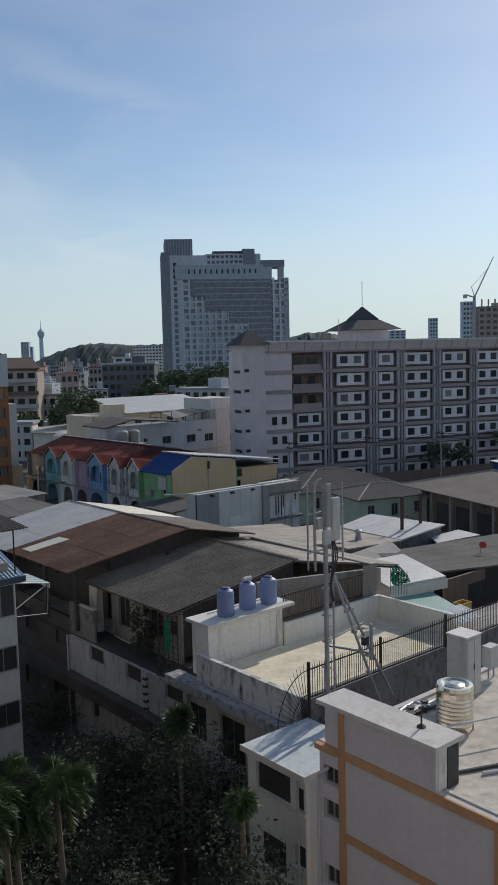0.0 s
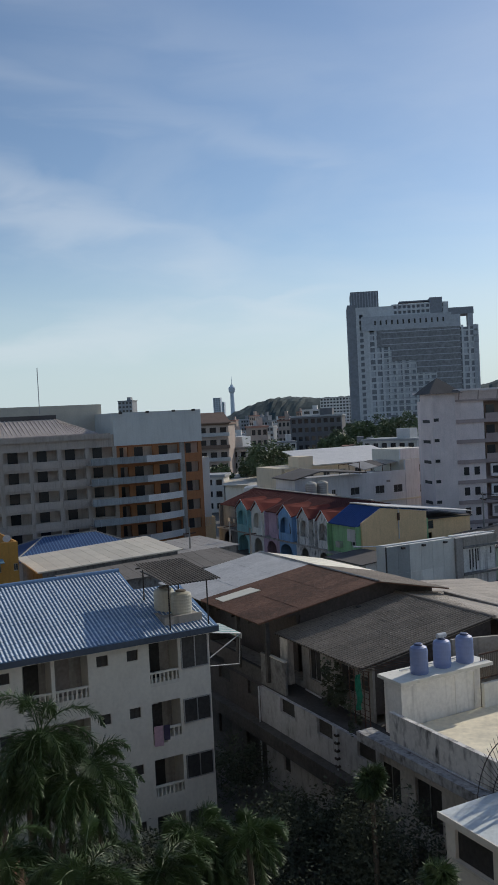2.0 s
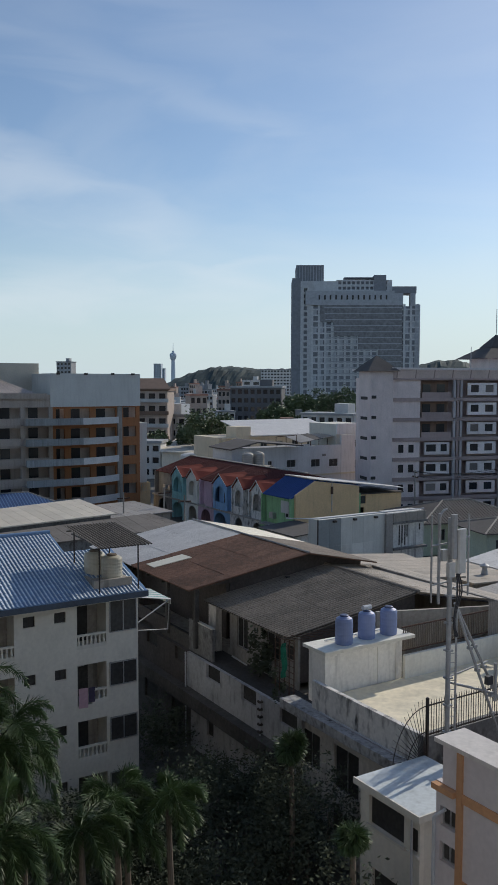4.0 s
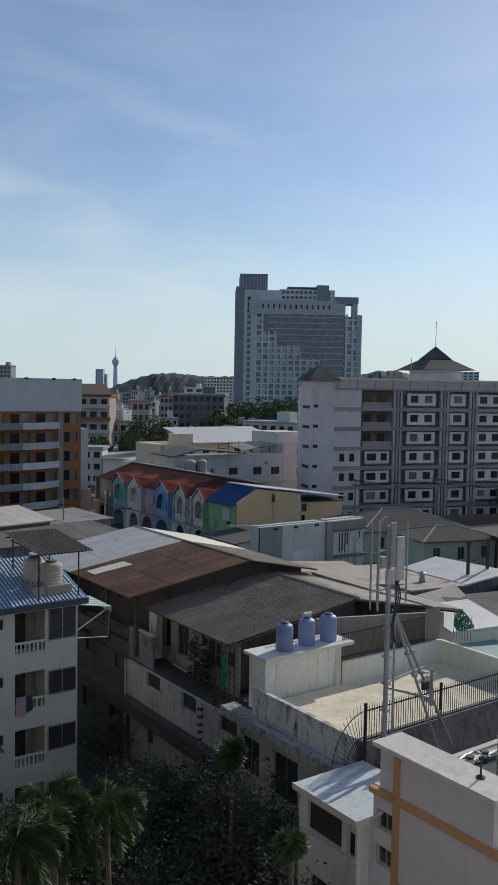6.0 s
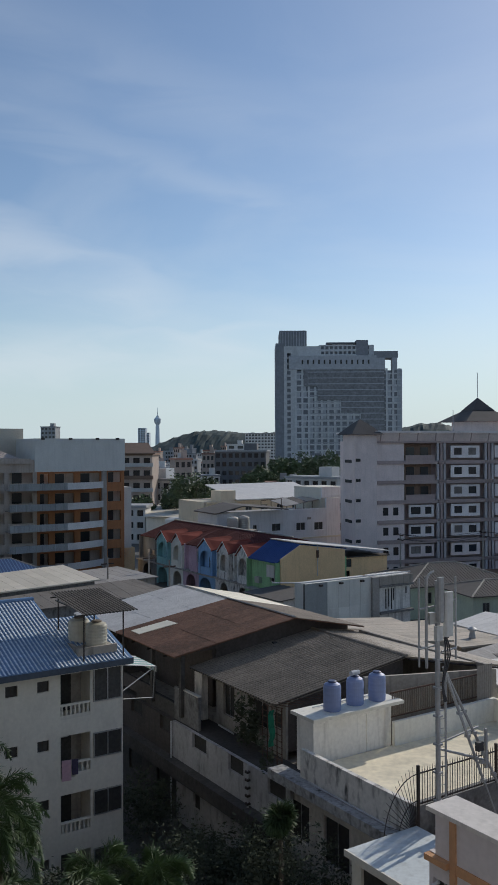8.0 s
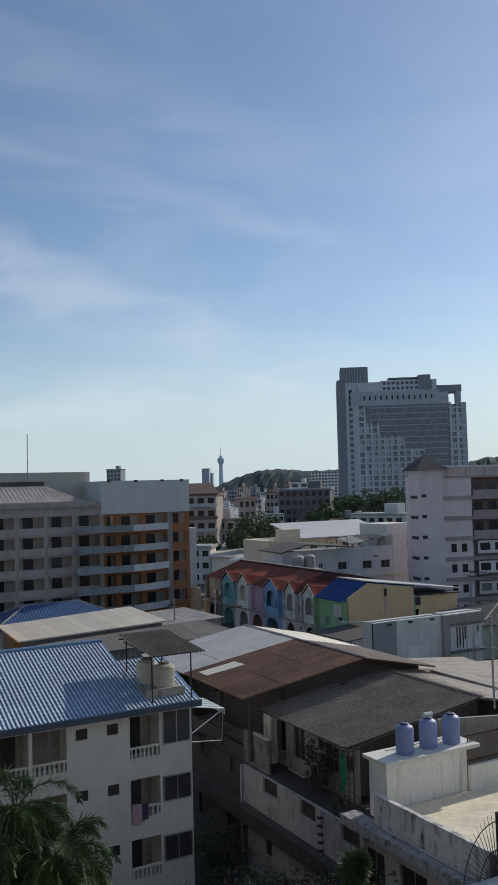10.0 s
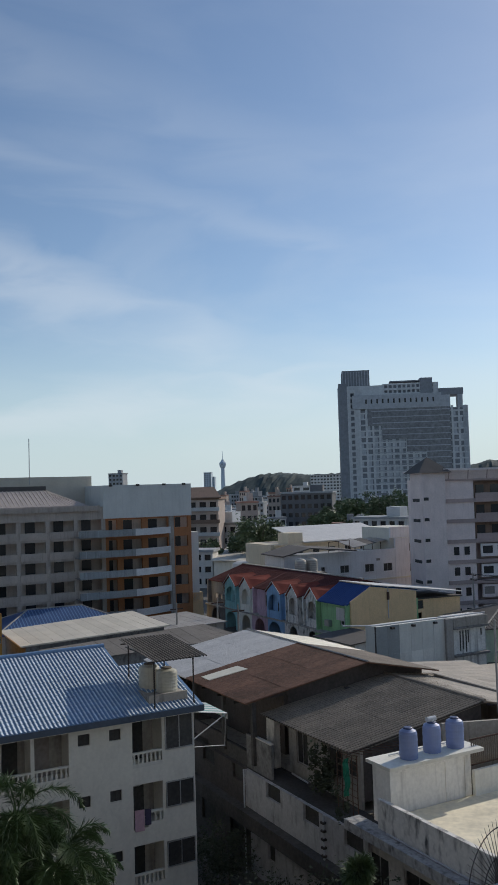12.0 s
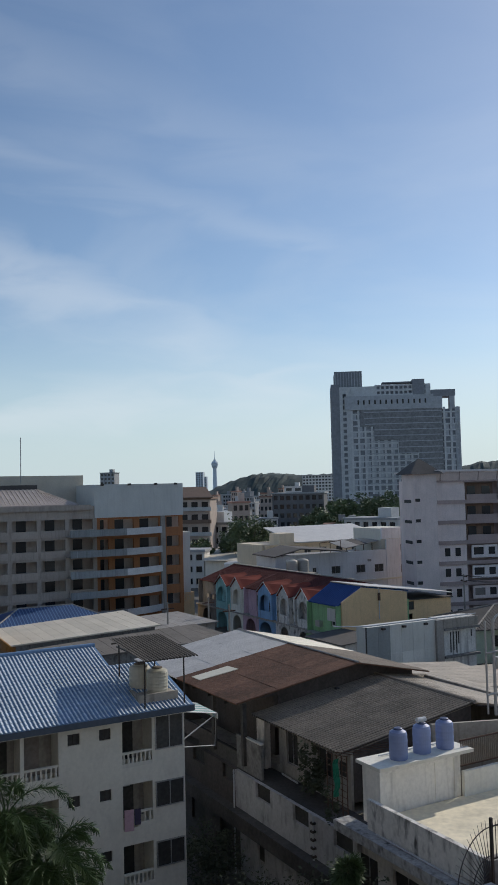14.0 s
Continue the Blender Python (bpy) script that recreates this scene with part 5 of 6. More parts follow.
# ---- low roofs in the middle ground ----
def hip_house(label, u, v, w, d, wall_z, roof_z, wall_m, roof_m, over=0.6, turn=0.0, ribs=True, windows=3):
    h = thing("low_house", label, "house", u, v, 0, turn)
    wh = [(w * (i + 0.5) / windows - 0.5, w * (i + 0.5) / windows + 0.5, wall_z * 0.45, wall_z * 0.8) for i in range(windows)]
    part("front_wall", Geo().wall(0, w, 0, wall_z, 0, 0.2, wh), wall_m, h)
    part("side_wall", Geo().box(0, 0.2, 0.2, d, 0, wall_z).box(w - 0.2, w, 0.2, d, 0, wall_z).box(0.2, w - 0.2, d - 0.2, d, 0, wall_z), wall_m, h)
    window_set(h, "window", wh, 0.1, glass=OPENING_SHADE)
    a, b, c, e = -over, w + over, -over, d + over
    k = min(w, d) / 2 + over
    if w >= d:
        r0, r1 = (a + k, (c + e) / 2, roof_z), (b - k, (c + e) / 2, roof_z)
        faces = [[(a, c, wall_z), (b, c, wall_z), r1, r0], [(b, c, wall_z), (b, e, wall_z), r1], [(b, e, wall_z), (a, e, wall_z), r0, r1], [(a, e, wall_z), (a, c, wall_z), r0]]
    else:
        r0, r1 = ((a + b) / 2, c + k, roof_z), ((a + b) / 2, e - k, roof_z)
        faces = [[(a, c, wall_z), (b, c, wall_z), r0], [(b, c, wall_z), (b, e, wall_z), r1, r0], [(b, e, wall_z), (a, e, wall_z), r1], [(a, e, wall_z), (a, c, wall_z), r0, r1]]
    rg = Geo()
    for q in faces:
        rg.slab(q, 0.12)
    rf = part("roof", rg, roof_m, h)
    part("ridge_cap", Geo().tube(r0, r1, 0.14, 6), CONCRETE, rf)
    for q, r in (((a, c, wall_z), r0), ((b, c, wall_z), r1 if w >= d else r0), ((b, e, wall_z), r1), ((a, e, wall_z), r0 if w >= d else r1)):
        part("hip_cap", Geo().tube(q, r, 0.12, 6), CONCRETE, rf)
    if ribs:
        rise = (roof_z - wall_z) / k
        n = int((b - a) / 0.45)
        rib = Geo()
        for i in range(n):
            x = a + (i + 0.5) * (b - a) / n
            lim = min(x - a, b - x, k) if w >= d else min(x - a, b - x)
            if lim > 0.3:
                rib.slab([(x - 0.06, c, wall_z + 0.05), (x + 0.06, c, wall_z + 0.05), (x + 0.06, c + lim, wall_z + lim * rise + 0.05), (x - 0.06, c + lim, wall_z + lim * rise + 0.05)], 0.06)
        tagged(part("tile_ribs", rib, BLUE_TILE if roof_m == NAVY_TILE else roof_m, rf), kind="stuff")
    return h


hip_house("pale green house with dark tiled hip roof", 76.1, 69.1, 10.2, 7.5, 4.4, 5.6, PALE_GREEN, DARK_ROOF, turn=-16.6)
hip_house("low house with dark tiled hip roof", 75.5, 79, 15, 11, 4.2, 6.3, PALE_GREEN, DARK_ROOF, turn=-16.6)
hall = hip_house("long brown hall with weathered tiled hip roof", 76.4, 36.9, 16, 36, 4.8, 7.0, BRICKISH, HALL_ROOF, turn=-17.5, windows=4)
for i in range(9):
    part("post", Geo().box(-0.3, 0.0, 1.5 + i * 4, 1.8 + i * 4, 0, 4.75), TAUPE, hall)
    part("shutter", Geo().box(-0.06, 0.0, 2.4 + i * 4, 4.8 + i * 4, 0.1, 3.6), OPENING_SHADE if i % 3 else SHADED_WALL, hall)
lean_roof("blue_shed", "blue-walled shed with bright sheet roof", [(112, 70, 4.6), (122, 66, 4.6), (124, 72, 5.0), (114, 76, 5.0)], PALE_SHEET, BLUE_FLAT, 8)
lean_roof("cream_shed", "shed with sunlit cream sheet roof", [(60.5, 49.8, 4.8), (60.9, 58.2, 4.8), (66.3, 58.7, 5.3), (67.0, 49.7, 5.3)], PALE_SHEET, GRIME)
lean_roof("white_shed", "small shed with bright white roof", [(63.8, 48.2, 4.2), (65.6, 50.4, 4.2), (69.0, 49.6, 4.5), (68.4, 46.6, 4.5)], PALE_SHEET, BRICKISH, 4)
lean_roof("long_shed", "long shed with grey weathered sheet roof", [(51.5, 40.7, 4.9), (53.3, 46.6, 5.3), (76, 41.6, 5.3), (68, 33.9, 4.9)], LONG_ROOF, BLACK_IRON, 5)
lean_roof("striped_shed", "shed with weathered striped tin roof", [(49.8, 47.6, 5.3), (56.8, 48.0, 5.6), (55.4, 45.6, 5.3), (51, 45, 5.0)], GREY_SHEET, CONCRETE, 14)
lean_roof("tan_shed", "low tan tin-roofed shed", [(40, 47.5, 7.6), (40, 58, 7.6), (52, 57, 6.6), (50, 47.5, 6.6)], TIN, CONCRETE, 9)
lean_roof("tan_shed", "low grey tin-roofed shed", [(52.5, 49, 5.4), (52.5, 60, 5.4), (59.6, 60, 5.0), (59.6, 49, 5.0)], TIN, CONCRETE, 9)
vent = thing("roof_ventilator", "round metal roof ventilator", "ventilator", 56.5, 51.5, 5.25)
part("body", Geo().lathe(0, 0, [(0.32, 0), (0.24, 0.4), (0.2, 0.6)], 16), GALV, vent)
part("cowl", Geo().lathe(0, 0, [(0.2, 0.6), (0.4, 0.68), (0.4, 0.8), (0.08, 0.98)], 16), GALV, vent)
teal = thing("teal_canopy_house", "low house with white roof and teal sheet awning", "house", 0, 0)
part("roof", Geo().slab([(42.9, 36.4, 6.45), (47.7, 35.3, 6.5), (49.5, 40.6, 6.9), (44.5, 41.3, 6.9)], 0.2), PALE_SHEET, teal)
part("fascia", Geo().slab([(42.85, 36.3, 6.3), (47.75, 35.2, 6.35), (47.75, 35.3, 6.35), (42.85, 36.4, 6.3)], 0.7), WHITE, teal)
part("body", Geo().box(43.6, 48, 36.6, 41, 0, 6.2), CREAM, teal)
part("awning", Geo().slab([(41.0, 33.4, 5.2), (45.8, 33.0, 5.2), (46.5, 36.2, 5.7), (42.5, 36.5, 5.7)], 0.06), TEAL_SHEET, teal)
stripe = part("striped_awning", Geo().box(43.9, 44.0, 31.0, 33, 5.0, 5.05), GALV, teal)
for i in range(9):
    part("slat", Geo().slab([(43.6 + 0.28 * i, 30.9, 5.0), (43.86 + 0.28 * i, 30.9, 5.0), (43.86 + 0.28 * i, 33, 5.3), (43.6 + 0.28 * i, 33, 5.3)], 0.04), GREY_SHEET if i % 2 else BLUE_WHITE, stripe)
crate = thing("yellow_crate", "yellow plastic crate on a rooftop", "crate", 47.2, 33.6, 4.4)
part("side", Geo().box(0, 1.1, 0, 0.06, 0, 0.5).box(0, 0.06, 0.06, 0.7, 0, 0.5).box(1.04, 1.1, 0.06, 0.7, 0, 0.5).box(0, 1.1, 0.7, 0.76, 0, 0.5), YELLOW, crate)
part("base", Geo().box(0, 1.1, 0, 0.76, -0.1, 0), YELLOW, crate)
lean_roof("yard_shed", "dark yard shed behind the terrace", [(44.5, 26, 4.2), (44.5, 34, 4.2), (56, 33, 4.3), (56, 26, 4.3)], GREY_SHEET, BRICKISH, 8)
dark_hall = thing("warehouse", "dark open-fronted warehouse under the long roof", "warehouse", 52, 38.6)
part("front_wall", Geo().wall(0, 26, 0, 4.7, 0, 0.2, [(3, 9, 0.1, 3.8), (11, 17, 0.1, 3.8), (19, 25, 0.1, 3.8)]), BRICKISH, dark_hall)
# dark sheets for the unlit inside of the open front
for a in (3, 11, 19):
    part("shutter", Geo().box(a, a + 6, 0.1, 0.16, 0.1, 3.8), OPENING_SHADE, dark_hall)
dish = thing("satellite_dish", "red satellite dish on a low roof", "satellite dish", 60.2, 41.0, 5.0)
part("bowl", Geo().lathe(0, 0, [(0.03, 0), (0.18, 0.03), (0.28, 0.08), (0.31, 0.1)], 20), RED_DISH, dish, m=pose(0, -0.2, 0.75, 55, 0, -45))
part("stand", Geo().tube((0, 0, 0), (0, 0, 0.75), 0.04), GALV, dish)
goal = thing("pole_frame", "rusty steel poles standing on a roof", "frame", 63.3, 52.0, 0)
for x in (0.0, 2.85):
    part("post", Geo().box(x - 0.12, x + 0.12, -0.12, 0.12, 4.6, 8.3), RUST_IRON, goal)
part("beam", Geo().tube((0, 0, 6.2), (2.85, 0, 6.6), 0.05).tube((0.6, 0, 6.3), (1.6, 0, 6.0), 0.05), RUST_IRON, goal)

# left middle ground
och = thing("ochre_house", "ochre-painted house with flat cluttered roof", "house", 3.0, 84)
oh = [(11.9, 13.3, 7.95, 9.0), (14.5, 14.95, 8.0, 8.7)]
part("front_wall", Geo().wall(0, 15.0, 0, 10.85, 0, 0.2, oh), OCHRE, och)
part("body", Geo().box(0, 15.0, 0.9, 10, 0, 10.0).box(14.8, 15.0, 0.2, 10, 10.0, 10.85), OCHRE, och)
window_set(och, "window", oh, 0.1, glass=OPENING_SHADE)
part("window_awning", Geo().slab([(11.8, 0, 9.3), (13.5, 0, 9.3), (13.5, -0.8, 9.0), (11.8, -0.8, 9.0)], 0.05), BLUE_WHITE, och)
part("roof_box", Geo().box(9.8, 12.0, 1.2, 4, 10.0, 11.9), CONCRETE, och)
canopy_sheet = wave_sheet(0.9, 4.0, 5, 0.04).mesh("canopy_sheet", PALE_SHEET)
for i in range(9):
    part("canopy_sheet", canopy_sheet, None, och, m=basis((5.4 + i * 0.9, 0.2, 12.6), (1, 0, 0), (0, 4, 0.5)))
for a, b in ((6.2, 0.6), (13.2, 0.6), (6.2, 3.8), (13.2, 3.8)):
    part("post", Geo().tube((a, b, 10.0), (a, b, 12.7), 0.05), RUST_IRON, och)
part("sat_dish", Geo().lathe(0, 0, [(0.05, 0), (0.25, 0.06), (0.4, 0.13)], 16), PALE_SHEET, och, m=pose(14.3, 1.5, 11.0, 60, 0, -20))
part("dish_stand", Geo().tube((14.3, 1.6, 10.0), (14.3, 1.6, 11.0), 0.04), GALV, och)
part("antenna_pole", Geo().tube((12.6, 2.4, 10.0), (12.6, 2.4, 18.2), 0.08), GALV, och)
for z in (13.6, 16.2):
    part("antenna_panel", Geo().box(12.85, 13.2, 2, 2.3, z, z + 1.8).box(12.6, 12.85, 2.1, 2.2, z + 0.8, z + 0.9), CABINET, och)
hip_house("house with ribbed navy tiled hip roof", 24.5, 116, 17.8, 10, 3.8, 6.15, TAUPE, NAVY_TILE)
lean_roof("beige_shed", "long shed with ribbed beige sheet roof", [(20.0, 85.0, 7.3), (37.3, 88.2, 7.3), (37.8, 101.2, 7.4), (20.3, 96, 7.4)], BEIGE_SHEET, GRIME, 14)
lean_roof("grey_shed", "long shed with dull grey sheet roof", [(22, 78, 6.6), (38.7, 79.6, 6.6), (40.1, 89.1, 6.8), (21.7, 84.9, 6.8)], LONG_ROOF, GRIME, 12)
lean_roof("grey_shed", "low shed with dull grey roof", [(38, 84, 4.5), (48, 86, 4.5), (47, 100, 5), (38, 98, 5)], LONG_ROOF, CONCRETE, 8)
lean_roof("tan_shed", "low shed with dull grey-cream sheet roof", [(40, 101, 4.5), (52, 103, 4.5), (50, 112, 5), (40, 110, 5)], GREY_SHEET, CONCRETE, 8)
for a, b in ((50.5, 97), (52, 106), (45, 104)):
    pl = thing("utility_pole", "concrete utility pole with a crossarm", "utility pole", a, b, group="utility poles")
    part("pole", Geo().tube((0, 0, 0), (0, 0, 7.5), 0.16, 8, 0.1), CONCRETE, pl)
    part("crossarm", Geo().box(-0.9, 0.9, -0.06, 0.06, 6.6, 6.75), RUST_IRON, pl)

# ---- orange and taupe apartment building ----
apt = thing("apartment_building", "taupe and orange apartment building with white curved balconies", "apartment building", 0, 127.35)
ap_holes = []
for k in range(6):
    z = 16.5 - 3.08 * k
    for i in range(9):
        a = 39.0 - 4.38 * i
        ap_holes.append((a, a + 3.75, z, z + 1.75))
part("taupe_wall", Geo().wall(0, 43.4, 0, 20.2, 0, 0.5, ap_holes), TAUPE, apt)
part("taupe_inner", Geo().box(0, 43.3, 1.6, 14, 0, 19.8), TAUPE, apt)
me = Geo().box(0, 1.5, 0, 0.08, 0, 1.7).mesh("window", GLASS)
for a, b, z, y in ap_holes:
    part("balcony_window", me, None, apt, m=Matrix.Translation((a + 1.0, 1.5, z + 0.05)))
    part("balcony_wall", Geo().box(a - 0.1, b + 0.1, -0.12, 0.0, z - 0.95, z + 0.12), TAUPE, apt)
part("parapet", Geo().box(-1, 42.4, -0.4, 0.3, 19.6, 20.4), TAUPE, apt)
part("upper_wall", Geo().box(0, 44.2, 9, 10, 19.8, 25.2), BEIGE_SHEET, apt)
part("hip_roof", Geo().slab([(21.5, 0.6, 20.5), (40.8, 0.6, 20.5), (36.0, 7, 23.0), (27.0, 7, 23.0)], 0.2), surface("pale_roof_tile", (0.42, 0.36, 0.33), var=0.2), apt)
part("ridge_wall", Geo().box(27.0, 36.0, 7.0, 7.3, 22.6, 23.7), DARK_ROOF, apt)
for i in range(29):
    x = 21.9 + i * 0.65
    part("roof_rib", Geo().slab([(x, 0.7, 20.58), (x + 0.15, 0.7, 20.58), (min(max(x + 0.15, 27.1), 36), 6.9, 23.06), (min(max(x, 27), 35.9), 6.9, 23.06)], 0.08), TAUPE, apt)
or_holes = []
for k in range(6):
    z = 15.9 - 3.11 * k
    or_holes += [(44.0, 45.4, z + 0.3, z + 2.1), (46.4, 49.6, z + 0.3, z + 2.1), (50.6, 54.0, z + 0.3, z + 2.1), (55.3, 57.6, z + 0.5, z + 2.2)]
or_holes = [(a, b, max(p, 0.2), q) for a, b, p, q in or_holes]
part("orange_wall", Geo().wall(43.4, 58.2, 0, 18.3, 0.3, 0.7, or_holes), ORANGE, apt)
part("orange_inner", Geo().box(43.4, 58.2, 1.5, 14, 0, 18.2), TAUPE, apt)
for a, b, z, y in or_holes:
    part("window", Geo().box(a + 0.3, a + 0.3 + (b - a) * 0.5, 1.42, 1.5, z, y - 0.1), GLASS, apt)
part("grey_pier", Geo().box(54.2, 55.0, 0.0, 0.3, 0, 18.3), CONCRETE, apt)
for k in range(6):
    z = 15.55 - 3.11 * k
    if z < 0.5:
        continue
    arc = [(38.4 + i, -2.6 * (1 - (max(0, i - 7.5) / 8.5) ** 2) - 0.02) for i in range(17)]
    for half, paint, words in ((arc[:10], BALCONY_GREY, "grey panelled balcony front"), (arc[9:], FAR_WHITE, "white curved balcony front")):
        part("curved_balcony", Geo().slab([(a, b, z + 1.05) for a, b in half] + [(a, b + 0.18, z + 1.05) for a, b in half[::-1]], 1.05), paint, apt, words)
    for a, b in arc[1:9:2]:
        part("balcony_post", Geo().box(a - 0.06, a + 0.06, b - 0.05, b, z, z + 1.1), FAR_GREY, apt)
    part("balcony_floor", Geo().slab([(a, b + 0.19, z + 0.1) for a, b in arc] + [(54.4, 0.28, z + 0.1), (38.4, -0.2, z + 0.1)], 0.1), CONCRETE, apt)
for q in ((43.0, 58.1, -0.2, 0.2), (43.0, 43.4, 0.2, 12), (57.7, 58.1, 0.2, 12)):
    part("roof_screen", Geo().box(*q, 18.3, 23.5), BLUE_GREY, apt, "plain blue-grey roof screen")
for a in (44, 48.5, 53, 56.5):
    part("floodlight", Geo().box(a, a + 0.5, -0.5, -0.2, 23.3, 23.6), BLACK_IRON, apt)
part("side_panel", Geo().box(58.2, 59.8, 1, 12, 4, 15.5), BLUE_GREY, apt)
part("side_annex", Geo().box(58.2, 60.4, 1, 12, 0, 5.5), SAND, apt)
part("roof_mast", Geo().tube((33.9, 9, 24), (33.9, 9, 31.4), 0.07), GALV, apt)

# ---- long hotel ----
HOTEL_RIB = surface("hotel_rib", (0.5, 0.47, 0.47), stain=0.2)
hu, hv = place(9.45, 141.68)
hotel = thing("hotel", "long pinkish hotel block with brown bands and white window panels", "hotel", hu, hv, 0, 22 - GRID)
part("body", Geo().box(-4.7, 62, 1.3, 16, 0, 23.0), BROWN, hotel)
ROWS = [21.1 - 3.27 * k for k in range(7)]
part("left_bay", Geo().box(-4.7, 0, 0, 1.3, 0, 23.0), PINK, hotel)
part("end_wall", Geo().box(-4.95, -4.7, 0, 16, 0, 23), PINK, hotel)
for z in ROWS:
    part("floor_band", Geo().box(-4.9, 62, -0.25, 1.2, z - 2.0, z - 1.4), BROWN, hotel)


rw = random.Random(9)


def panel(a, b, z, wins):
    w = part("wall_panel", Geo().wall(a, b, z - 1.0, z + 1.05, 0, 0.3, [(p, q, z - 0.5, z + 0.7) for p, q in wins]), HOTEL_WHITE if z > 5 else PINK, hotel)
    for p, q in wins:
        part("window", Geo().box(p, q, 0.16, 0.2, z - 0.5, z + 0.7).box((p + q) / 2 - 0.04, (p + q) / 2 + 0.04, 0.12, 0.16, z - 0.5, z + 0.7), rw.choice((GLASS, GLASS, CURTAIN, SHADED_WALL)), w)


bays = [(8.6, 14.0, 2), (16.9, 19.9, 1), (22.2, 27.6, 2), (30.3, 35.4, 2), (37.9, 43.0, 2), (45.6, 48.7, 1), (51, 56, 2)]
for i, z in enumerate(ROWS):
    for a, b, n in bays:
        w = (b - a) / n
        panel(a, b, z, [(a + w * j + w * 0.22, a + w * j + w * 0.78) for j in range(n)])
    if i < 3:
        part("balcony_back", Geo().box(0.3, 5.4, 0.9, 1.28, z - 1.4, z + 1.3), BRICKISH, hotel)
        part("balcony_door", Geo().box(0.8, 2.2, 0.8, 0.9, z - 1.4, z + 0.8), GLASS, hotel)
        part("balcony_door", Geo().box(3.4, 4.8, 0.8, 0.9, z - 1.4, z + 0.8), GLASS, hotel)
        part("balcony_rail", Geo().box(0.2, 5.5, -0.2, -0.12, z - 1.4, z - 0.5), BROWN, hotel)
    else:
        panel(0.9, 5.4, z, [(1.2, 3.0), (3.8, 5.0)])
        for a in (-3.8, -2.0):
            part("small_window", Geo().box(a, a + 0.9, -0.05, 0.02, z - 0.6, z + 0.7), GLASS, hotel)
for a in (5.9, 14.9, 20.6, 28.2, 36.3, 43.8, 49.5):
    for j in range(3):
        part("pilaster_rib", Geo().box(a + j * 0.62, a + j * 0.62 + 0.4, -0.25, 0.2, 0, 22.6), HOTEL_RIB if j != 1 else BROWN, hotel)
part("frieze", Geo().slab([(-5.2, -0.9, 24.3), (62, -0.9, 24.3), (62, -0.1, 22.9), (-5.2, -0.1, 22.9)], 0.15), PINK, hotel)
for i in range(20):
    part("frieze_rib", Geo().slab([(-4.6 + i * 3.3, -0.95, 24.3), (-4.4 + i * 3.3, -0.95, 24.3), (-4.2 + i * 3.3, -0.15, 22.9), (-4.4 + i * 3.3, -0.15, 22.9)], 0.1), BROWN, hotel)
part("roof_edge", Geo().box(-5.6, 62.5, -1.2, 16.4, 24.3, 24.6), HOTEL_WHITE, hotel)
part("frieze_band", Geo().box(-5.0, 62, -0.35, 0.0, 22.6, 22.9), BROWN, hotel)
part("stair_tower", Geo().box(-9.2, -5.3, -1.0, 4, 0, 24.0).box(-5.3, -4.7, 0.5, 4, 0, 24), PINK, hotel, "plain pink stair tower with slit windows")
for z in ROWS:
    part("slit_window", Geo().box(-9.0, -8.2, -1.06, -0.98, z - 1.5, z - 1.0), OPENING_SHADE, hotel)
    part("slit_window", Geo().box(-9.26, -9.18, 0.2, 3.0, z - 1.7, z - 1.2), OPENING_SHADE, hotel)
part("tower_cap", Geo().add([(-10, -1.8, 24), (-4.4, -1.8, 24), (-4.4, 4.8, 24), (-10, 4.8, 24), (-8.4, 0.2, 25.6), (-6.0, 0.2, 25.6), (-6.0, 2.8, 25.6), (-8.4, 2.8, 25.6), (-7.2, 1.5, 26.6)],
     [(0, 1, 5, 4), (1, 2, 6, 5), (2, 3, 7, 6), (3, 0, 4, 7), (4, 5, 8), (5, 6, 8), (6, 7, 8), (7, 4, 8), (3, 2, 1, 0)]), HOTEL_ROOF, hotel, "dark hipped tower cap")
px, py = 19.7, 10.2
part("pavilion", Geo().box(px - 3.4, px + 3.4, py - 3.4, py + 3.4, 24.6, 26.6), PINK, hotel)
for z0, r0, r1, z1 in ((26.5, 5.3, 1.9, 28.6), (28.5, 2.2, 0.05, 30.9)):
    part("pavilion_roof", Geo().add([(px - r0, py - r0, z0), (px + r0, py - r0, z0), (px + r0, py + r0, z0), (px - r0, py + r0, z0), (px - r1, py - r1, z1), (px + r1, py - r1, z1), (px + r1, py + r1, z1), (px - r1, py + r1, z1)],
         [(0, 1, 5, 4), (1, 2, 6, 5), (2, 3, 7, 6), (3, 0, 4, 7), (4, 5, 6, 7), (3, 2, 1, 0)]), HOTEL_ROOF, hotel, "dark two-tier pyramid roof")
part("spire", Geo().tube((px, py, 31), (px, py, 35.5), 0.06), GALV, hotel)
part("roof_aerial", Geo().tube((13.5, 8, 24.6), (13.5, 8, 28.5), 0.06), GALV, hotel)
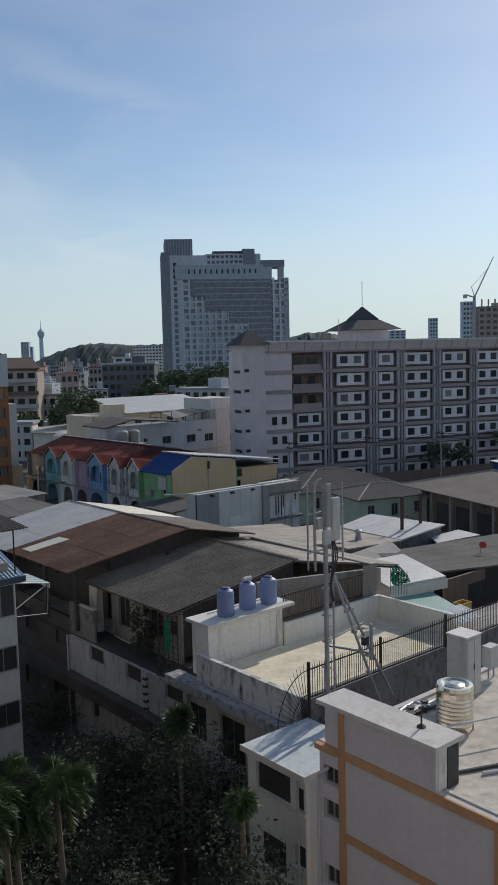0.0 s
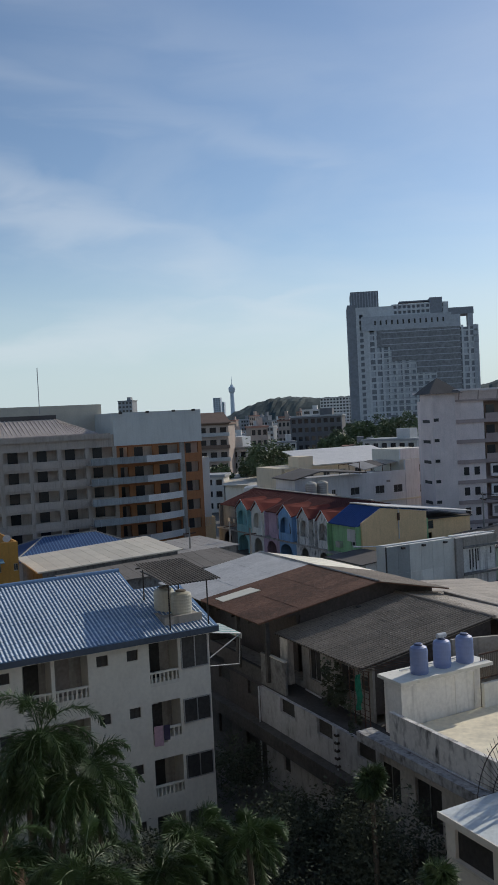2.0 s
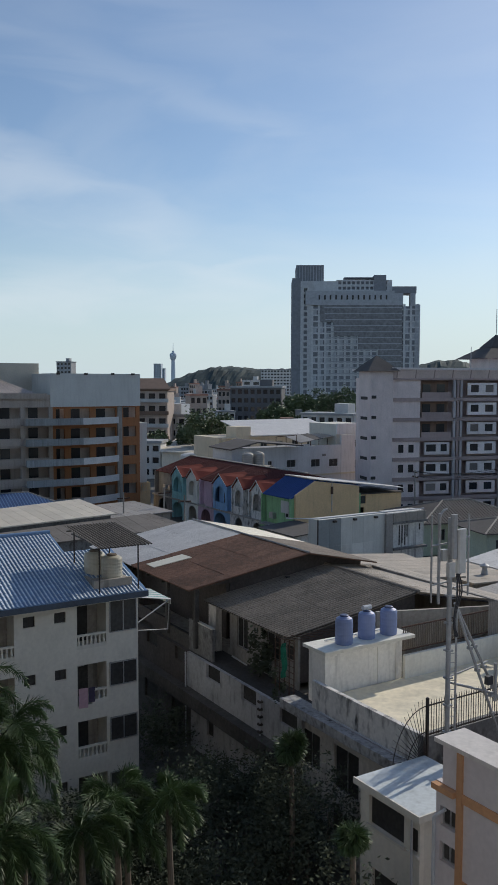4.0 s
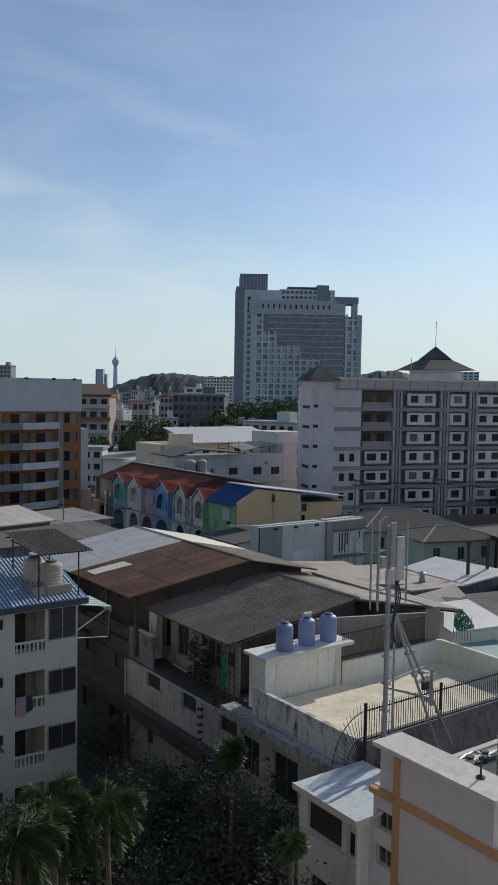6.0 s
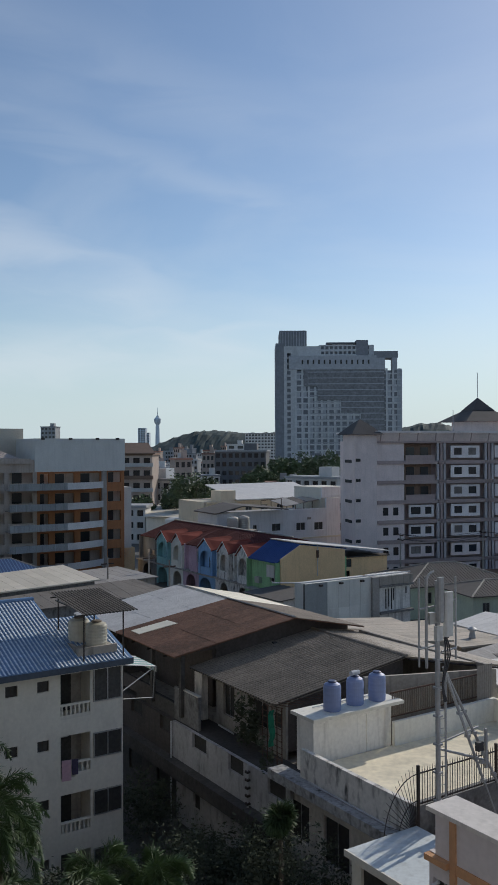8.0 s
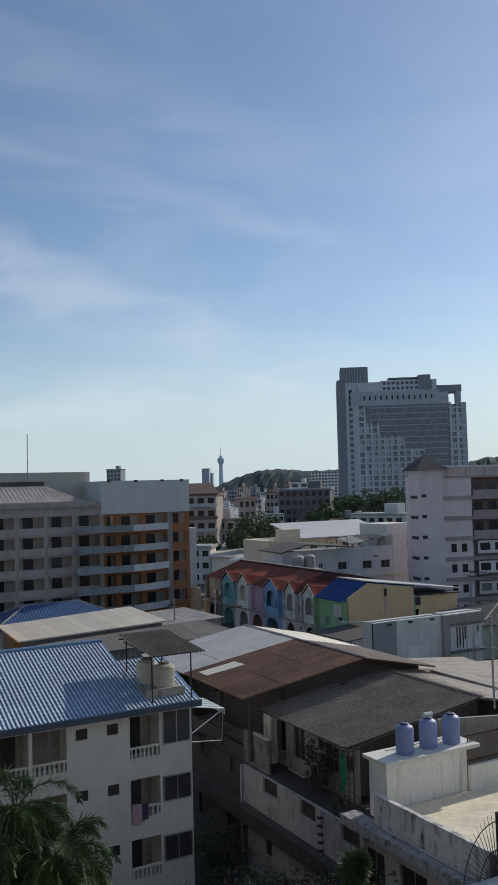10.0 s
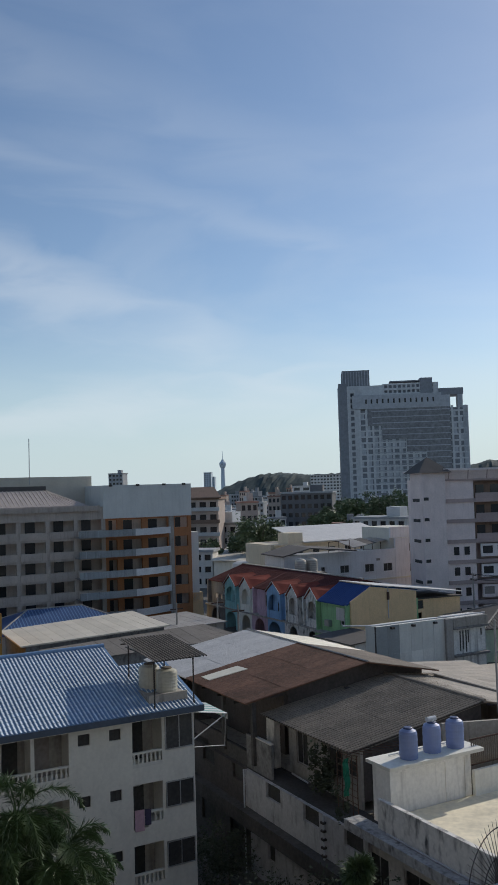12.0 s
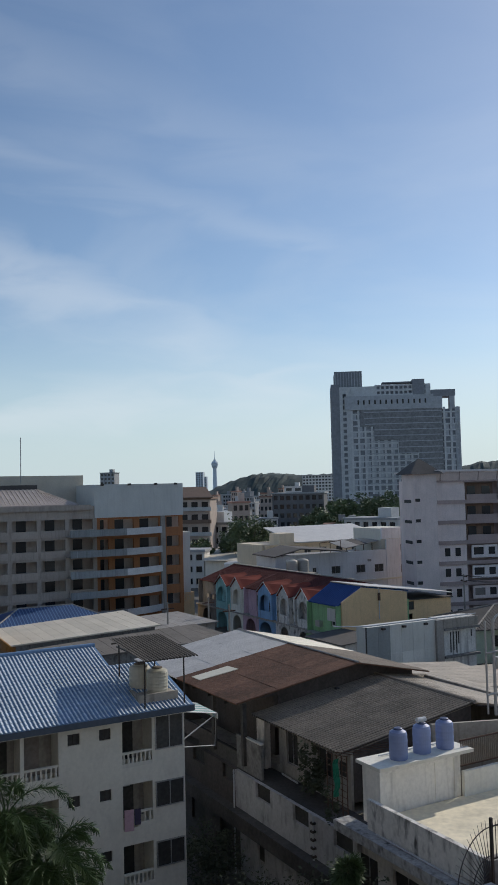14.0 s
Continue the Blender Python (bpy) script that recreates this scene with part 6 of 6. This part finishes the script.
for i in range(5):
    q = hotel.matrix_basis @ Vector((-6 + i * 14, -11, 0))
    pl = thing("utility_pole", "concrete street pole with crossarms and wires", "utility pole", *place(q.x, q.y), 0, 22 - GRID, group="utility poles")
    part("pole", Geo().tube((0, 0, 0), (0, 0, 9), 0.17, 8, 0.1), CONCRETE, pl)
    for z in (7.9, 8.6):
        part("crossarm", Geo().box(-0.06, 0.06, -1.0, 1.0, z, z + 0.14), RUST_IRON, pl)
        if i < 4:
            for y in (-0.8, 0.8):
                wire = Geo()
                for k in range(8):
                    h0, h1 = 1.0 * (k / 8) * (1 - k / 8) * 4, 1.0 * ((k + 1) / 8) * (1 - (k + 1) / 8) * 4
                    wire.tube((14 * k / 8, y, z + 0.2 - h0 * 0.6), (14 * (k + 1) / 8, y, z + 0.2 - h1 * 0.6), 0.03, 4)
                part("wire", wire, BLACK_IRON, pl)
part("yard_wall", Geo().box(-12, 62, -8, -7.8, 0, 2.4), BRICKISH, hotel)

# ---- tall tower under construction ----
tu, tv = place(-31.3, 428.9)
tower = thing("tower_block", "grey high-rise tower with netting over unfinished storeys", "tower", tu, tv, 0, 6 - GRID)
part("dark_side", Geo().box(-4.2, 0, 0.6, 26, 0, 75), T_DARK, tower)
part("core", Geo().box(-2.2, 11.8, 4, 24, 60, 81.9), T_DARK, tower)
for i in range(10):
    part("core_fin", Geo().box(-2.0 + i * 1.4, -1.6 + i * 1.4, 3.7, 4, 74, 81.2), T_WALL, tower)
part("glazing", Geo().box(0.5, 59.4, 1.2, 24, 0, 61), T_DARK, tower)
part("white_shaft", Geo().wall(0, 5.5, 0, 73.5, 0.4, 1.2, [(1.6, 3.4, 5 + i * 3.0, 6.9 + i * 3.0) for i in range(22)]), T_LIGHT, tower)
grid_ = Geo()
for k in range(18):
    grid_.box(5.5, 59.5, 0.5, 1.3, 8 + k * 3.0, 8.75 + k * 3.0)
for i in range(17):
    grid_.box(5.5 + i * 3.3, 6.5 + i * 3.3, 0.6, 1.3, 4, 62)
tagged(part("storey_grid", grid_, T_LIGHT, tower), kind="stuff")
glass_ = Geo()
rt = random.Random(3)
for k in range(18):
    for i in range(16):
        if rt.random() < 0.55:
            glass_.box(6.5 + i * 3.3, 7.1 + i * 3.3 + rt.random() * 1.5, 0.9, 1.15, 8.75 + k * 3.0, 11 + k * 3.0)
tagged(part("curtain_wall", glass_, T_WALL, tower), kind="stuff")
part("netting", Geo().box(17, 29, 0.2, 0.45, 46, 61.5).box(29, 39, 0.2, 0.45, 39, 61.5).box(39, 51, 0.2, 0.45, 22, 61.5).box(10, 17, 0.2, 0.45, 53, 61.5), T_NET, tower, "dark construction netting")
for k in range(13):
    part("net_seam", Geo().box(12 + k * 0.2, 51, 0.05, 0.2, 60 - k * 3, 60.4 - k * 3), T_WALL, tower)
part("belt", Geo().box(2.5, 47, 0.0, 20, 61.5, 68.6), T_WALL, tower)
for i in range(13):
    part("belt_slot", Geo().box(9 + i * 2.8, 9.8 + i * 2.8, -0.1, 0.02, 64.2, 66.4), OPENING_SHADE, tower)
part("upper_block", Geo().box(5.5, 18, 2, 20, 68.6, 73.6), T_LIGHT, tower)
part("upper_storey", Geo().wall(18, 46, 68.6, 74.2, 2, 2.5, [(19 + i * 2.3, 20.5 + i * 2.3, z, z + 1.5) for i in range(11) for z in (69.4, 72.0)]), T_LIGHT, tower)
part("upper_core", Geo().box(18, 46, 3, 20, 68.6, 74).box(37, 43, 1.5, 12, 68.6, 76.6).box(22, 37, 4, 10, 75.2, 75.8), T_DARK, tower)
part("crown_top", Geo().box(46, 58, 0.5, 12, 67.4, 70.8), T_DARK, tower)
part("crown_leg", Geo().box(55, 57.6, 0.5, 5, 61, 67.4), T_WALL, tower)
part("crown_block", Geo().box(47, 51.4, 0.3, 12, 61, 67.4), T_WALL, tower)
part("right_shaft", Geo().box(57.5, 60, 0.5, 20, 0, 61.8), T_WALL, tower)
part("podium", Geo().box(-4, 64, -6, 26, 0, 13), FAR_GREY, tower)

# ---- green ----
def foliage(geo, c, r, n, size, rnd):
    """Leaves in clumps inside an uneven shell."""
    c = Vector(c)
    clumps = []
    for i in range(max(5, n // 60)):
        d = Vector((rnd.gauss(0, 1), rnd.gauss(0, 1), rnd.gauss(0, 0.9))).normalized()
        k = rnd.uniform(0.45, 1.0)
        clumps.append((c + Vector((d.x * r[0], d.y * r[1], d.z * r[2])) * k, rnd.uniform(0.16, 0.36)))
    for i in range(n):
        b, w = rnd.choice(clumps)
        p = b + Vector((rnd.gauss(0, r[0] * w * 0.7), rnd.gauss(0, r[1] * w * 0.7), rnd.gauss(0, r[2] * w * 0.7)))
        a = Vector((rnd.gauss(0, 1), rnd.gauss(0, 1), rnd.gauss(0, 0.5))).normalized()
        q = a.cross(Vector((rnd.gauss(0, 1), rnd.gauss(0, 1), rnd.gauss(0, 1)))).normalized()
        s = size * rnd.uniform(0.6, 1.3)
        geo.add([p - a * s, p + q * s * 0.45, p + a * s, p - q * s * 0.45], [(0, 1, 2, 3)])


def tree(u, v, h, r, n=1800, size=0.4, leaf=None, label="broad dark green tree with uneven crown", seed=1):
    rnd = random.Random(seed)
    t = thing("tree", label, "tree", u, v, group="trees")
    wood = Geo().tube((0, 0, 0), (0.1, 0.1, h * 0.55), r * 0.06 + 0.08, 8, r * 0.04 + 0.05)
    for i in range(6):
        a = i * 1.05 + rnd.random()
        wood.tube((0.1, 0.1, h * 0.5), (math.cos(a) * r * 0.6, math.sin(a) * r * 0.6, h * rnd.uniform(0.65, 0.85)), r * 0.03 + 0.03, 6, 0.02)
    part("trunk", wood, BARK, t)
    g = Geo()
    for i in range(5):
        a = i * math.tau / 5 + rnd.random()
        foliage(g, (math.cos(a) * r * 0.5, math.sin(a) * r * 0.5, h * rnd.uniform(0.58, 0.75)), (r * 0.55, r * 0.55, h * 0.2), n // 6, size, rnd)
    foliage(g, (0, 0, h * 0.82), (r * 0.6, r * 0.6, h * 0.16), n // 6, size, rnd)
    tagged(part("crown", g, leaf or LEAF, t), kind="stuff")
    return t


def palm(u, v, h, span, seed, fronds=15):
    rnd = random.Random(seed)
    t = thing("palm_tree", "bushy foxtail palm with drooping green fronds", "palm tree", u, v, group="palms in the garden")
    part("trunk", Geo().tube((0, 0, 0), (0.15, 0.05, h * 0.5), 0.16, 9, 0.12).tube((0.15, 0.05, h * 0.5), (0, 0, h), 0.12, 9, 0.09), BARK, t)
    for k in range(fronds):
        a = k * 2.4 + rnd.uniform(-0.2, 0.2)
        lift = rnd.uniform(-0.3, 1.3)
        g, p, way = Geo(), Vector((0, 0, h)), Vector((math.cos(a) * math.cos(lift), math.sin(a) * math.cos(lift), math.sin(lift)))
        steps, L = 14, span * rnd.uniform(0.8, 1.1)
        for i in range(steps):
            q = p + way * (L / steps)
            g.tube(p, q, 0.028 * (1 - i / steps) + 0.006, 4, 0.028 * (1 - (i + 1) / steps) + 0.006)
            if i > 1:
                size = 0.36 * math.sin(math.pi * min(1, (i + 1.5) / steps)) + 0.14
                for j in range(24):
                    spin = rnd.uniform(0, math.tau)
                    side = way.orthogonal().normalized()
                    side.rotate(Matrix.Rotation(spin, 3, way))
                    d = (side + way * rnd.uniform(0.3, 0.9) + Vector((0, 0, -0.25))).normalized()
                    o = p.lerp(q, rnd.random())
                    w = d.cross(way).normalized() * 0.017
                    e = o + d * size * rnd.uniform(0.7, 1.2) + Vector((0, 0, -0.08))
                    m_ = o.lerp(e, 0.5)
                    g.add([o, m_ + w, e, m_ - w], [(0, 1, 2, 3)])
            way = (way + Vector((0, 0, -0.17 - 0.008 * i))).normalized()
            p = q
        part("frond", g, PALM, t)
    return t


for u, v, h, span, seed, n in ((6.9, 30.3, 10.9, 3.0, 1, 26), (7.9, 28.6, 9.6, 2.7, 2, 22), (6.6, 24.3, 8.6, 2.4, 3, 22), (9.4, 25.4, 7.5, 2.3, 12, 14), (11.2, 26.8, 7.5, 2.0, 4, 16),
                              (12.9, 26.1, 7.2, 2.0, 5, 16), (11.5, 26.6, 6.5, 2.3, 7, 13), (4.6, 27.0, 8.4, 2.8, 8, 14), (6.2, 29.7, 9.5, 2.6, 21, 20), (7.4, 30.2, 8.6, 2.6, 22, 20), (6.0, 25.6, 7.6, 2.5, 23, 16), (8.6, 29.4, 8.4, 2.3, 24, 14), (19.2, 27.6, 7.3, 0.75, 9, 14), (16.6, 20.4, 7.6, 0.55, 10, 12)):
    palm(u, v, h, span, seed, n)
rs = random.Random(11)
tufts = [(19.3, 27.7), (16.5, 20.6), (16.9, 20.1), (19.0, 27.2)]
for i in range(99):
    u, v = tufts[i] if i < 4 else (7.5 + rs.random() * 14.6, 18 + rs.random() * 26)
    if (u > 17.4 and v < 25) or (u < 18.5 and v > 37.5):
        continue
    hgt = 7.2 if i < 4 else rs.uniform(2.8, 5.4) if v < 33 else rs.uniform(2.4, 4.4)
    t = thing("shrub", "dense dark green garden shrub in shade", "shrub", u, v, group="garden shrubs")
    part("stem", Geo().tube((0, 0, 0), (0, 0, hgt * 0.6), 0.06, 6), BARK, t)
    g = Geo()
    foliage(g, (0, 0, hgt * 0.6), (1.5, 1.5, hgt * 0.4), 1500, 0.09, rs)
    tagged(part("leaves", g, LEAF_DARK, t), kind="stuff")
lean_roof("maroon_shed", "low garden shed with dark maroon ribbed roof", [(0.5, 33, 3.6), (7.0, 33, 3.6), (7.0, 38.9, 4.2), (0.5, 38.9, 4.2)], RUST, GRIME, 12)
g = Geo()
foliage(g, (24.5, 38.2, 7.4), (0.5, 1.0, 1.2), 900, 0.12, rs)
foliage(g, (24.0, 37.0, 6.6), (0.4, 0.7, 0.6), 300, 0.12, rs)
solo("wall_creeper", g, LEAF_DARK, "dark green creeper on the old house's upper wall", "creeper", kind="stuff")
g = Geo()
foliage(g, (23.2, 34.6, 6.9), (0.3, 0.5, 0.8), 250, 0.1, rs)
solo("pot_plant", g, LEAF_DARK, "straggly plants on the mouldy ledge", "plant", kind="stuff")
for i, (u, v, h, r) in enumerate(((52.5, 27.0, 5.6, 1.8), (49.5, 28.2, 5.2, 1.3), (83.0, 53.0, 5.5, 2.4), (78.5, 48.5, 5.0, 1.8))):
    tree(u, v, h, r, 900, 0.2, seed=20 + i, label="small green yard tree between the sheds")
for i, (x, y, h, r) in enumerate(((-37, 196, 17, 5.4), (-43, 205, 13, 3.6), (-49, 200, 11, 3), (-30, 225, 13, 4), (-22, 240, 12, 4), (-18, 262, 13, 4), (-11, 300, 19, 6), (-22, 310, 18, 6),
                                 (-4, 285, 18, 6), (-15, 270, 14, 4.5), (3, 310, 20, 6), (-28, 300, 15, 5), (-34, 290, 14, 4), (-7, 318, 21, 6), (-17, 322, 20, 6), (-1, 300, 19, 5), (6, 292, 18, 5), (-25, 318, 19, 6), (-31, 312, 16, 5), (-41, 214, 14, 4.5), (-34, 203, 15, 4.5))):
    tree(*place(x, y), h, r, 3000, 0.5 if y > 250 else 0.4, seed=40 + i)
for i, (a, b, h) in enumerate(((26, -3.5, 5), (42, -3.5, 6.5), (31, -4, 4))):
    q = hotel.matrix_basis @ Vector((a, b, 0))
    tree(*place(q.x, q.y), h + 2, 2.6, 900, 0.3, seed=60 + i, label="dark tree at the hotel's foot")

# ---- far city ----
rc = random.Random(5)
kinds = []


def block(name, label, w, d, h, wall_m, roof_m, storeys, cols, far_turn=0.0, u=0.0, v=0.0, roof_box=True):
    t = thing(name, label, "building", u, v, 0, far_turn, group="far city buildings")
    s = h / storeys
    hs = [(w * (i + 0.18) / cols, w * (i + 0.82) / cols, k * s + s * 0.3, k * s + s * 0.8) for k in range(storeys) for i in range(cols)]
    part("front_wall", Geo().wall(0, w, 0, h, 0, 0.5, hs), wall_m, t)
    part("body", Geo().box(0, w, 0.8, d, 0, h), wall_m, t)
    me = Geo().box(0, w * 0.64 / cols, 0, 0.1, 0, s * 0.5).mesh("window", GLASS)
    for a, b, z, y in hs:
        part("window", me, None, t, m=Matrix.Translation((a, 0.6, z)))
    part("roof", Geo().box(-0.4, w + 0.4, -0.4, d + 0.4, h, h + 0.6), roof_m, t)
    if roof_box:
        part("roof_box", Geo().box(w * 0.55, w * 0.8, d * 0.3, d * 0.7, h + 0.6, h + 3.2), wall_m, t)
    return t


walls = (FAR_GREY, FAR_WHITE, FAR_TAN, FAR_GREY, FAR_WHITE, FAR_GREY, FAR_TAN, FAR_WHITE)
roofs = (FAR_ROOF, FAR_GREY, FAR_ROOF, PALE_SHEET, FAR_ROOF, FAR_GREY, FAR_ROOF, FAR_GREY)
sizes = ((12, 10, 9, 3, 4), (9, 10, 12, 4, 3), (16, 12, 9, 3, 5), (10, 9, 14, 4, 3), (20, 12, 6, 2, 5), (14, 10, 15, 5, 4), (8, 8, 17, 5, 3), (24, 14, 12, 4, 6))
words = ("grey", "white", "tan", "dull grey", "whitewashed", "dark grey", "ochre-tan", "pale")
spots = []
for i in range(420):
    az, r = radians(rc.uniform(-2.5, 17.5)), rc.uniform(245, 950)
    x, y = -math.sin(az) * r, math.cos(az) * r
    if (abs(x + 2) < 50 and 395 < y < 470) or (abs(x + 42) < 20 and 310 < y < 350) or any(math.hypot(x - a, y - b) < 12 + r * 0.008 for a, b in spots):
        continue
    if az < radians(4) and r < 330:
        continue
    spots.append((x, y))
for i, (x, y) in enumerate(spots[:150]):
    k = i % 8
    if i < 8:
        w, d, h, st_, co = sizes[k]
        kinds.append(block("city_building", f"{words[k]} plastered low-rise city building with dark windows", w, d, h, walls[k], roofs[k], st_, co, -GRID + rc.uniform(-8, 8), *place(x, y)))
    else:
        r = math.hypot(x, y)
        z = 1 + min(0.35, (r - 250) / 2000) + rc.uniform(-0.1, 0.15)
        c = copy_thing(kinds[k], G @ Matrix.Translation((*place(x, y), 0)) @ Matrix.Rotation(radians(-GRID + rc.uniform(-35, 35)), 4, "Z"))
        c.scale = (0.75, 0.75, z * 0.95)
block("unfinished_block", "dark grey unfinished concrete block with open storeys", 20, 16, 20.4, surface("dull_concrete", (0.14, 0.14, 0.145), var=0.3), FAR_GREY, 6, 8, -GRID, *place(-51, 326))
bh = block("brown_hotel", "brown hotel with tiled roof and stacked balconies", 14, 12, 20.0, FAR_TAN, BRICKISH, 6, 5, -GRID + 4, *place(-65.5, 220), roof_box=False)
part("tiled_roof", Geo().slab([(-1, -1, 20.6), (15, -1, 20.6), (12, 6, 23.4), (2, 6, 23.4)], 0.3), BRICKISH, bh)
for k in range(6):
    part("balcony", Geo().box(-0.5, 14.5, -1.2, -0.9, k * 3.33 + 0.3, k * 3.33 + 1.3), FAR_WHITE if k % 2 else BRICKISH, bh)
block("white_hotel", "wide white hotel slab with rows of windows", 30, 15, 35, FAR_WHITE, FAR_GREY, 12, 10, -GRID, *place(-95, 794), roof_box=False)
block("white_house", "small white house with dark windows", 4.6, 6, 8.2, FAR_WHITE, FAR_GREY, 3, 2, -GRID, *place(-50.6, 190), roof_box=False)
block("white_tower", "white square block among low roofs", 13, 12, 24, FAR_WHITE, FAR_WHITE, 6, 2, -GRID, *place(-85, 600))
block("far_tower", "grey high-rise far off", 12, 12, 39, FAR_GREY, FAR_GREY, 12, 4, -GRID, *place(-244, 656))
# distance haze mixed into the towers' base colour
HAZE_TINT = surface("haze_tinted_tower", (0.55, 0.62, 0.68), var=0.15, grain=1)
for x, y, w, h in ((269, 1168, 11, 69), (312, 1158, 14, 90), (216, 1180, 22, 54), (-600, 2400, 22, 79), (-590, 2420, 18, 66)):
    block("far_tower", "slim grey high-rise in the haze", w, w, h, HAZE_TINT, HAZE_TINT, 14, 3, -GRID, *place(x, y), roof_box=False)
site = block("building_site", "unfinished concrete tower with open floors", 22, 18, 52, FAR_TAN, FAR_GREY, 13, 5, -GRID, *place(166, 576))
for i in range(5):
    part("column", Geo().box(2 + i * 4.5, 2.8 + i * 4.5, 1, 2, 52.6, 57.5), FAR_TAN, site)
crane = thing("tower_crane", "slim white tower crane with raised jib", "crane", *place(164, 580), 0, -GRID)
part("mast", Geo().box(-0.8, 0.8, -0.8, 0.8, 0, 60), FAR_WHITE, crane)
part("jib", Geo().tube((0, 0, 59), (13, 0, 86), 0.55, 4, 0.3), FAR_WHITE, crane)
part("counter_jib", Geo().tube((0, 0, 59), (-6, 0, 61), 0.5, 4).box(-7.5, -5, -1, 1, 58.5, 61), FAR_WHITE, crane)
part("tie", Geo().tube((-2, 0, 66), (9, 0, 78), 0.12, 4).tube((0, 0, 60), (-2, 0, 66), 0.25, 4), FAR_WHITE, crane)
su, sv = place(-661, 2926)
look_tower = thing("observation_tower", "slender observation tower with round pod on a shaft", "tower", su, sv)
part("shaft", Geo().lathe(0, 0, [(11, 0), (8, 40), (6.5, 108)], 20), HAZE_TINT, look_tower)
part("pod", Geo().lathe(0, 0, [(6.5, 104), (11, 112), (12, 118), (12, 124), (9, 128), (5, 131), (4, 136)], 24), HAZE_TINT, look_tower)
part("aerial", Geo().tube((0, 0, 136), (0, 0, 165), 1.2, 6, 0.5), HAZE_TINT, look_tower)

# ---- wooded hills on the horizon ----
hill = Geo()
nx, ny = 150, 12
for j in range(ny + 1):
    for i in range(nx + 1):
        x, y = -560 + 980 * i / nx, 1700 + 300 * j / ny
        e = 47 * math.exp(-((x + 318) / 108) ** 2) + 37 * math.exp(-((x + 150) / 120) ** 2) + 34 * math.exp(-((x - 40) / 150) ** 2) + 54 * math.exp(-((x - 200) / 110) ** 2)
        cross = math.sin(math.pi * min(1, 0.05 + j / ny))
        bumps = 4.5 * noise.noise(Vector((x / 14, y / 14, 0))) + 3 * noise.noise(Vector((x / 5, y / 5, 3)))
        hill.v.append((x, y, max(0, e + 6) * cross + bumps * (cross > 0.3)))
hill.f = [(j * (nx + 1) + i, j * (nx + 1) + i + 1, (j + 1) * (nx + 1) + i + 1, (j + 1) * (nx + 1) + i) for j in range(ny) for i in range(nx)]
solo("hill", hill, HILL, "low wooded hill on the horizon", "hill", 0, 0, 0, -GRID, kind="structure")
